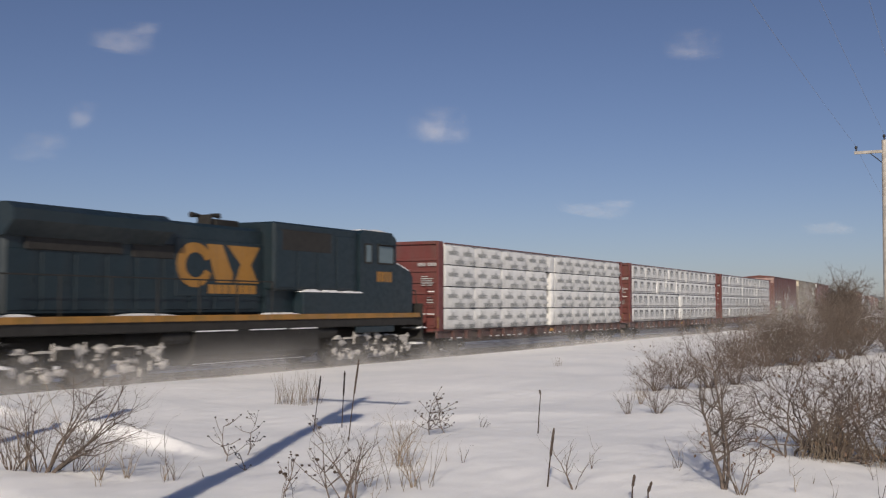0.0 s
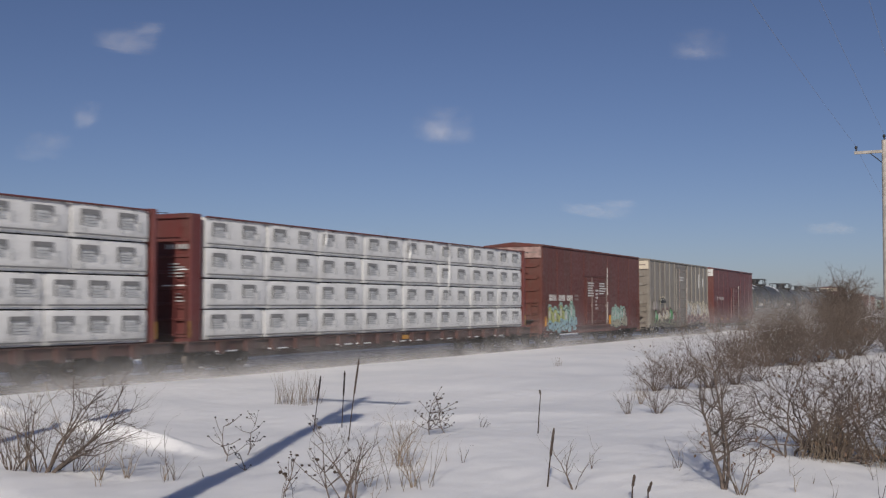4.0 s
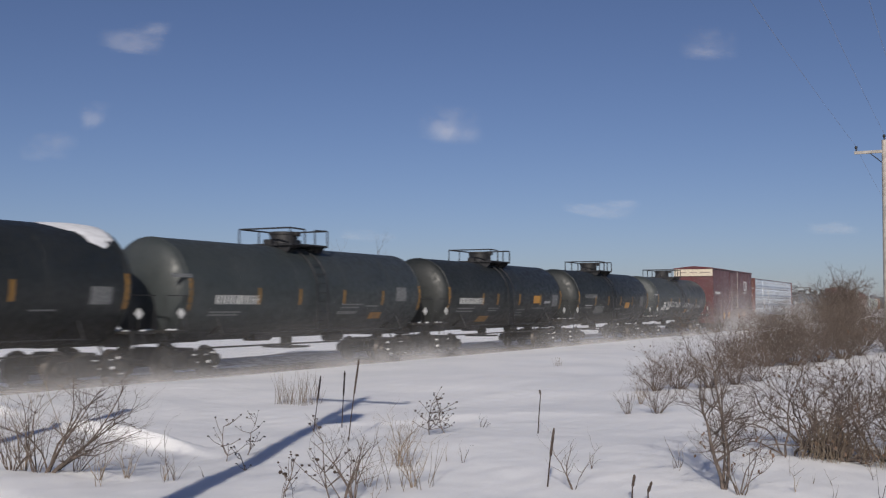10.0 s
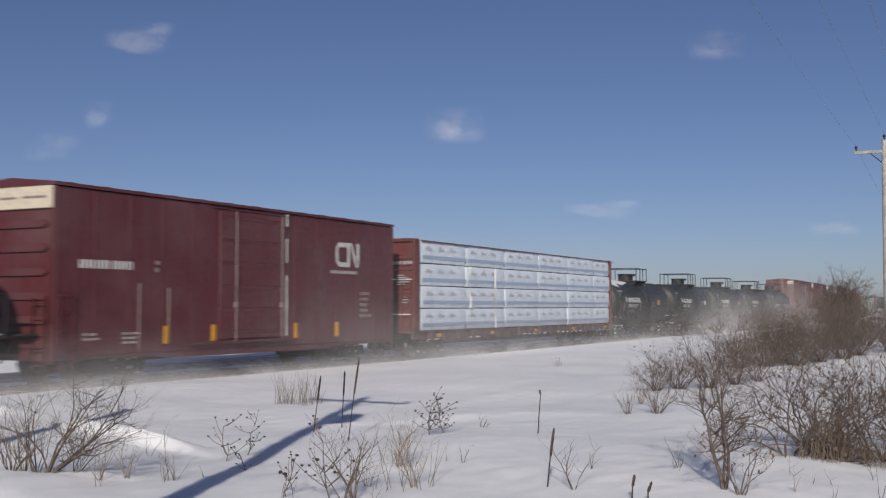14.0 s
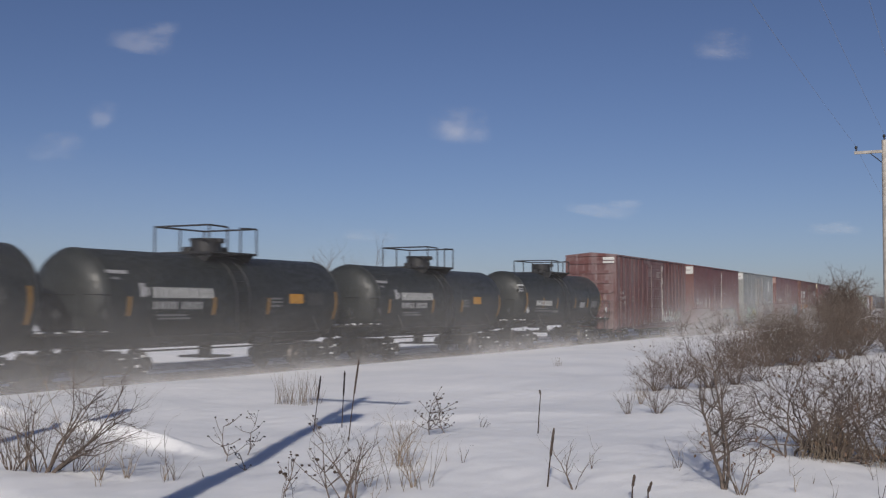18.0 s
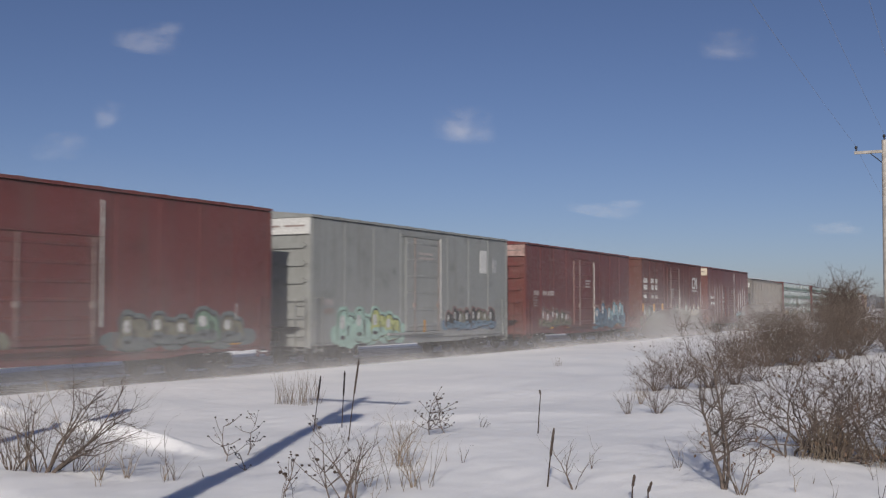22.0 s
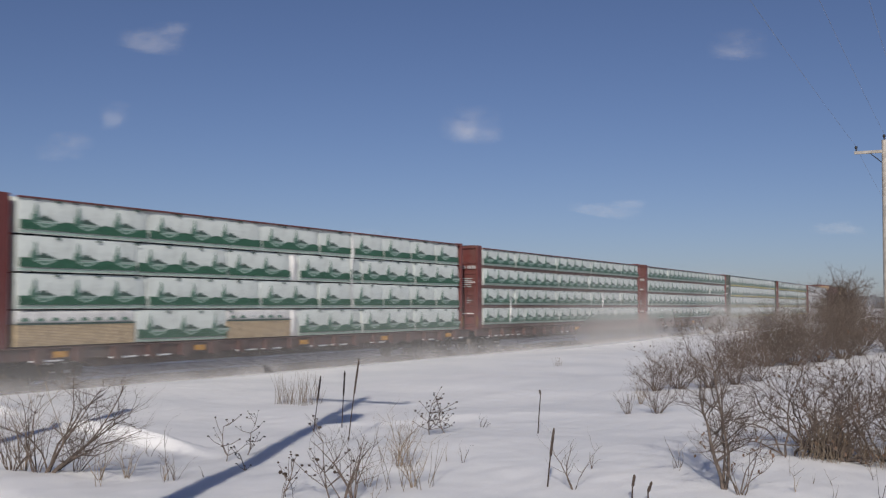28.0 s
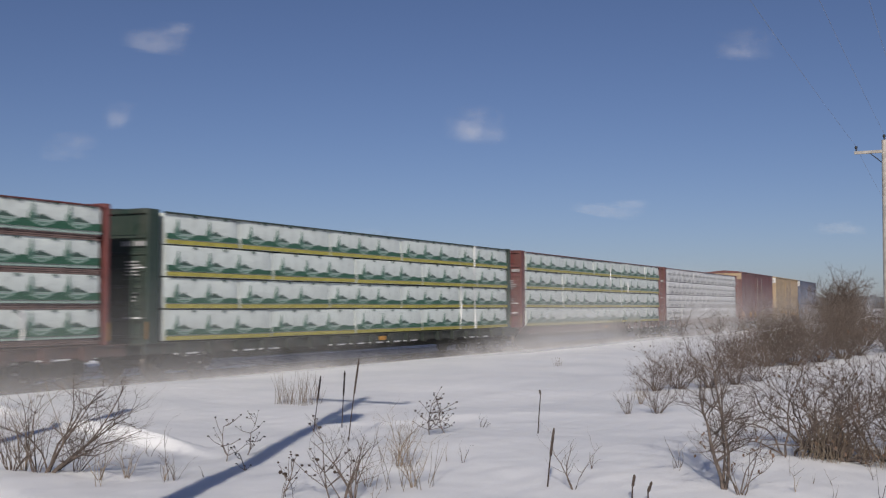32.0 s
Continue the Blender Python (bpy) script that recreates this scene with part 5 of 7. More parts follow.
# ---- diesel locomotive ----
def locomotive():
    car = thing("diesel_locomotive", "dark blue diesel locomotive with yellow sill stripe, snow on its frame", "locomotive")
    navy, under = MAT["navy"], MAT["under"]
    h = 9.9
    sill = 1.42
    part("frame", Geo().box(-h, h, -1.45, 1.45, sill - 0.3, sill + 0.13, 0.03), under, car)
    stripe = part("sill_stripe", Geo().box(-h + 0.1, h - 0.3, -1.5, -1.44, sill - 0.02, sill + 0.15, 0.01), MAT["gold"], car, "worn orange-yellow stripe along the sill")
    for i in range(16):
        part("reflector", shared(("sill_reflector",), lambda: Geo().box(0, 0.5, -1.51, -1.495, sill, sill + 0.13).mesh("reflector", MAT["dull_yellow"])), None, stripe, at=pose(-h + 0.7 + i * 1.2, 0, 0))
    # hoods
    part("long_hood", Geo().box(-h + 0.8, 2.5, -0.95, 0.95, sill + 0.13, 4.18, 0.1), navy, car)
    part("radiator_housing", Geo().prism([(-1.05, 3.45), (-1.4, 3.8), (-1.4, 4.06), (-1.15, 4.22), (1.15, 4.22), (1.4, 4.06), (1.4, 3.8), (1.05, 3.45)], "x", -h + 0.7, -3.9), navy, car)
    part("radiator_grille", Geo().box(-h + 1.4, -5.4, -1.03, -0.94, 3.15, 3.55, 0.02).box(-5.0, -3.4, -1.0, -0.94, 3.1, 3.5, 0.02), under, car, "dark louvred intake")
    part("equipment_hood", Geo().box(0.6, 5.4, -1.38, 1.38, 2.3, 4.42, 0.06).box(0.6, 5.4, -1.1, 1.1, sill + 0.1, 2.35), navy, car)
    part("hood_grille", Geo().box(1.0, 3.7, -1.41, -1.36, 3.55, 4.2, 0.01), under, car)
    for i in range(9):
        x = -h + 1.3 + i * 1.05
        part("hood_door", shared(("hood_door",), lambda: Geo().box(-0.44, 0.44, -0.03, 0.0, 0, 1.45, 0.012).box(0.3, 0.36, -0.05, 0.0, 0.65, 0.8).mesh("hood_door", navy)), None, car, at=pose(x, -0.95, sill + 0.3))
    for i in range(4):
        part("cab_side_door", shared(("panel_door",), lambda: Geo().box(-0.5, 0.5, -0.025, 0.0, 0, 1.75, 0.012).mesh("cab_side_door", navy)), None, car, at=pose(1.2 + i * 1.12, -1.38, 2.4))
    # stack and fans
    part("exhaust", Geo().box(-0.9, 0.2, -0.35, 0.35, 4.15, 4.42, 0.03), under, car)
    part("horn", Geo().cyl((-1.1, -0.3, 4.52), (-0.7, -0.3, 4.52), 0.04, 10, 0.09).cyl((-1.1, 0.1, 4.52), (-1.5, 0.1, 4.52), 0.04, 10, 0.09).box(-1.16, -1.04, -0.35, 0.15, 4.15, 4.54), under, car)
    part("roof_fan", Geo().cyl((-3.4, 0, 4.2), (-3.4, 0, 4.32), 0.5, 20), under, car)
    # cab
    cab = part("cab", Geo().prism([(5.4, sill + 0.13), (5.4, 4.3), (5.65, 4.45), (7.5, 4.45), (7.85, 4.22), (7.85, sill + 0.13)], "y", -1.48, 1.48), navy, car)
    part("cab_roof_snow", snow_lumps(2, [(5.7, 7.5, -1.3, 1.3, 4.46)]), MAT["packed"], car, "thin grey snow on the cab roof")
    for x0, x1 in ((5.75, 6.1), (6.6, 7.6)):
        f = part("side_window", Geo().box(x0, x1, -1.5, -1.47, 3.35, 3.95, 0.01), MAT["window"], cab)
        g = Geo().box(x0 - 0.05, x1 + 0.05, -1.51, -1.47, 3.95, 4.0).box(x0 - 0.05, x1 + 0.05, -1.51, -1.47, 3.3, 3.35)
        g.box(x0 - 0.05, x0, -1.51, -1.47, 3.35, 3.95).box(x1, x1 + 0.05, -1.51, -1.47, 3.35, 3.95)
        part("window_frame", g, under, f)
    for y in (-1.0, 0.35):
        part("windscreen", Geo().box(7.84, 7.87, y, y + 0.7, 3.5, 3.98), MAT["window"], cab)
    part("cab_awning", Geo().box(6.55, 7.65, -1.6, -1.48, 4.0, 4.04), navy, cab)
    bars(car, -1.485, 2.68, 6.5, (0.2, 0.2, 0.2, 0.2), 0.36, MAT["gold"], 0.2, "road_number")
    # nose
    part("nose", Geo().prism([(7.85, sill + 0.13), (7.85, 3.42), (9.0, 3.1), (9.2, 2.9), (9.2, sill + 0.13)], "y", -1.4, 1.4), navy, car)
    part("nose_snow", Geo().prism([(8.0, 3.38), (8.0, 3.41), (8.5, 3.29), (8.98, 3.15), (9.0, 3.11)], "y", -1.38, 1.38), MAT["packed"], car)
    # logo as plain shapes: a ring with a gap, a wavy block and a waisted block above a broken bar
    lx, lz = -1.95, 2.2
    ring = [(lx - 0.5 + 0.66 * math.cos(radians(a)), lz + 0.78 + 0.64 * math.sin(radians(a))) for a in range(20, 341, 20)]
    ring += [(lx - 0.47 + 0.38 * math.cos(radians(a)), lz + 0.78 + 0.36 * math.sin(radians(a))) for a in range(340, 19, -20)]
    block = [(lx - 0.05, lz + 1.4), (lx + 0.55, lz + 1.4), (lx + 0.98, lz + 0.55), (lx + 0.92, lz + 0.3), (lx + 0.3, lz + 0.3)]
    waist = [(lx + 0.75, lz + 1.4), (lx + 2.1, lz + 1.4), (lx + 1.72, lz + 0.85), (lx + 2.05, lz + 0.3), (lx + 1.05, lz + 0.3), (lx + 1.3, lz + 0.85)]
    strip = [[(lx + 0.02 + 0.28 * i, lz - 0.02), (lx + 0.26 + 0.28 * i, lz - 0.02), (lx + 0.26 + 0.28 * i, lz + 0.24), (lx + 0.02 + 0.28 * i, lz + 0.24)] for i in range(7)]
    part("logo_backing", Geo().box(lx - 1.4, lx + 2.55, -0.995, -0.95, lz - 0.1, lz + 1.5, 0.01), navy, car)
    logo(car, -0.998, [[(lx + 0.42 + (u - lx - 0.42) * 1.14, v) for u, v in o] for o in [ring, block, waist] + strip], MAT["gold"])
    # handrails, steps, running board
    for side in (-1, 1):
        g = Geo().tube([(-h + 0.3, side * 1.42, 2.55), (0.5, side * 1.42, 2.55)], 0.022, 6)
        for i in range(7):
            g.cyl((-h + 0.4 + i * 1.66, side * 1.42, sill), (-h + 0.4 + i * 1.66, side * 1.42, 2.55), 0.02, 6)
        part("hand_rail", g, under, car)
        part("hand_rail", Geo().tube([(8.0, side * 1.3, 2.5), (9.6, side * 1.3, 2.4), (9.75, side * 1.3, sill)], 0.022, 6), under, car)
    for s in (-1, 1):
        g = Geo()
        for i in range(4):
            g.box(*sorted((s * (h - 0.6), s * (h - 0.05))), -1.45, -1.05, 0.2 + i * 0.37, 0.24 + i * 0.37)
        g.box(s * (h - 0.05) - 0.03, s * (h - 0.05) + 0.03, -1.48, 1.48, 0.3, sill + 0.5)
        part("step_well", g, under, car)
        part("plough", Geo().prism([(s * (h - 0.05), 0.0), (s * (h - 0.05), 1.0), (s * (h + 0.2), 0.9), (s * (h + 0.4), -0.02)], "y", -1.35, 1.35), under, car, "black snow plough caked with ice")
        coupler(car, s * (h - 0.15), s)
        tagged(part("ice", snow_lumps(11 + s, [(min(s * (h - 0.6), s * h), max(s * (h - 0.6), s * h), -1.5, -1.1, 0.42), (min(s * (h - 0.3), s * (h + 0.3)), max(s * (h - 0.3), s * (h + 0.3)), -1.46, -0.7, 1.0)]), MAT["packed"], car), kind="stuff")
    tagged(part("walkway_snow", snow_lumps(21, [(0.3, 1.0, -1.44, -1.1, sill + 0.14), (0.9, 1.9, -1.44, -1.1, sill + 0.14), (2.0, 3.1, -1.5, -1.2, 2.28), (3.0, 4.2, -1.5, -1.2, 2.28), (4.1, 5.5, -1.5, -1.25, 2.275), (-6, -3.5, -1.4, -1.0, sill + 0.13), (-h + 0.2, -h + 1.5, -1.42, -1.0, sill + 0.13)]), MAT["packed"], car, "snow lying on the walkway"), kind="stuff")
    part("battery_box", Geo().box(2.0, 5.6, -1.49, -1.1, sill + 0.13, 2.27, 0.03), navy, car)
    part("side_skirt", Geo().box(5.3, 7.8, -1.44, -1.3, 0.9, sill - 0.3, 0.02), navy, car)
    # fuel tank
    part("fuel_tank", Geo().prism([(-1.4, 1.12), (-1.4, 0.45), (-1.1, 0.16), (1.1, 0.16), (1.4, 0.45), (1.4, 1.12)], "x", -3.0, 3.0), under, car, "black fuel tank")
    part("fuel_tank_snow", snow_lumps(31, [(-3.0, -1.2, -1.44, -1.2, 1.12), (-0.6, 1.2, -1.44, -1.2, 1.12), (1.4, 2.9, -1.44, -1.2, 1.12), (-2.8, 2.6, -1.15, -1.05, 0.2)]), MAT["packed"], car)
    for x in (-4.2, 3.1):
        part("air_reservoir", Geo().cyl((x, -1.15, 0.97), (x + 1.1, -1.15, 0.97), 0.2, 14), under, car, smooth=40)
    # three-axle trucks
    for cx in (-6.6, 6.6):
        t = part("truck", Geo().box(cx - 2.0, cx + 2.0, -0.4, 0.4, 0.6, 1.3, 0.05), under, car, at=pose(0, 0, RAIL))
        for y in (-1.12, 1.12):
            g = Geo().prism([(-2.6, 0.72), (-2.5, 0.95), (-0.9, 0.86), (-0.5, 1.0), (0.5, 1.0), (0.9, 0.86), (2.5, 0.95), (2.6, 0.72), (2.3, 0.55), (1.2, 0.62), (0.4, 0.5), (-0.4, 0.5), (-1.2, 0.62), (-2.3, 0.55)], "y", -0.09, 0.09)
            for x in (-2.0, 0.0, 2.0):
                g.box(x - 0.24, x + 0.24, -0.17, 0.09, 0.36, 0.82, 0.05).cyl((x - 0.38, -0.13, 0.45), (x - 0.38, -0.13, 0.85), 0.09, 10).cyl((x + 0.38, -0.13, 0.45), (x + 0.38, -0.13, 0.85), 0.09, 10)
            g.cyl((-1.2, -0.2, 0.85), (-0.7, -0.2, 0.85), 0.13, 12).cyl((0.8, -0.2, 0.85), (1.3, -0.2, 0.85), 0.13, 12)
            part("side_frame", g, under, t, at=pose(cx, y, 0, 0, 0, 0 if y < 0 else 180))
        for x in (-2.0, 0.0, 2.0):
            for y in (-0.75, 0.75):
                part("wheel", shared(("big_wheel",), lambda: Geo().lathe([(-0.07, 0.1), (-0.035, 0.25), (-0.035, 0.42), (-0.07, 0.45), (-0.07, 0.54), (-0.03, 0.52), (0.07, 0.5), (0.07, 0.44), (0.03, 0.42), (0.03, 0.2), (0.1, 0.15), (0.1, 0.1)], 28).mesh("wheel", MAT["steel"], 35)), None, t, at=pose(cx + x, y, 0.51, 0, 0, -90 if y < 0 else 90))
        spots = []
        r = random.Random(int(cx * 10))
        for i in range(8):
            x = cx - 2.5 + i * 0.64
            spots.append((x, x + r.uniform(0.35, 0.62), -1.32, -1.16, r.choice((0.86, 0.92, 0.98))))
        tagged(part("lying_snow", snow_lumps(int(cx * 3), spots), MAT["grimy_snow"], t, "snow lying along the side frame"), kind="stuff")
        lumps = [(cx + r.uniform(-2.6, 2.6), -1.3, r.uniform(0.3, 1.0), r.uniform(0.03, 0.08) * r.choice((1, 1, 3)), r.uniform(0.02, 0.05) * r.choice((1, 2, 4))) for _ in range(70)]
        tagged(part("caked_snow", snow_crust(int(cx * 3), lumps), MAT["grimy_snow"], t, "snow caked on springs and axle boxes", smooth=60), kind="stuff")
    return car


# ---- utility poles and wires ----
def utility_pole(x, y, height, can=False):
    label = "weathered wooden utility pole with a short crossarm" + (" and transformer" if can else "")
    p = thing("utility_pole", label, "utility pole", "poles of the wire line")
    z0 = -0.3
    shaft = Geo().tube([(0, 0, z0), (0, 0, height * 0.5), (0.02, 0, height)], [0.16, 0.135, 0.105], 14)
    part("pole_shaft", shaft, MAT["pole"], p, smooth=40)
    part("crossarm", Geo().box(-0.05, 0.05, -1.15, 1.15, height - 0.52, height - 0.40, 0.01), MAT["pole"], p)
    part("brace", Geo().tube([(0.07, -0.6, height - 0.46), (0.1, 0, height - 1.0)], 0.02, 5).tube([(0.07, 0.6, height - 0.46), (0.1, 0, height - 1.0)], 0.02, 5), MAT["dark"], p)
    for yy, zz in ((-1.08, height - 0.4), (1.08, height - 0.4), (0, height)):
        part("insulator", Geo().tube([(0, yy, zz), (0, yy, zz + 0.1), (0, yy, zz + 0.14), (0, yy, zz + 0.22)], [0.025, 0.03, 0.065, 0.045], 10), MAT["dark"], p)
    if can:
        c = part("transformer", Geo().tube([(-0.05, -0.42, height * 0.75 - 0.3), (-0.05, -0.42, height * 0.75 + 0.3), (-0.05, -0.42, height * 0.75 + 0.36)], [0.23, 0.23, 0.16], 18), MAT["tank_grey"], p, "grey transformer can", smooth=40)
        part("bushing", Geo().tube([(-0.05, -0.42, height * 0.75 + 0.34), (-0.05, -0.42, height * 0.75 + 0.5)], [0.05, 0.03], 8), MAT["dark"], c)
    p.matrix_basis = pose(x, y, 0)
    return p


utility_pole(47.1, 5.05, 8.55)
utility_pole(3.88, 5.40, 8.65, can=True)
utility_pole(-41.0, 0.4, 8.6)
# added out of view, only to throw the shadow on the left snow
stub = thing("unseen_shadow_pole", "unseen short wooden pole added to cast the left shadow", "utility pole")
part("pole_shaft", Geo().tube([(0, 0, -0.3), (0, 0, 5.6)], [0.13, 0.1], 12), MAT["pole"], stub)
stub.matrix_basis = pose(4.7, 9.9, 0)

for y, z in ((-1.08, 8.36), (1.08, 8.36), (0, 8.8)):
    g = Geo()
    for (a, ya), (b, yb) in (((-41.0, 0.4), (47.1, 5.05)), ((47.1, 5.05), (91.0, 7.4))):
        pts = [(a + (b - a) * i / 24, ya + (yb - ya) * i / 24 + y, z - 0.5 * (1 - (2 * i / 24 - 1) ** 2)) for i in range(25)]
        g.tube(pts, 0.005, 5, caps=False)
    solo("overhead_wire", g, MAT["wire"], "thin overhead wire slung between wooden poles", "wire", "wires of the pole line")


# ---- plants ----
def shrub(name, x, y, height, spread, stems, seed, label, category, levels=2, thick=0.014, material="twig", lean=(0, 0), twigs=5, droop=0.0, leaves=0, group="", bend=0.28):
    """A bare bush: stems fan from the base and fork into ever thinner twigs."""
    r = random.Random(seed)
    wood, fine, leaf = Geo(), Geo(), Geo()

    def grow(p, d, ln, rad, level):
        n = 7 if level == 0 else 5 if level == 1 else 4
        pts, rads = [p.copy()], [rad]
        q, dd = p.copy(), d.copy()
        for i in range(n):
            dd = (dd + Vector((r.uniform(-1, 1), r.uniform(-1, 1), r.uniform(-0.7, 0.7) - droop * level + (0.12 if level else 0))) * (bend if level == 0 else 0.48)).normalized()
            q = q + dd * ln / n
            pts.append(q.copy())
            rads.append(rad * (1 - 0.72 * (i + 1) / n))
        (wood if level == 0 else fine).tube(pts, rads, 5 if level == 0 else 3, caps=False)
        if level < levels:
            k = twigs if level == 0 else max(2, twigs - 2)
            for i in range(k):
                u = r.uniform(0.25, 0.98)
                j = min(int(u * n), n - 1)
                start = pts[j].lerp(pts[j + 1], u * n - j)
                side = Vector((r.uniform(-1, 1), r.uniform(-1, 1), r.uniform(-0.35, 0.7)))
                nd = (dd * 0.6 + side).normalized()
                grow(start, nd, ln * r.uniform(0.3, 0.55), rad * 0.5 * (1 - 0.4 * u), level + 1)
        elif leaves and r.random() < leaves:
            s = r.uniform(0.012, 0.025)
            a, b = Vector((r.uniform(-1, 1), r.uniform(-1, 1), r.uniform(-1, 1))).normalized() * s, Vector((r.uniform(-1, 1), r.uniform(-1, 1), -1.5)).normalized() * s * 1.6
            leaf.add([q, q + a + b * 0.5, q + b * 1.4, q - a + b * 0.6], [(0, 1, 2), (0, 2, 3)])
    z = snow_height(x, y)
    for i in range(stems):
        a = 2 * math.pi * (i + r.random()) / stems
        tilt = spread * math.sqrt(r.random())
        d = Vector((math.cos(a) * tilt + lean[0], math.sin(a) * tilt + lean[1], 1)).normalized()
        off = Vector((math.cos(a), math.sin(a), 0)) * 0.10 * r.random() * spread * height
        grow(Vector((0, 0, -0.05)) + off, d, height * r.uniform(0.65, 1.05), thick * r.uniform(0.6, 1.1), 0)
    ob = thing(name, label, category, group)
    ob.matrix_basis = pose(x, y, z)
    tagged(part("stem", wood, MAT["bark" if material == "twig" else material], ob), kind="stuff")
    if fine.v:
        tagged(part("twig", fine, MAT[material], ob), kind="stuff")
    if leaf.v:
        tagged(part("withered_leaf", leaf, MAT["leaf"], ob), kind="stuff")
    return ob


def grass_tuft(x, y, height, width, blades, seed, label="clump of dry straw-coloured grass standing in snow"):
    r = random.Random(seed)
    g = Geo()
    for _ in range(blades):
        a, d = r.uniform(0, 6.28), width * math.sqrt(r.random()) / 2
        p = Vector((math.cos(a) * d, math.sin(a) * d, -0.04))
        lean = Vector((r.uniform(-0.4, 0.4), r.uniform(-0.4, 0.4), 1))
        ln = height * r.uniform(0.45, 1.05)
        g.tube([p, p + lean * ln * 0.5, p + (lean + Vector((r.uniform(-0.3, 0.3), r.uniform(-0.3, 0.3), 0)) * 0.5) * ln], [0.0036, 0.003, 0.0012], 3, caps=False)
    ob = thing("dry_grass", label, "grass", "dry grass tufts")
    ob.matrix_basis = pose(x, y, snow_height(x, y))
    tagged(part("blades", g, MAT["straw"], ob), kind="stuff")


def mullein(x, y, height, lean, seed, head=0.45):
    r = random.Random(seed)
    g, s = Geo(), Geo()
    top = Vector((lean[0], lean[1], height))
    mid = top * (1 - head) + Vector((r.uniform(-0.02, 0.02), r.uniform(-0.02, 0.02), 0))
    g.tube([(0, 0, -0.05), mid * 0.5, mid], [0.009, 0.008, 0.007], 6)
    pts = [mid.lerp(top, i / 8) for i in range(9)]
    s.tube(pts, [0.008] + [0.0135 + r.uniform(-0.002, 0.002) for _ in range(7)] + [0.006], 7)
    ob = thing("mullein_stalk", "dead dark seed stalk standing upright in snow", "dead plant", "dead stalks")
    ob.matrix_basis = pose(x, y, snow_height(x, y))
    part("stem", g, MAT["stalk"], ob)
    part("seed_head", s, MAT["seed"], ob)


def seed_weed(x, y, height, heads, seed, spread=0.5, size=0.015, material="bark"):
    """A branching weed with round dried flower heads."""
    r = random.Random(seed)
    g = Geo()
    ob = thing("dried_weed", "dried branching weed with round brown seed heads", "dead plant", "dried weeds")
    ob.matrix_basis = pose(x, y, snow_height(x, y))
    tips = []
    trunk = [Vector((0, 0, -0.05))]
    for i in range(4):
        trunk.append(trunk[-1] + Vector((r.uniform(-0.05, 0.05), r.uniform(-0.05, 0.05), height / 5)))
    g.tube(trunk, [0.008, 0.007, 0.006, 0.005, 0.004], 5)
    for i in range(heads):
        s = trunk[r.randrange(1, 5)]
        a = r.uniform(0, 6.28)
        e = s + Vector((math.cos(a) * spread * r.uniform(0.3, 1) * height, math.sin(a) * spread * r.uniform(0.3, 1) * height, height * r.uniform(0.1, 0.45)))
        mid = s.lerp(e, 0.55) + Vector((r.uniform(-0.015, 0.015), r.uniform(-0.015, 0.015), -0.02))
        g.tube([s, mid, e], [0.0045, 0.0035, 0.0024], 4)
        tips.append(e)
        for _ in range(r.choice((0, 1, 1, 2))):
            f = mid + Vector((r.uniform(-1, 1), r.uniform(-1, 1), r.uniform(0.1, 1.1))) * 0.12 * height
            g.tube([mid, mid.lerp(f, 0.6) + Vector((0, 0, -0.008)), f], [0.003, 0.0025, 0.002], 3)
            tips.append(f)
    tagged(part("stem", g, MAT[material], ob), kind="stuff")

    def head(k):
        q = random.Random(k)
        h = Geo()
        for _ in range(4):
            c = Vector((q.uniform(-0.5, 0.5), q.uniform(-0.5, 0.5), q.uniform(-0.3, 0.3)))
            u = q.uniform(0.45, 0.75)
            h.tube([c - Vector((0, 0, u)), c - Vector((0, 0, u * 0.4)), c + Vector((0, 0, u * 0.4)), c + Vector((0, 0, u * 0.8))], [u * 0.3, u, u * 0.85, u * 0.2], 6)
        for _ in range(5):
            d = Vector((q.uniform(-1, 1), q.uniform(-1, 1), q.uniform(-0.3, 1))).normalized()
            h.tube([d * 0.5, d * q.uniform(1.2, 1.6)], [0.1, 0.03], 3)
        return h.mesh("seed_head", MAT["seed"])
    for e in tips:
        s = size * r.uniform(0.7, 1.3)
        k = r.randrange(4)
        part("seed_head", shared(("seed_head", k), lambda: head(k)), None, ob, at=Matrix.Translation(e) @ Matrix.Rotation(r.uniform(0, 6.28), 4, "Z") @ Matrix.Diagonal((s, s, s * r.uniform(0.7, 1.0), 1)))


BUSH = "bare grey-brown bush standing in snow"
shrub("bush", 8.62, 9.60, 1.3, 0.6, 9, 11, "bare leaning bush with grey-brown stems in snow", "bush", 2, 0.019, "bark", (0.32, -0.55), 8, bend=0.34)
shrub("bush", 8.55, 9.7, 1.0, 0.6, 8, 15, "bare bush of thin grey twigs leaning in snow", "bush", 2, 0.009, "bark", (0.1, -0.1), 4, bend=0.36)
shrub("bush", 8.7, 9.5, 1.75, 0.02, 1, 16, "single tall thin whip of dry stem", "dead plant", 0, 0.006, "straw")
shrub("bush", 8.35, 9.85, 0.75, 0.6, 18, 12, "low bare bush of thin brown twigs", "bush", 1, 0.006, "twig", (0, 0), 4)
shrub("bush", 8.67, 8.88, 0.5, 0.35, 6, 13, "sparse thin brown stems in snow", "bush", 1, 0.006, "straw", (0, 0), 4)
shrub("bush", 9.09, 8.33, 0.34, 0.12, 4, 14, "few thin upright brown stems", "bush", 0, 0.006, "straw")
grass_tuft(17.63, 12.70, 0.68, 1.0, 90, 21)
grass_tuft(10.97, 6.54, 0.55, 0.5, 16, 22)
grass_tuft(9.71, 5.68, 0.6, 0.6, 16, 23)
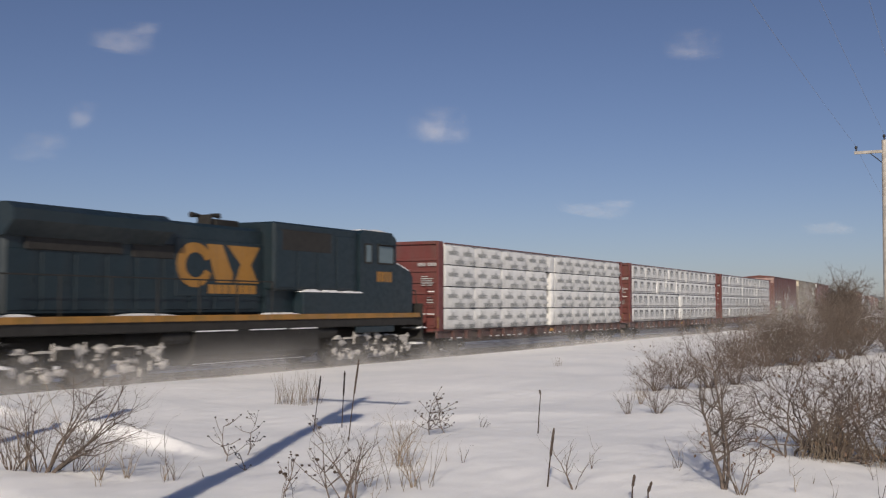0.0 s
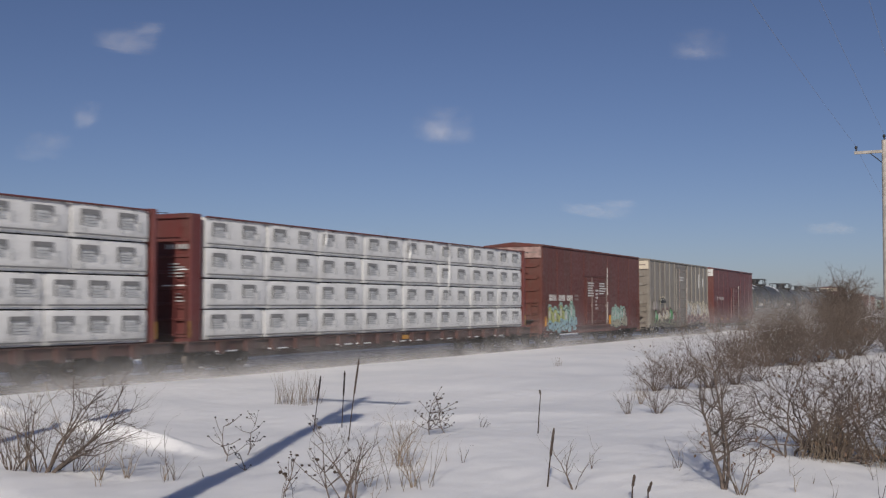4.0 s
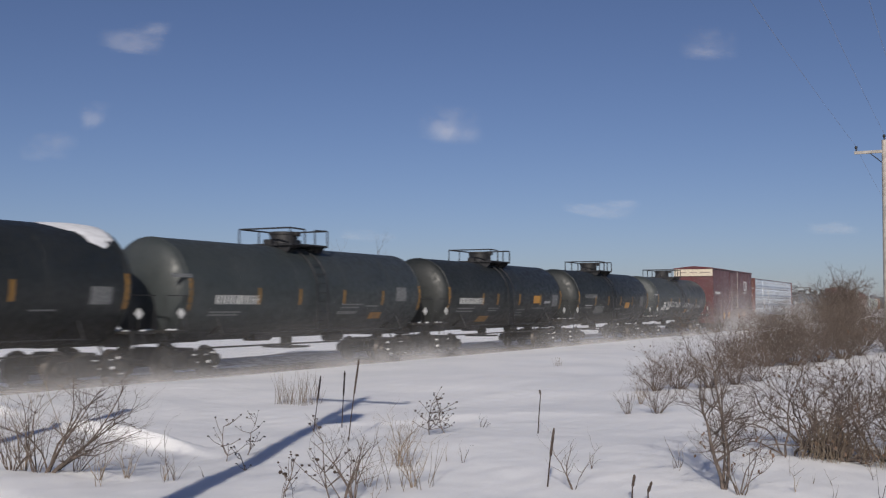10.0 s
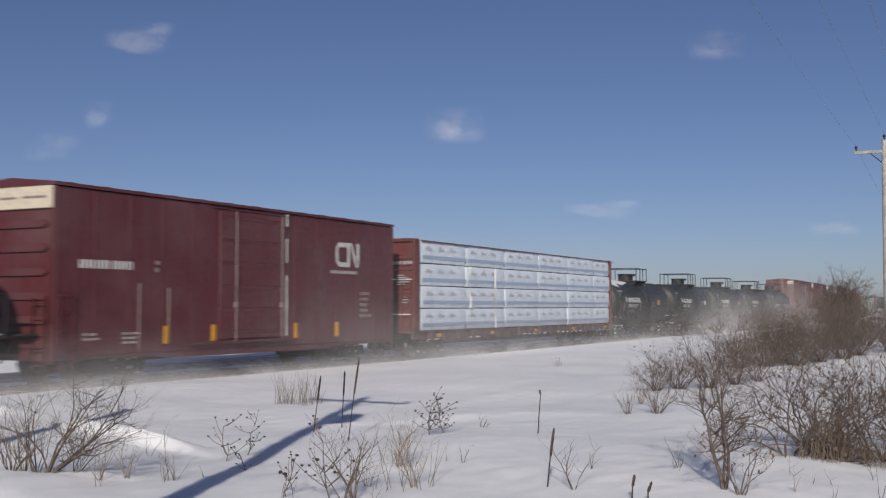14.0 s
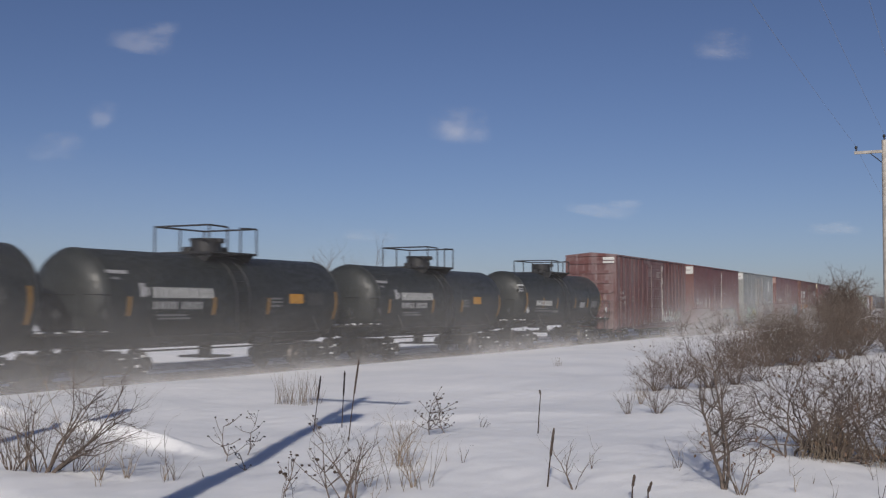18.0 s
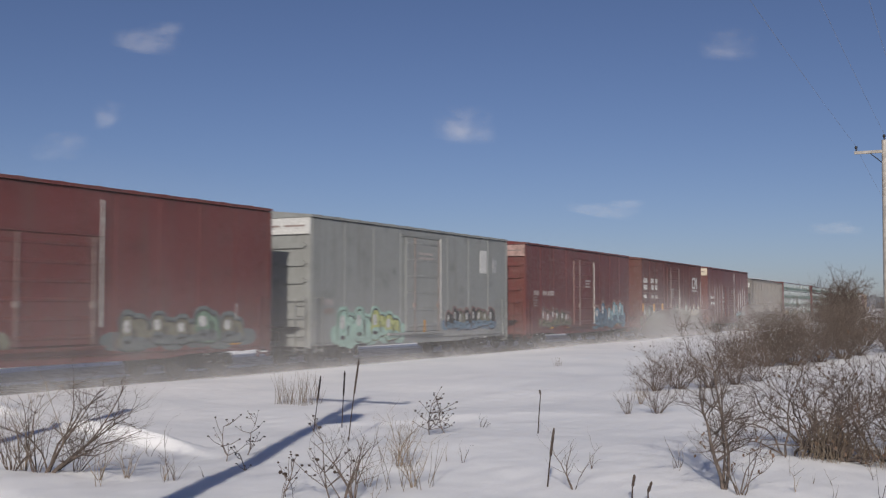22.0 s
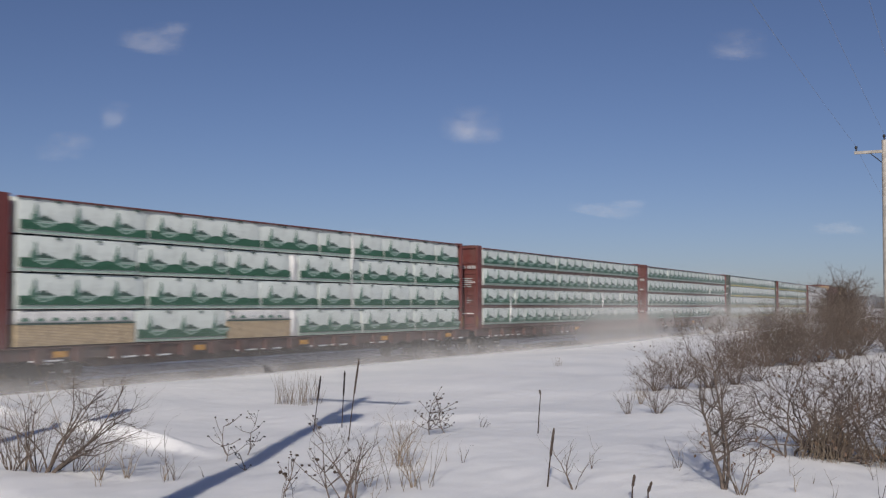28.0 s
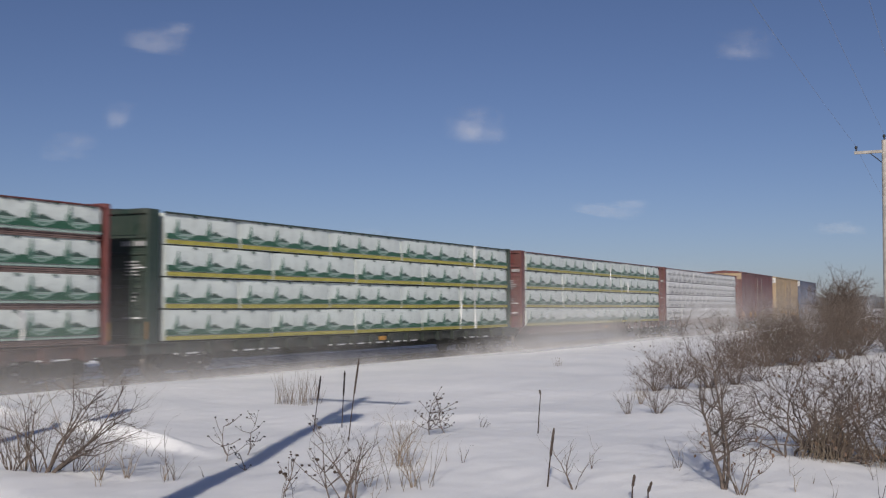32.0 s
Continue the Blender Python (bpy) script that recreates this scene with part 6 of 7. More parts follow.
shrub("bush", 10.9, 6.45, 0.75, 0.22, 7, 53, "branching tan dead stems standing in snow", "dead plant", 2, 0.006, "straw", (0, 0), 5)
shrub("bush", 9.75, 5.6, 0.6, 0.3, 6, 54, "branching tan dead stems standing in snow", "dead plant", 2, 0.006, "straw", (0, 0), 4)
grass_tuft(31.4, 12.9, 0.35, 0.3, 16, 24)
shrub("bush", 8.55, 9.9, 1.1, 0.3, 14, 111, "upright tan twigs standing through a bare bush", "bush", 1, 0.006, "straw", (0, 0), 4)
shrub("bush", 8.8, 9.35, 1.0, 0.5, 12, 112, "fine tangle of tan twigs in snow", "bush", 2, 0.005, "twig", (0.1, -0.25), 4)
shrub("bush", 8.95, 8.75, 0.55, 0.3, 8, 113, "sparse thin brown stems in snow", "bush", 1, 0.005, "straw", (0, 0), 3)
shrub("bush", 9.05, 8.15, 0.45, 0.2, 5, 114, "few thin upright brown stems", "bush", 1, 0.005, "bark", (0, 0), 2)
shrub("bush", 8.95, 5.8, 0.8, 0.25, 5, 115, "thin forking dark stems rising from snow", "bush", 2, 0.010, "bark", (0, 0), 5)
mullein(13.80, 9.68, 0.85, (0.1, -0.06), 31)
mullein(14.32, 9.51, 0.88, (0.05, -0.02), 32)
mullein(12.90, 8.46, 1.15, (0.12, -0.1), 33)
mullein(10.37, 4.38, 0.60, (0.02, -0.07), 34, 0.5)
mullein(10.06, 3.38, 0.26, (0.03, -0.02), 35)
mullein(10.0, 3.2, 0.22, (0.02, -0.03), 36)
mullein(14.46, 6.25, 0.62, (0.0, -0.03), 37, 0.1)
seed_weed(10.77, 8.87, 0.6, 9, 41)
seed_weed(11.30, 8.98, 0.55, 9, 42)
seed_weed(8.95, 6.07, 0.75, 11, 43, 0.5, 0.017)
seed_weed(8.8, 6.5, 0.5, 7, 44, 0.5, 0.017)
seed_weed(13.61, 7.55, 0.6, 18, 45, 0.7, 0.016)
seed_weed(13.75, 7.35, 0.5, 9, 55, 0.6, 0.014)
seed_weed(10.0, 8.0, 0.3, 4, 46)
shrub("bush", 9.0, 5.95, 0.85, 0.35, 4, 47, "thin forking dark stems rising from snow", "bush", 1, 0.011, "bark", (0, 0), 4)
shrub("bush", 10.38, 4.10, 0.66, 0.12, 3, 48, "slender upright twig with fine side shoots", "bush", 1, 0.008, "bark", (0, 0), 5)
shrub("bush", 11.54, 4.35, 0.26, 0.4, 3, 49, "small broken twig in snow", "bush", 1, 0.006, "bark", (0, 0), 2)
shrub("bush", 11.93, 3.46, 0.42, 0.2, 3, 50, "few thin bare stems in snow", "bush", 0, 0.006, "bark")
shrub("bush", 14.82, 7.32, 0.26, 0.7, 4, 51, "small bent dead stalk", "bush", 1, 0.008, "stalk", (0, 0), 2)
shrub("bush", 9.67, 6.10, 0.5, 0.35, 6, 52, "thin straw-coloured stems standing in snow", "bush", 1, 0.005, "straw", (0, 0), 3)
# single stems scattered over the snow
for i, (x, y, hh, m) in enumerate(((8.35, 8.59, 0.65, "straw"), (8.37, 8.55, 0.53, "straw"), (8.91, 8.17, 0.35, "bark"), (8.98, 8.19, 0.57, "bark"), (9.34, 8.01, 0.22, "stalk"), (9.04, 5.64, 0.28, "straw"), (11.74, 3.40, 0.37, "straw"),
                                   (11.87, 3.49, 0.19, "bark"), (11.37, 1.31, 0.40, "stalk"), (11.73, 1.81, 0.24, "bark"), (11.74, 2.0, 0.22, "bark"), (11.24, 5.79, 0.30, "bark"), (11.23, 6.0, 0.38, "straw"), (10.63, 10.0, 0.42, "bark"), (8.75, 6.5, 0.46, "bark"), (8.68, 6.31, 0.68, "stalk"), (11.24, 2.1, 0.3, "straw"), (12.37, 1.5, 0.35, "bark"), (11.9, 1.25, 0.28, "straw"), (12.1, 2.3, 0.3, "bark"), (11.1, 1.7, 0.22, "bark"))):
    shrub("dry_stem", x, y, hh, 0.25, 2 if i % 3 else 1, 300 + i, "thin dry stem poking out of snow", "dead plant", 1 if i % 2 else 0, 0.005, m, twigs=3, group="dry stems")
# the thicket beside the track
shrub("bush", 18.1, 6.13, 0.50, 0.5, 12, 61, BUSH, "bush", 1, 0.005, "twig", twigs=5)
shrub("bush", 18.34, 5.68, 0.75, 0.6, 22, 62, BUSH, "bush", 1, 0.006, "twig", twigs=6)
shrub("bush", 20.2, 6.6, 0.5, 0.5, 14, 68, "low straw-coloured bare bush in snow", "bush", 1, 0.005, "straw", twigs=5)
for i, (x, y, hh, n) in enumerate(((23.3, 7.25, 0.95, 30), (24.2, 7.0, 1.15, 34), (25.2, 6.55, 1.3, 36), (26.6, 6.3, 1.4, 34), (28.0, 6.1, 1.35, 30))):
    shrub("bush", x, y, hh, 0.95, n, 160 + i, BUSH, "bush", 2, 0.008, "twig", twigs=6, leaves=0.12, group="bushes of the thicket", bend=0.36)
shrub("bush", 11.03, 2.75, 1.75, 0.14, 3, 66, "tall spindly bare bush with forking grey stems", "bush", 3, 0.021, "bark", twigs=11, bend=0.22)
shrub("bush", 10.9, 2.55, 0.7, 0.35, 8, 67, "low bush with a few withered leaves", "bush", 2, 0.008, "bark", twigs=4, leaves=0.35)
for i, (x, y, hh, n) in enumerate(((13.75, 2.2, 1.55, 11), (13.6, 2.55, 1.25, 8), (14.05, 1.62, 1.45, 11), (13.55, 2.0, 0.6, 22), (14.6, 2.5, 1.5, 10), (15.4, 1.5, 1.5, 12), (13.9, 1.3, 1.0, 9))):
    shrub("bush", x, y, hh, 0.95, n, 70 + i, "dense tangled bare bush with brown twigs", "bush", 3, 0.016, "twig", twigs=7, leaves=0.04, group="bushes of the thicket", bend=0.5)
grass_tuft(13.45, 2.2, 0.6, 0.6, 90, 25, "dense tan dead stems at the foot of a bush")
grass_tuft(13.8, 1.75, 0.55, 0.7, 110, 26, "dense tan dead stems at the foot of a bush")
grass_tuft(13.5, 1.3, 0.5, 0.6, 70, 27, "dense tan dead stems at the foot of a bush")
for i, (x, y, hh, n) in enumerate(((33.0, 7.7, 1.25, 24), (35.0, 7.3, 2.0, 40), (36.6, 6.8, 2.35, 44), (39.0, 6.4, 2.4, 44), (41.5, 6.0, 2.4, 44), (44.0, 5.8, 2.3, 40), (48.0, 6.9, 2.2, 40), (52.0, 6.6, 2.4, 40), (38.5, 7.6, 1.9, 40), (46.0, 4.6, 2.2, 40), (50.0, 5.2, 2.2, 40))):
    shrub("bush", x, y, hh, 1.0, n + 8, 80 + i, "dense reddish-brown bare bush", "bush", 2, 0.012, "brush", twigs=8, leaves=0.1, group="bushes of the thicket", bend=0.4)
shrub("tree", 57.6, 8.35, 3.15, 0.38, 22, 95, "small bare tree standing above the brush", "tree", 3, 0.06, "brush", twigs=9)
shrub("tree", 75.4, 50.2, 6.9, 0.4, 6, 96, "bare tree in the field beyond the track", "tree", 2, 0.07, "brush", twigs=9)

# ---- far woods along the horizon ----
g = Geo()
r = random.Random(3)
for i in range(260):
    a = radians(-4 + 70 * i / 260)
    d = 900 + 60 * math.sin(i * 0.7)
    x, y = d * math.cos(a), d * math.sin(a)
    w, hh = 6.0, 9 + 4 * noise.noise(Vector((i * 0.22, 0, 0))) + r.uniform(-1, 1)
    g.tube([(x, y, -2), (x, y, hh * 0.5), (x, y, hh)], [w, w * 0.8, w * 0.35], 6)
solo("far_woods", g, MAT["far"], "hazy grey line of distant bare woods", "woods", kind="stuff")


# ---- clouds ----
def cloud_material(name, density):
    m, t, p = nodes_of(name)
    t.nodes.remove(p)
    co = t.nodes.new("ShaderNodeTexCoord")
    sep = t.nodes.new("ShaderNodeSeparateXYZ")
    t.links.new(co.outputs["Generated"], sep.inputs[0])
    fall = None
    for k in (0, 2):
        f = math_node(t, "MULTIPLY", span(t, sep.outputs[k], 0.0, 0.4), span(t, sep.outputs[k], 1.0, 0.6))
        fall = f if fall is None else math_node(t, "MULTIPLY", fall, f)
    info = t.nodes.new("ShaderNodeObjectInfo")
    far = t.nodes.new("ShaderNodeCombineXYZ")
    t.links.new(math_node(t, "MULTIPLY", info.outputs["Random"], 50.0), far.inputs[0])
    n = span(t, grain(t, 0.014, (1, 1, 1.3), detail=6, offset=far.outputs[0], rough=0.6), 0.30, 0.72)
    a = math_node(t, "MULTIPLY", math_node(t, "MULTIPLY", fall, n), density, clamp=True)
    clear = t.nodes.new("ShaderNodeBsdfTransparent")
    white = node(t, "BsdfDiffuse", Color=(0.76, 0.72, 0.66, 1))
    out = t.nodes.new("ShaderNodeMixShader")
    t.links.new(a, out.inputs[0])
    t.links.new(clear.outputs[0], out.inputs[1])
    t.links.new(white.outputs[0], out.inputs[2])
    t.links.new(out.outputs[0], t.nodes["Material Output"].inputs[0])
    return m


MAT["cloud"] = cloud_material("cloud_vapour", 0.105)
MAT["thin_cloud"] = cloud_material("thin_cloud_vapour", 0.08)
RIGHT = Vector((math.sin(HEADING), -math.cos(HEADING), 0))
AHEAD = Vector((math.cos(HEADING), math.sin(HEADING), 0))
CLOUDS = []


def cloud(side, up, wide, tall, thin=False, drift=1.0, far=2400.0):
    """A small cumulus shred; side and up are slopes from the eye at the start, drift its sideways speed."""
    r = random.Random(round(wide))
    c = thing("cloud", "small ragged cream-white cloud in a blue sky" if not thin else "thin faint wisp of white cloud", "cloud", "clouds in the sky")
    for b in range(5 if not thin else 3):
        g = Geo()
        n, k = 12, 8
        w, h = wide * r.uniform(0.4, 0.75), tall * r.uniform(0.5, 0.85)
        cx, cz = r.uniform(-0.5, 0.5) * (wide - w), r.uniform(-0.5, 0.5) * (tall - h)
        tilt = r.uniform(-0.25, 0.25)
        for j in range(k + 1):
            for i in range(n + 1):
                x, z = w * (i / n - 0.5), h * (j / k - 0.5)
                g.v.append((cx + x, 6 * b + 25 * noise.noise(Vector((x * 0.01, z * 0.02, wide))), cz + z + tilt * x))
        m = n + 1
        g.f = [(j * m + i, j * m + i + 1, (j + 1) * m + i + 1, (j + 1) * m + i) for j in range(k) for i in range(n)]
        part("billow", g, MAT["thin_cloud" if thin else "cloud"], c, smooth=180)
    CLOUDS.append((c, side, up, drift, far))


def slope(x, y):
    return (x - 784) / 1927, (542 - y) / 1927


for x, y, w, hh, thin, drift in ((782, 218, 140, 84, False, 1.0), (1062, 368, 170, 34, False, 0.35), (215, 58, 170, 64, False, 0.9), (160, 200, 120, 60, True, 1.0),
                                 (1240, 75, 140, 80, True, 1.4), (1465, 405, 110, 24, False, 0.3), (60, 260, 150, 60, True, 0.8), (640, 415, 130, 26, True, 0.3)):
    a, b = slope(x, y)
    cloud(a, b, w * 2400 / 1927, hh * 2400 / 1927, thin, drift)


# ---- the train, front to back ----
def frame_mark(x, z, s=1.0):
    """A painted mark of two plain outlined shapes side by side."""
    t, w, h, c = 0.14 * s, 0.66 * s, 0.75 * s, 0.24 * s

    def bow(cx, cz, rad, a0, a1):
        return [(cx + rad * math.cos(radians(a0 + (a1 - a0) * i / 5)), cz + rad * math.sin(radians(a0 + (a1 - a0) * i / 5))) for i in range(6)]
    outer = [(x + w, z + h)] + bow(x + c, z + h - c, c, 90, 180) + bow(x + c, z + c, c, 180, 270) + [(x + w, z)]
    inner = [(x + w, z + t)] + bow(x + c, z + c, c - t, 270, 180) + bow(x + c, z + h - c, c - t, 180, 90) + [(x + w, z + h - t)]
    bar = [(x + 0.66 * s, z), (x + 0.8 * s, z), (x + 0.8 * s, z + h), (x + 0.66 * s, z + h)]
    slant = [(x + 0.8 * s, z + h), (x + 0.9 * s, z + h), (x + 1.3 * s, z), (x + 1.14 * s, z)]
    post = [(x + 1.2 * s, z + 0.28 * s), (x + 1.34 * s, z + 0.06 * s), (x + 1.34 * s, z + h), (x + 1.2 * s, z + h)]
    return [outer + inner, bar, slant, post]


EVEN = ((1, 1, 1, 1, 1, 1),)
TRAIN = []
TRAIN.append((locomotive(), 26.2))


def add_flat(lo, hi, **spec):
    TRAIN.append((centrebeam(spec), (lo + hi) / 2))


def add_box(lo, hi, **spec):
    spec["length"] = hi - lo
    TRAIN.append((boxcar(spec), (lo + hi) / 2))


def add_tank(centre, **spec):
    TRAIN.append((tankcar(spec), centre))


RED_FLAT = "red centre-beam flat car loaded with white-wrapped lumber"
add_flat(37.97, 60.24, paint="oxide", seed=1, style="white_bars", bundles=((2.8, 2.83, 2.85, 2.6, -1.05, 2.5, 2.6, 2.65, 2.6),), void=0.5, label=RED_FLAT)
add_flat(62.50, 84.77, paint="oxide", seed=2, style="white_block", bundles=((3.6, 3.6, 3.85, -0.6, 3.6, 3.6, 3.4), (3.4, 3.8, 3.85, -0.6, 3.8, 3.4, 3.4), (2.6, 2.5, 2.5, 2.6, 2.6, 2.5, 2.5, 2.4), (2.6, 2.4, 2.6, 2.6, 2.5, 2.6, 2.5, 2.4)), void=0.16, void_layers=2, flaps=((-6.15, 2, 4), (-3.8, 2, 4), (-1.2, 2, 4), (1.5, 2, 4)), label=RED_FLAT)
add_flat(86.92, 109.15, paint="oxide", seed=3, style="white_block", bundles=((2.5, 2.6, 2.5, 2.6, 2.5, 2.6, 2.5, 2.4), (2.6, 2.5, 2.6, 2.5, 2.6, 2.5, 2.5, 2.4)), flaps=((-5.2, 3, 4), (0.4, 3, 4), (3.6, 1, 4)), label=RED_FLAT)
add_box(111.35, 127.01, paint="brown", plate="pinkish", seed=4, glow="mint", door=3.4, panels=8, white_edge=True, edge_top=3.9, door_top=3.35, label="brown-red box car with colourful graffiti along its side",
        reflectors=(-7.51, 2.15), writing=(("bars", -6.95, 2.08, (0.24, 0.22, 0.3), 0.29, "white"), ("bars", -5.65, 2.08, (0.22, 0.22, 0.22), 0.29, "white"), ("bars", -4.5, 2.08, (0.21, 0.21, 0.21), 0.29, "white"), ("marks", -3.4, 2.3, 2, 0.1, "dim", 0.4), ("marks", -1.5, 3.0, 6, 0.07, "white", 1.0), ("marks", 0.3, 3.0, 5, 0.07, "white", 0.9), ("marks", -0.3, 2.6, 6, 0.1, "white", 0.25)),
        graffiti=((-7.1, -3.4, 0.5, 1.95, ("lime", "mint", "lime", "sky"), 5), (2.6, 5.1, 0.6, 1.8, ("olive_pale", "mint", "olive_pale"), 5)))
add_box(129.21, 144.80, paint="grey", plate="cream", seed=5, door=2.65, panels=13, ribs=True, glow="cream", white_edge=True, edge_top=3.75, label="weathered grey box car with graffiti",
        reflectors=(), patches=((5.0, 5.6, 3.15, 4.12, "white"), (6.2, 6.65, 3.23, 3.85, "white"), (-6.88, -6.1, 1.55, 2.1, "dim_white")), writing=(("marks", -0.7, 3.72, 2, 0.09, "white", 1.3),),
        graffiti=((-6.9, -1.6, 0.5, 1.65, ("olive", "cream", "pink", "green", "olive"), 6), (1.5, 7.7, 0.55, 2.2, ("cream", "pale", "pink"), 7), (-5.4, -4.4, 2.0, 2.42, ("black",), 2)))
add_box(146.93, 162.66, paint="oxide", plate="white", seed=6, door=2.8, panels=9, white_edge=True, edge_top=3.45, door_top=3.3, label="red box car with white end plate and lettering", flat_reflectors=True, reflectors=(-5.4, -3.1, 2.6, 5.0),
        uprights=((-1.42, 0.85, 2.5, "dim"), (-0.1, 1.05, 2.6, "dim_white")), writing=(("bars", -6.84, 2.32, (0.22, 0.22), 0.23, "dim_white"), ("bars", -5.9, 2.32, (0.22, 0.22), 0.23, "dim_white"), ("bars", -5.2, 2.32, (0.22, 0.22), 0.23, "dim_white"), ("bars", -4.6, 2.32, (0.35,), 0.23, "dim_white"), ("marks", -6.85, 2.2, 4, 0.08, "dim", 0.45), ("marks", -5.25, 2.2, 2, 0.08, "dim", 0.3), ("marks", 6.4, 2.0, 6, 0.1, "dim", 0.4)))
add_tank(172.65, shift=0.65, rim=7.6, radius=1.54, zc=2.34, seed=11, platform=1.8, stripes=(-6.95, -3.2, -0.8, 0.85, 4.65, 8.2), snow=((-7.5, -4.0), (-3.6, -2.7), (-0.6, 2.3), (6.4, 8.6)), label="black tank car with snow lying on its crown",
         lines=((-5.78, 1.86, (0.2, 0.2, 0.2, 0.2), 0.22, "white"), (-4.7, 1.86, (0.17, 0.17, 0.17, 0.17), 0.22, "white"), (-5.88, 1.62, (0.5, 0.6, 0.5), 0.045, "dim"), (-5.88, 1.53, (0.4, 0.5, 0.6), 0.045, "dim"), (-1.94, 1.6, (0.9,), 0.04, "dim"), (-1.94, 1.52, (0.9,), 0.04, "dim"), (-1.94, 1.44, (0.8,), 0.04, "dim"), (1.8, 1.55, (0.75,), 0.05, "dim"), (1.75, 1.45, (0.6,), 0.05, "dim"), (3.2, 1.66, (0.7,), 0.04, "dim"), (5.2, 1.7, (0.8,), 0.04, "dim")),
         panels=((3.38, 4.1, 1.86, 2.13, "white"), (-3.42, -3.2, 1.86, 2.08, "dim"), (7.0, 7.7, 1.86, 2.3, "dim")))
add_tank(189.11, shift=0.17, rim=6.47, seed=12, paint="tank_grey", stripes=(-6.28, -3.2, -1.1, 1.44, 3.95, 6.63), label="dark grey tank car with yellow reflector strips",
         lines=((-5.2, 1.87, (0.2, 0.2, 0.2, 0.2), 0.26, "white"), (-4.1, 1.87, (0.17, 0.17, 0.14, 0.14), 0.26, "white"), (-5.37, 1.62, (0.5, 0.9), 0.05, "dim"), (-5.37, 1.54, (0.4, 0.9), 0.05, "dim"), (1.35, 1.85, (1.3,), 0.05, "dim"), (1.35, 1.75, (1.1,), 0.05, "dim"), (1.2, 1.55, (1.2,), 0.1, "dim"), (2.9, 1.8, (0.8,), 0.05, "dim"), (-7.0, 2.6, (0.8,), 0.1, "dim")), panels=((3.35, 4.1, 1.38, 1.6, "gold"), (4.9, 5.6, 2.0, 2.5, "dim")))
add_tank(204.17, shift=0.22, rim=6.07, seed=13, stripes=(-5.85, -2.7, -1.2, 1.2, 3.7, 6.3), label="black tank car with yellow warning panel",
         lines=((-4.9, 1.9, (0.2, 0.2, 0.2, 0.12), 0.25, "white"), (-3.85, 1.9, (0.17, 0.17, 0.17, 0.17, 0.12), 0.25, "white"), (-5.0, 1.7, (1.6,), 0.05, "dim"), (-5.0, 1.58, (0.3, 1.2), 0.05, "dim"), (1.1, 1.62, (0.9,), 0.06, "dim"), (1.05, 1.5, (0.7,), 0.06, "dim"), (1.05, 1.38, (0.9,), 0.06, "dim"), (2.8, 1.7, (1.6,), 0.05, "dim"), (4.2, 1.95, (0.7,), 0.1, "dim_white"), (-2.0, 1.7, (1.0,), 0.05, "dim"), (-2.0, 1.6, (0.9,), 0.05, "dim")), panels=((2.85, 3.6, 1.95, 2.3, "yellow"), (-2.6, -1.6, 1.15, 1.4, "gold"), (5.2, 5.9, 1.8, 2.35, "dim")))
add_tank(219.14, shift=0.57, rim=6.17, seed=14, stripes=(-5.6, -3.0, -0.8, 1.4, 3.6, 6.75), label="black tank car with scrawled white marks",
         lines=((-4.65, 2.24, (0.16, 0.2, 0.16, 0.2, 0.2, 0.1, 0.2, 0.2), 0.2, "dim"), (-4.6, 1.82, (1.1,), 0.06, "dim_white"), (-4.6, 1.7, (1.1,), 0.06, "dim"), (-2.9, 1.42, (0.1, 0.16, 0.1, 0.2, 0.12, 0.16, 0.1), 0.4, "dim"), (0.6, 1.6, (0.5, 0.4), 0.12, "dim")), panels=((2.3, 3.1, 1.7, 2.03, "yellow"), (5.2, 5.8, 1.8, 2.4, "dim")))
add_tank(234.28, shift=0.27, rim=6.47, seed=15, paint="tank_grey", stripes=(-6.2, -3.12, -0.97, 1.6, 3.8, 6.74), platform=2.3, stains=((2.9, 3.3, 2.75, 0.3), (3.9, 3.25, 2.8, 0.22), (5.1, 3.2, 2.7, 0.2), (5.8, 3.2, 2.6, 0.22), (-0.4, 3.4, 1.6, 0.12), (0.15, 3.4, 1.9, 0.1)), label="dark grey tank car with sprayed pale words",
         words=(("INKING", -4.35, -2.5, 1.74, 0.38, "white"), ("STOLEN", -2.2, -0.55, 1.76, 0.32, "white"), ("AINT", 0.5, 1.6, 1.72, 0.32, "white"), ("TAGGING", 1.75, 3.3, 1.7, 0.26, "dim_white")),
         lines=((-4.85, 1.78, (0.12, 0.12, 0.06), 0.3, "white"), (0.1, 1.7, (0.25,), 0.3, "dim_white"), (3.6, 1.68, (0.2, 0.16, 0.2, 0.18, 0.2, 0.2), 0.28, "dim"), (-5.2, 1.58, (0.2, 0.2, 0.2, 0.2), 0.16, "white"), (-4.0, 1.58, (0.16, 0.16, 0.16, 0.16), 0.16, "white"), (-5.3, 1.45, (0.5, 0.6), 0.06, "dim"), (-5.3, 1.34, (0.5, 0.6, 0.5), 0.06, "dim"), (1.9, 1.5, (0.6,), 0.05, "dim_white"), (1.9, 1.42, (0.7,), 0.05, "dim_white"), (-7.0, 2.5, (0.6,), 0.1, "dim_white")),
         panels=((0.95, 1.7, 1.36, 1.62, "gold"), (5.2, 5.9, 1.8, 2.3, "dim")))
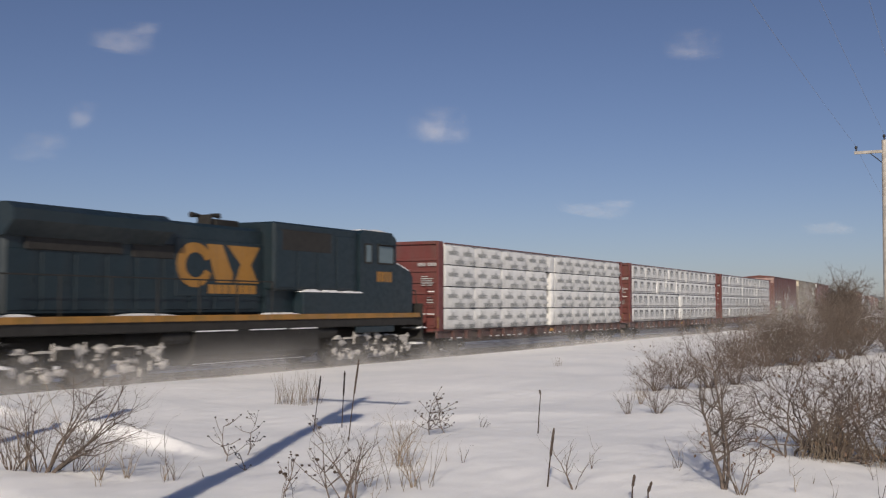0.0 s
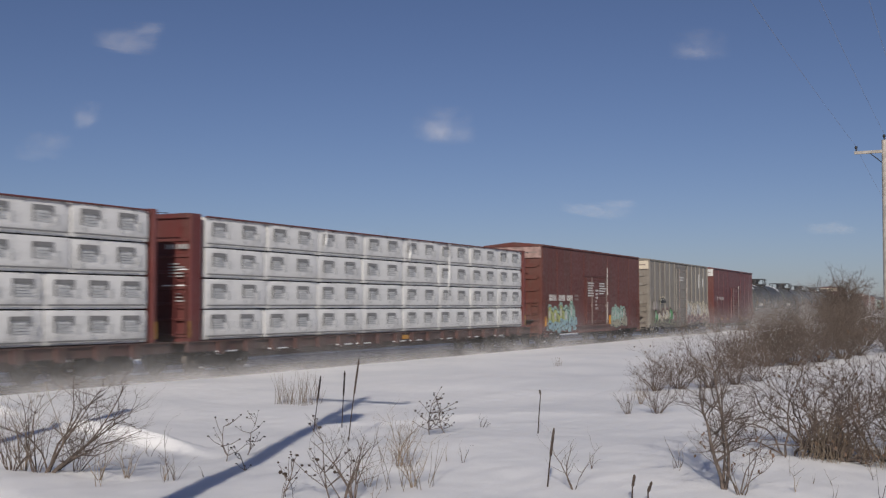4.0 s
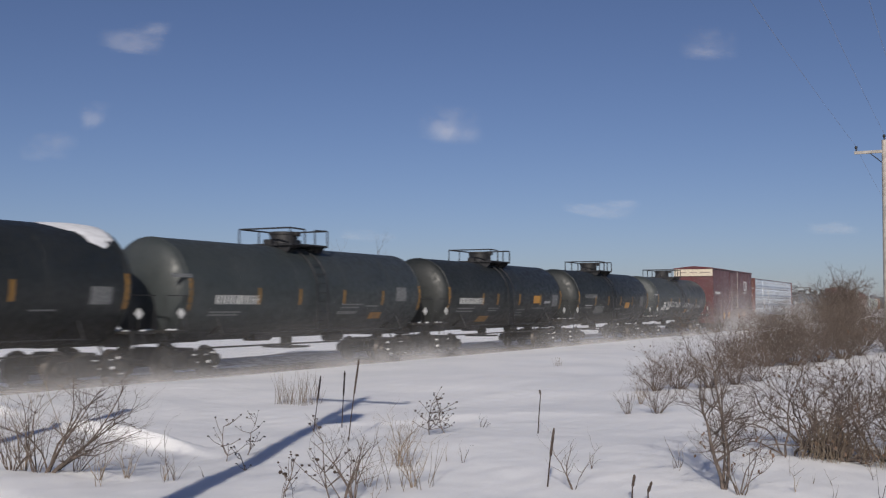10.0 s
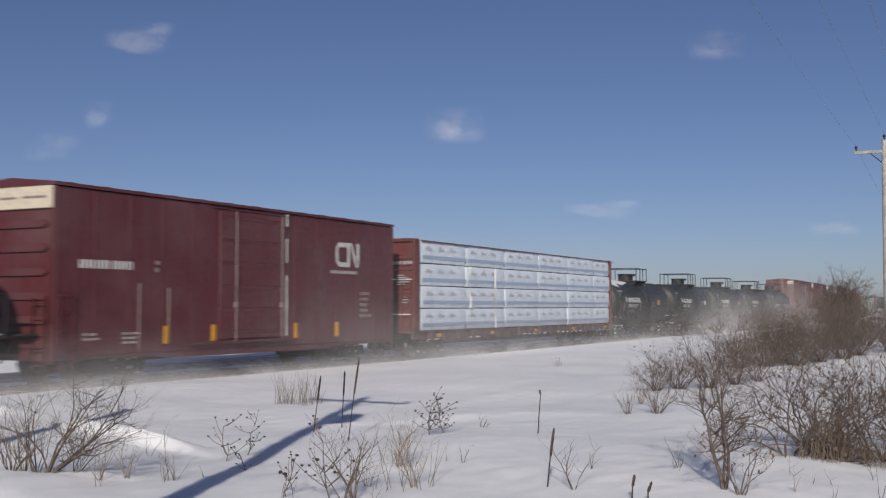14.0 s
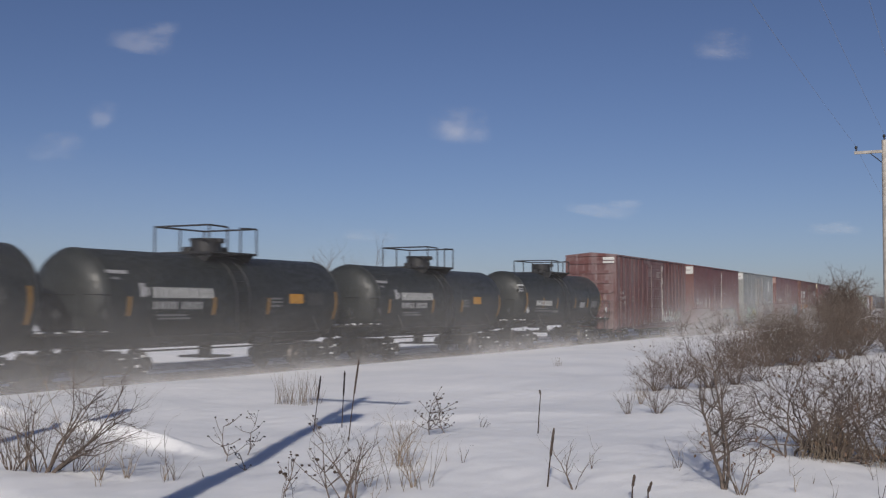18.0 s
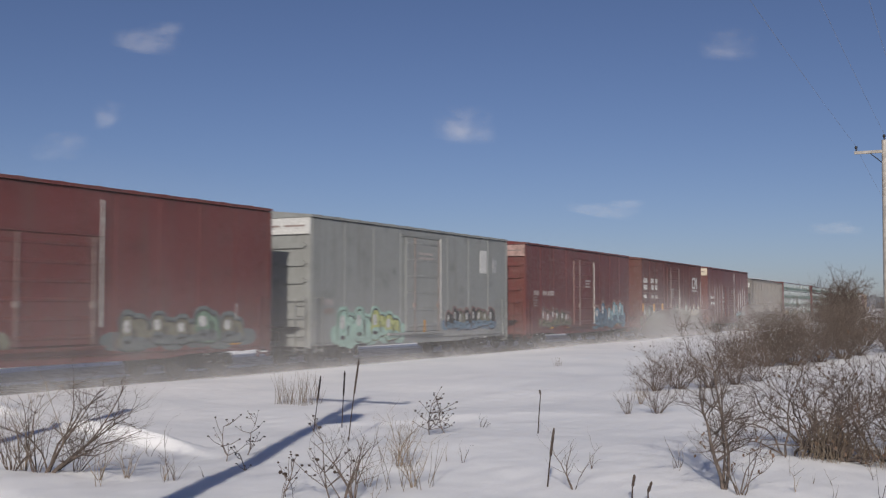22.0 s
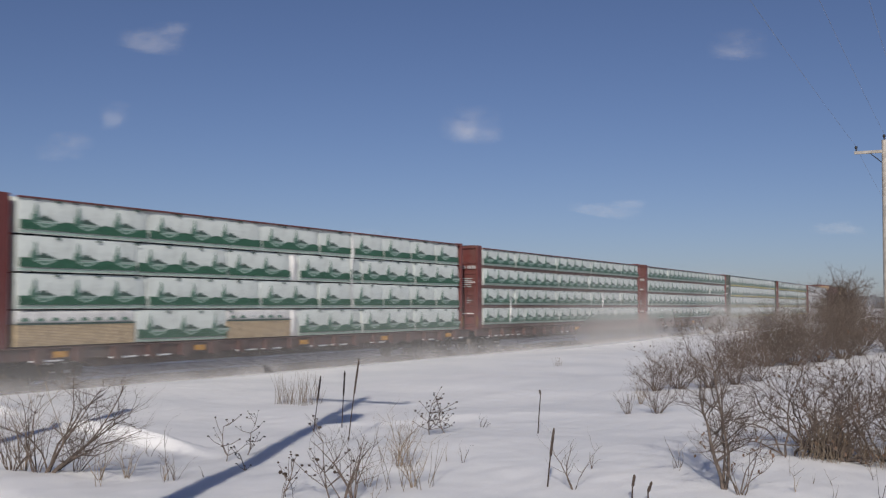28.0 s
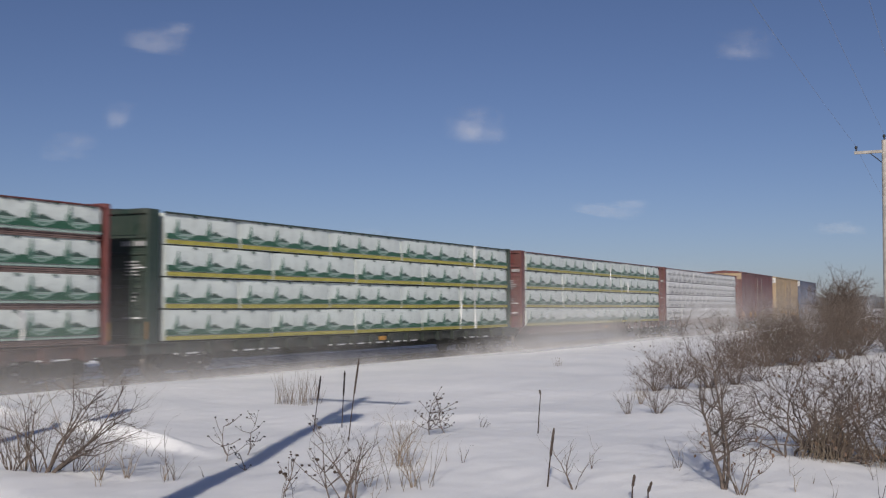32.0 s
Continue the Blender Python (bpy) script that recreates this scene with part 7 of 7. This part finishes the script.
add_box(243.09, 258.71, paint="maroon", plate="cream", seed=16, door=3.15, door_x=-0.3, panels=13, white_edge=True, edge_top=4.6, door_top=4.55, label="maroon box car with a white painted logo", reflectors=(-4.08, -2.15, 1.77, 4.1),
        logos=(frame_mark(4.1, 3.13, 1.08),), uprights=((-0.2, 2.2, 3.35, "dim_white"), (-5.0, 0.7, 2.4, "dim"), (-3.9, 0.95, 2.3, "dim")), writing=(("bars", 3.8, 2.9, (0.5, 0.15, 0.6, 0.3), 0.1, "dim_white"), ("bars", -7.05, 2.74, (0.2, 0.2, 0.2, 0.2), 0.21, "white"), ("bars", -5.95, 2.74, (0.19, 0.19, 0.19), 0.21, "white"), ("marks", -4.45, 2.9, 2, 0.1, "dim", 0.2), ("marks", 5.6, 2.2, 5, 0.1, "dim", 0.6), ("marks", -6.9, 1.1, 2, 0.06, "dim_white", 0.4), ("marks", -5.6, 1.1, 3, 0.06, "dim_white", 0.5)))
add_flat(260.93, 283.38, paint="oxide", seed=17, style="blue", bundles=((3, 3, 3, 3, 3, 2),), caps=0.6, flaps=((-4.5, 0, 3), (-7.0, 1, 3)), label="red centre-beam flat car with pale blue-striped lumber bundles")
for i, s in enumerate((290.77, 303.60, 316.32, 329.45)):
    add_tank(s, rim=5.2, seed=20 + i, radius=1.34, zc=1.99, placard="dim_dark", stripes=(-4.55, -1.2, 1.33, 5.0), rail=0.84, platform=2.2, snow=((-5.4, -0.9), (1.4, 2.0)) if i == 0 else (), label="black tank car with a white logo and small lettering",
             lines=((-3.65, 2.04, (0.32, 0.32, 0.32, 0.32, 0.32, 0.32), 0.28, "white"), (-3.65, 1.74, (0.17, 0.17, 0.17, 0.17), 0.2, "dim_white"), (-2.55, 1.74, (0.15, 0.15, 0.15, 0.15), 0.2, "dim_white"), (-3.5, 1.55, (1.2,), 0.05, "dim"), (-3.4, 1.46, (1.3,), 0.05, "dim"), (-5.2, 2.65, (0.4, 0.3), 0.09, "dim_white"), (1.45, 2.02, (0.3, 0.2), 0.06, "dim"), (1.45, 1.92, (0.55,), 0.05, "dim"), (1.45, 1.8, (0.2, 0.3), 0.06, "dim"), (-5.1, 2.5, (0.3,), 0.06, "dim")),
             panels=((-4.15, -3.98, 2.06, 2.42, "dim_white"), (-3.93, -3.82, 2.1, 2.32, "dim_white"), (2.4, 3.12, 1.9, 2.2, "yellow" if i != 1 else "white"), (3.4, 4.3, 1.85, 2.25, "dim_dark")))
add_tank(342.84, shift=0.15, rim=5.2, seed=25, radius=1.33, zc=2.14, stripes=(-5.05, -3.0, -1.15, 1.4, 3.25, 5.36), rail=0.66, platform=2.4, label="black tank car with yellow strips and pale lettering",
         lines=((-3.9, 1.84, (0.22, 0.22, 0.22, 0.2), 0.24, "white"), (-2.85, 1.84, (0.17, 0.17, 0.17, 0.17), 0.24, "white"), (-3.9, 1.68, (1.6,), 0.05, "dim"), (-3.9, 1.56, (0.3, 1.9), 0.05, "dim"), (-5.9, 2.75, (0.35, 0.35), 0.08, "white"), (-5.9, 2.6, (0.5,), 0.06, "dim_white"), (-5.9, 2.5, (0.5,), 0.06, "dim_white"), (-1.6, 1.5, (0.8,), 0.12, "dim")), panels=((2.1, 2.8, 1.74, 2.02, "dim_white"), (3.9, 4.7, 1.75, 2.1, "dim")))
add_box(350.23, 365.81, paint="worn_red", end_sign=True, seed=30, door=3.3, panels=18, ribs=True, white_edge=True, edge_top=4.35, label="faded red ribbed box car streaked with pale wear", reflectors=(), uprights=((-0.22, 2.2, 4.4, "dim"),),
        writing=(("marks", -7.0, 2.5, 3, 0.16, "dim_white", 0.4), ("marks", -6.3, 2.25, 2, 0.16, "dim_white", 0.35), ("marks", -7.0, 1.9, 5, 0.1, "dim", 0.4), ("marks", -6.3, 1.8, 5, 0.1, "dim", 0.4), ("marks", -4.75, 2.3, 2, 0.12, "dim", 0.3), ("marks", 0.3, 3.9, 3, 0.07, "dim_white", 0.7)),
        graffiti=((1.8, 6.2, 0.75, 1.65, ("olive", "pink", "pale"), 7),))
add_box(368.22, 384.04, paint="oxide", plate="white", seed=31, door=3.3, door_x=-0.65, panels=10, white_edge=True, edge_top=4.4, door_top=3.5, label="red box car with faint graffiti along its base", flat_reflectors=True, reflectors=(-7.3, -3.2, 1.9, 6.0),
        uprights=((-6.4, 0.78, 1.63, "dim_white"), (-5.17, 0.8, 1.9, "dim_white"), (-4.1, 1.1, 2.45, "dim_white"), (-2.92, 0.75, 2.45, "dim_white"), (-0.47, 1.0, 3.3, "dim_white"), (6.3, 0.8, 1.9, "white"), (3.6, 0.9, 1.4, "white"), (4.9, 0.9, 1.3, "white")), glow="smoke", graffiti=((1.7, 6.6, 0.62, 1.7, ("smoke", "olive", "moss", "smoke"), 5), (-5.1, -2.2, 0.75, 1.6, ("olive", "pink", "olive"), 4)),
        writing=(("marks", -7.2, 2.2, 2, 0.13, "dim_white", 0.7), ("marks", -6.15, 1.95, 1, 0.18, "dim_white", 0.6), ("marks", -7.1, 1.5, 4, 0.06, "dim", 0.6), ("marks", -4.6, 2.0, 3, 0.08, "dim", 0.4)))
add_box(386.22, 401.44, paint="green_grey", plate="white", seed=32, door=2.7, door_x=-0.2, panels=8, glow="mint", white_edge=True, edge_top=4.4, label="pale green-grey box car with green graffiti", reflectors=(-0.2,),
        patches=((4.85, 5.5, 3.2, 4.16, "white"), (6.1, 6.5, 3.24, 3.8, "worn_grey")), uprights=((0.0, 1.2, 3.3, "dim_white"),), writing=(("bars", -7.03, 1.85, (0.28, 0.28), 0.2, "dim_white"), ("bars", -6.95, 1.57, (0.25, 0.25), 0.18, "dim"), ("marks", -0.6, 3.75, 2, 0.09, "dim_white", 1.2)),
        graffiti=((-6.1, -2.0, 0.45, 1.85, ("mint", "lime", "green", "mint"), 4), (1.7, 6.2, 0.8, 1.75, ("olive", "black", "blue"), 8)))
add_box(403.59, 419.22, paint="oxide", plate="pinkish", seed=33, door=3.0, panels=9, white_edge=True, edge_top=4.1, door_top=4.2, label="red box car with blue-grey graffiti", flat_reflectors=True, reflectors=(-4.9, -2.7, 5.2),
        uprights=((-1.5, 0.86, 4.15, "dim"), (-0.2, 1.2, 3.3, "dim_white"), (4.1, 0.85, 1.25, "white"), (4.8, 0.85, 1.35, "white"), (5.4, 0.85, 1.3, "white"), (6.3, 0.85, 1.5, "white")), graffiti=((1.8, 6.6, 0.6, 2.1, ("blue", "sky", "blue"), 5), (-6.0, -2.2, 0.75, 1.7, ("olive", "pink", "olive"), 6)),
        writing=(("bars", -6.85, 2.33, (0.25, 0.25), 0.22, "dim_white"), ("bars", -5.75, 2.33, (0.22, 0.22), 0.22, "dim_white"), ("bars", -5.1, 2.33, (0.22, 0.22), 0.22, "dim_white"), ("bars", -4.55, 2.33, (0.2,), 0.22, "dim_white"), ("marks", -6.9, 2.2, 4, 0.07, "dim", 0.45), ("marks", 0.1, 3.1, 3, 0.08, "dim_white", 0.7)))
add_box(421.83, 436.99, paint="brown", seed=34, reflector_z=1.5, door=3.0, door_x=-0.3, panels=9, white_edge=True, edge_top=2.9, label="dark brown-red box car with a white logo and graffiti", reflectors=(-7.5, -5.1, -3.1),
        logos=(frame_mark(4.9, 3.03, 1.08),), uprights=((-0.3, 1.3, 2.0, "white"), (1.25, 0.75, 3.0, "white"), (7.45, 1.2, 3.6, "dim_white"), (-5.9, 0.55, 1.05, "white"), (-4.9, 0.55, 1.05, "white"), (-4.0, 0.6, 1.1, "white"), (-3.1, 0.6, 1.1, "white"), (3.2, 0.6, 1.15, "white"), (4.2, 0.6, 1.15, "white"), (5.1, 0.6, 1.15, "white"), (6.1, 0.6, 1.2, "white"), (6.6, 0.65, 1.25, "white")), writing=(("bars", 4.9, 2.84, (0.7, 0.6), 0.12, "dim_white"), ("bars", -7.18, 3.25, (0.19, 0.19, 0.19), 0.3, "white"), ("bars", -5.6, 3.25, (0.19, 0.19, 0.07), 0.3, "white"), ("bars", -4.6, 3.25, (0.18, 0.18), 0.3, "white"),
                 ("bars", -7.18, 2.83, (0.19, 0.19, 0.19), 0.3, "white"), ("bars", -5.6, 2.83, (0.07, 0.19, 0.19), 0.3, "white"), ("bars", -4.6, 2.83, (0.18, 0.16), 0.3, "white"), ("bars", -7.18, 2.3, (0.17, 0.17, 0.17), 0.22, "white"), ("bars", -5.5, 2.3, (0.16, 0.16, 0.16), 0.22, "dim_white"), ("bars", -4.6, 2.3, (0.15, 0.15, 0.15), 0.22, "dim_white"), ("bars", -7.1, 2.63, (1.2,), 0.03, "dim"), ("bars", -5.5, 2.63, (1.6,), 0.03, "dim"), ("marks", -1.15, 2.9, 5, 0.07, "dim_white", 0.7)),
        graffiti=((-7.4, -2.3, 0.5, 1.95, ("olive", "olive", "olive_pale", "olive"), 5), (1.6, 7.2, 0.7, 1.95, ("cream", "olive_pale", "olive"), 5), (-1.4, 0.9, 0.9, 1.9, ("olive", "black"), 3)))
add_box(439.15, 454.77, paint="oxide", plate="cream", seed=35, door=3.3, panels=10, white_edge=True, edge_top=4.4, door_top=3.35, label="red box car with cream end plate and white lines", flat_reflectors=True, reflectors=(-7.6, 4.9),
        uprights=((-7.14, 2.3, 3.7, "dim"), (-5.4, 0.7, 3.5, "dim_white"), (-4.5, 0.85, 3.2, "dim_white"), (-3.62, 0.8, 3.5, "dim_white"), (-2.7, 0.8, 3.5, "dim_white"), (2.65, 0.75, 1.66, "white"), (3.6, 0.73, 2.9, "white"), (4.5, 0.7, 3.1, "white"), (5.37, 0.7, 3.35, "white"), (6.32, 0.77, 3.2, "white")),
        writing=(("bars", -6.9, 2.38, (0.26, 0.26), 0.22, "white"), ("bars", -5.95, 2.38, (0.22,), 0.22, "white"), ("bars", -6.8, 1.93, (0.2, 0.2), 0.2, "white"), ("bars", -6.0, 1.93, (0.2, 0.2), 0.2, "white"), ("marks", 0.4, 3.1, 3, 0.07, "dim", 1.1), ("marks", -2.5, 2.7, 8, 0.16, "dim_white", 0.35)), graffiti=((2.6, 6.3, 0.75, 1.4, ("sky", "pale", "olive"), 6),))
TRAIN.append((hopper({"length": 17.0}), 465.25))
GREEN_FLAT = "red centre-beam flat car loaded with green and white wrapped lumber"
add_flat(475.65, 497.86, paint="oxide", seed=40, style="green", bundles=((3.8, 3.65, 3.1, -0.4, 3.75, 3.7, 3.7), (4.2, 4.8, 3.1, 2.0, 2.0, 2.0, 2.0, 2.0)), bare=(0, 2), flaps=((2.9, 1, 4),), label="red centre-beam flat car with green and white bundles, two torn open")
add_flat(500.15, 522.29, paint="oxide", seed=41, style="green", bundles=((3, 3, 3, 3, 3), (2, 3, 3, 3, 2)), flaps=((-8.4, 0, 2), (4.3, 0, 2)), low_slats=True, label=GREEN_FLAT)
add_flat(524.44, 546.58, paint="oxide", seed=42, style="green", bundles=((2, 3, 3, 3, 3), (3, 3, 2, 3, 3)), flaps=((5.4, 2, 4), (8.6, 0, 1)), low_slats=True, label=GREEN_FLAT)
add_flat(548.76, 571.07, paint="green_car", seed=43, style="green_yellow", bundles=((3, 3, 3, 3, 2), (2, 3, 3, 3, 3)), flaps=((6.3, 0, 3), (7.6, 0, 4)), label="dark green centre-beam flat car with green, yellow and white lumber bundles", bulkhead="dark green ribbed end bulkhead")
add_flat(573.10, 595.32, paint="oxide", seed=44, style="green_yellow", bundles=((3, 3, 3, 3, 2),), flaps=((1.0, 2, 4), (4.2, 2, 4)), label="red centre-beam flat car with green, yellow and white lumber bundles")
add_flat(597.20, 619.21, paint="oxide", seed=45, style="white_bars", bundles=EVEN, label=RED_FLAT)
add_box(621.40, 637.20, paint="oxide", plate="tan_car", seed=46, panels=10, label="red box car far back in the train")
add_box(639.4, 655.0, paint="tan_car", plate="white", seed=47, panels=10, label="tan box car far back in the train")
add_box(657.2, 672.8, paint="blue_car", plate="white", seed=48, panels=10, label="slate blue box car at the far end of the train")


# ---- blown snow along the train ----
DUST = []


def puff(ln, tall, seed, material):
    """A billow of blown snow: one bowed, lumpy sheet of airborne grains."""
    g = Geo()
    n, k = 20, 8
    for j in range(k + 1):
        for i in range(n + 1):
            u = (j / k) ** 1.6
            x, z = ln * (i / n - 0.5), tall * u
            g.v.append((x, 0.16 * noise.noise(Vector((x * 0.3 + seed * 3.3, z * 0.6, seed))) - 0.12 * z - 0.3 * (1 - j / k) ** 2, z))
    w = n + 1
    g.f = [(j * w + i, j * w + i + 1, (j + 1) * w + i + 1, (j + 1) * w + i) for j in range(k) for i in range(n)]
    me = g.mesh("snow_billow", material, 180)
    return me


# each kind: name, label, material, heights, length, first place, spacing, number, distance from the track, share of the train's speed
BLOWN = (
    ("snow_billow", "bright wake of blown snow beside the locomotive", "wake", (1.15, 1.4), 18, 10, 12.5, 4, -2.3, 0.52),
    ("snow_billow", "low billow of blown snow beside the train", "light_dust", (0.95, 1.2), 16, 50, 11.5, 2, -2.1, 0.52),
    ("snow_mist", "low mist of blown snow beside the track", "mist", (2.0, 2.6), 24, 62, 17.5, 5, -2.4, 0.52),
    ("snow_mist", "low mist of blown snow beside the track", "thick_mist", (4.8, 5.6), 24, 150, 17.5, 6, -2.4, 0.52),
    ("snow_billow", "low billow of blown snow beside the train", "light_dust", (0.9, 1.1), 16, 258, 11.5, 24, -2.1, 0.52),
    ("snow_drift", "snow streaming low over the ground", "drift", (0.55, 0.75), 26, 58, 20.0, 17, -1.95, 0.52),
    ("snow_haze", "low rolling bank of drifting snow beside the track", "middle", (2.6, 3.4), 28, 96, 20.0, 4, -2.8, 0.26),
    ("snow_haze", "thin veil of drifting snow in the air", "haze", (4.6, 5.4), 34, 102, 24.0, 9, -3.5, 0.1),
)
r = random.Random(77)
for name, label, material, heights, ln, first, gap, count, aside, share in BLOWN:
    meshes = [puff(ln * (1 + 0.1 * k), tall, len(DUST) + k, MAT[material]) for k, tall in enumerate(heights)]
    for i in range(count):
        ob = tagged(new(name, meshes[i % 2]), label, "blown snow", "billows along the train", "stuff")
        DUST.append((ob, first + i * gap + r.uniform(-1, 1), aside - r.uniform(0, 0.3), share))


# ---- everything that moves ----
# the film camera's own slow changes: seconds, stops, kelvin
LIGHT_METER = ((0.0, 0.12, 450), (1.0, 0.0, 450), (2.0, -0.1, 350), (3.0, -0.1, 150), (6.0, 0.02, -50), (13.0, 0.03, -100), (17.0, -0.07, -150), (20.0, -0.03, -100), (23.0, 0.0, -50), (32.0, 0.0, -100))


def motions():
    walk(cam, [(0.0, look(eye, aim)), (32.0, look(eye, aim))], [(t, EXPOSURE + e, KELVIN + k, TINT) for t, e, k in LIGHT_METER])
    for car, start in TRAIN:
        walk(car, [(t, track_pose(start - run(t))) for t in range(33)])
    for ob, start, aside, share in DUST:
        walk(ob, [(t, track_pose(start - share * run(t)) @ pose(0, aside, RAIL)) for t in range(0, 33, 4)])
    for c, side, up, drift, far in CLOUDS:
        rows = []
        for t in (0, 16, 32):
            s = side + 0.00107 * drift * t
            place = eye + AHEAD * far + RIGHT * (s * far) + Vector((0, 0, up * far))
            rows.append((t, Matrix.Translation(place) @ pose(0, 0, 0, 0, 0, math.degrees(HEADING) - 90)))
        walk(c, rows)


motions()
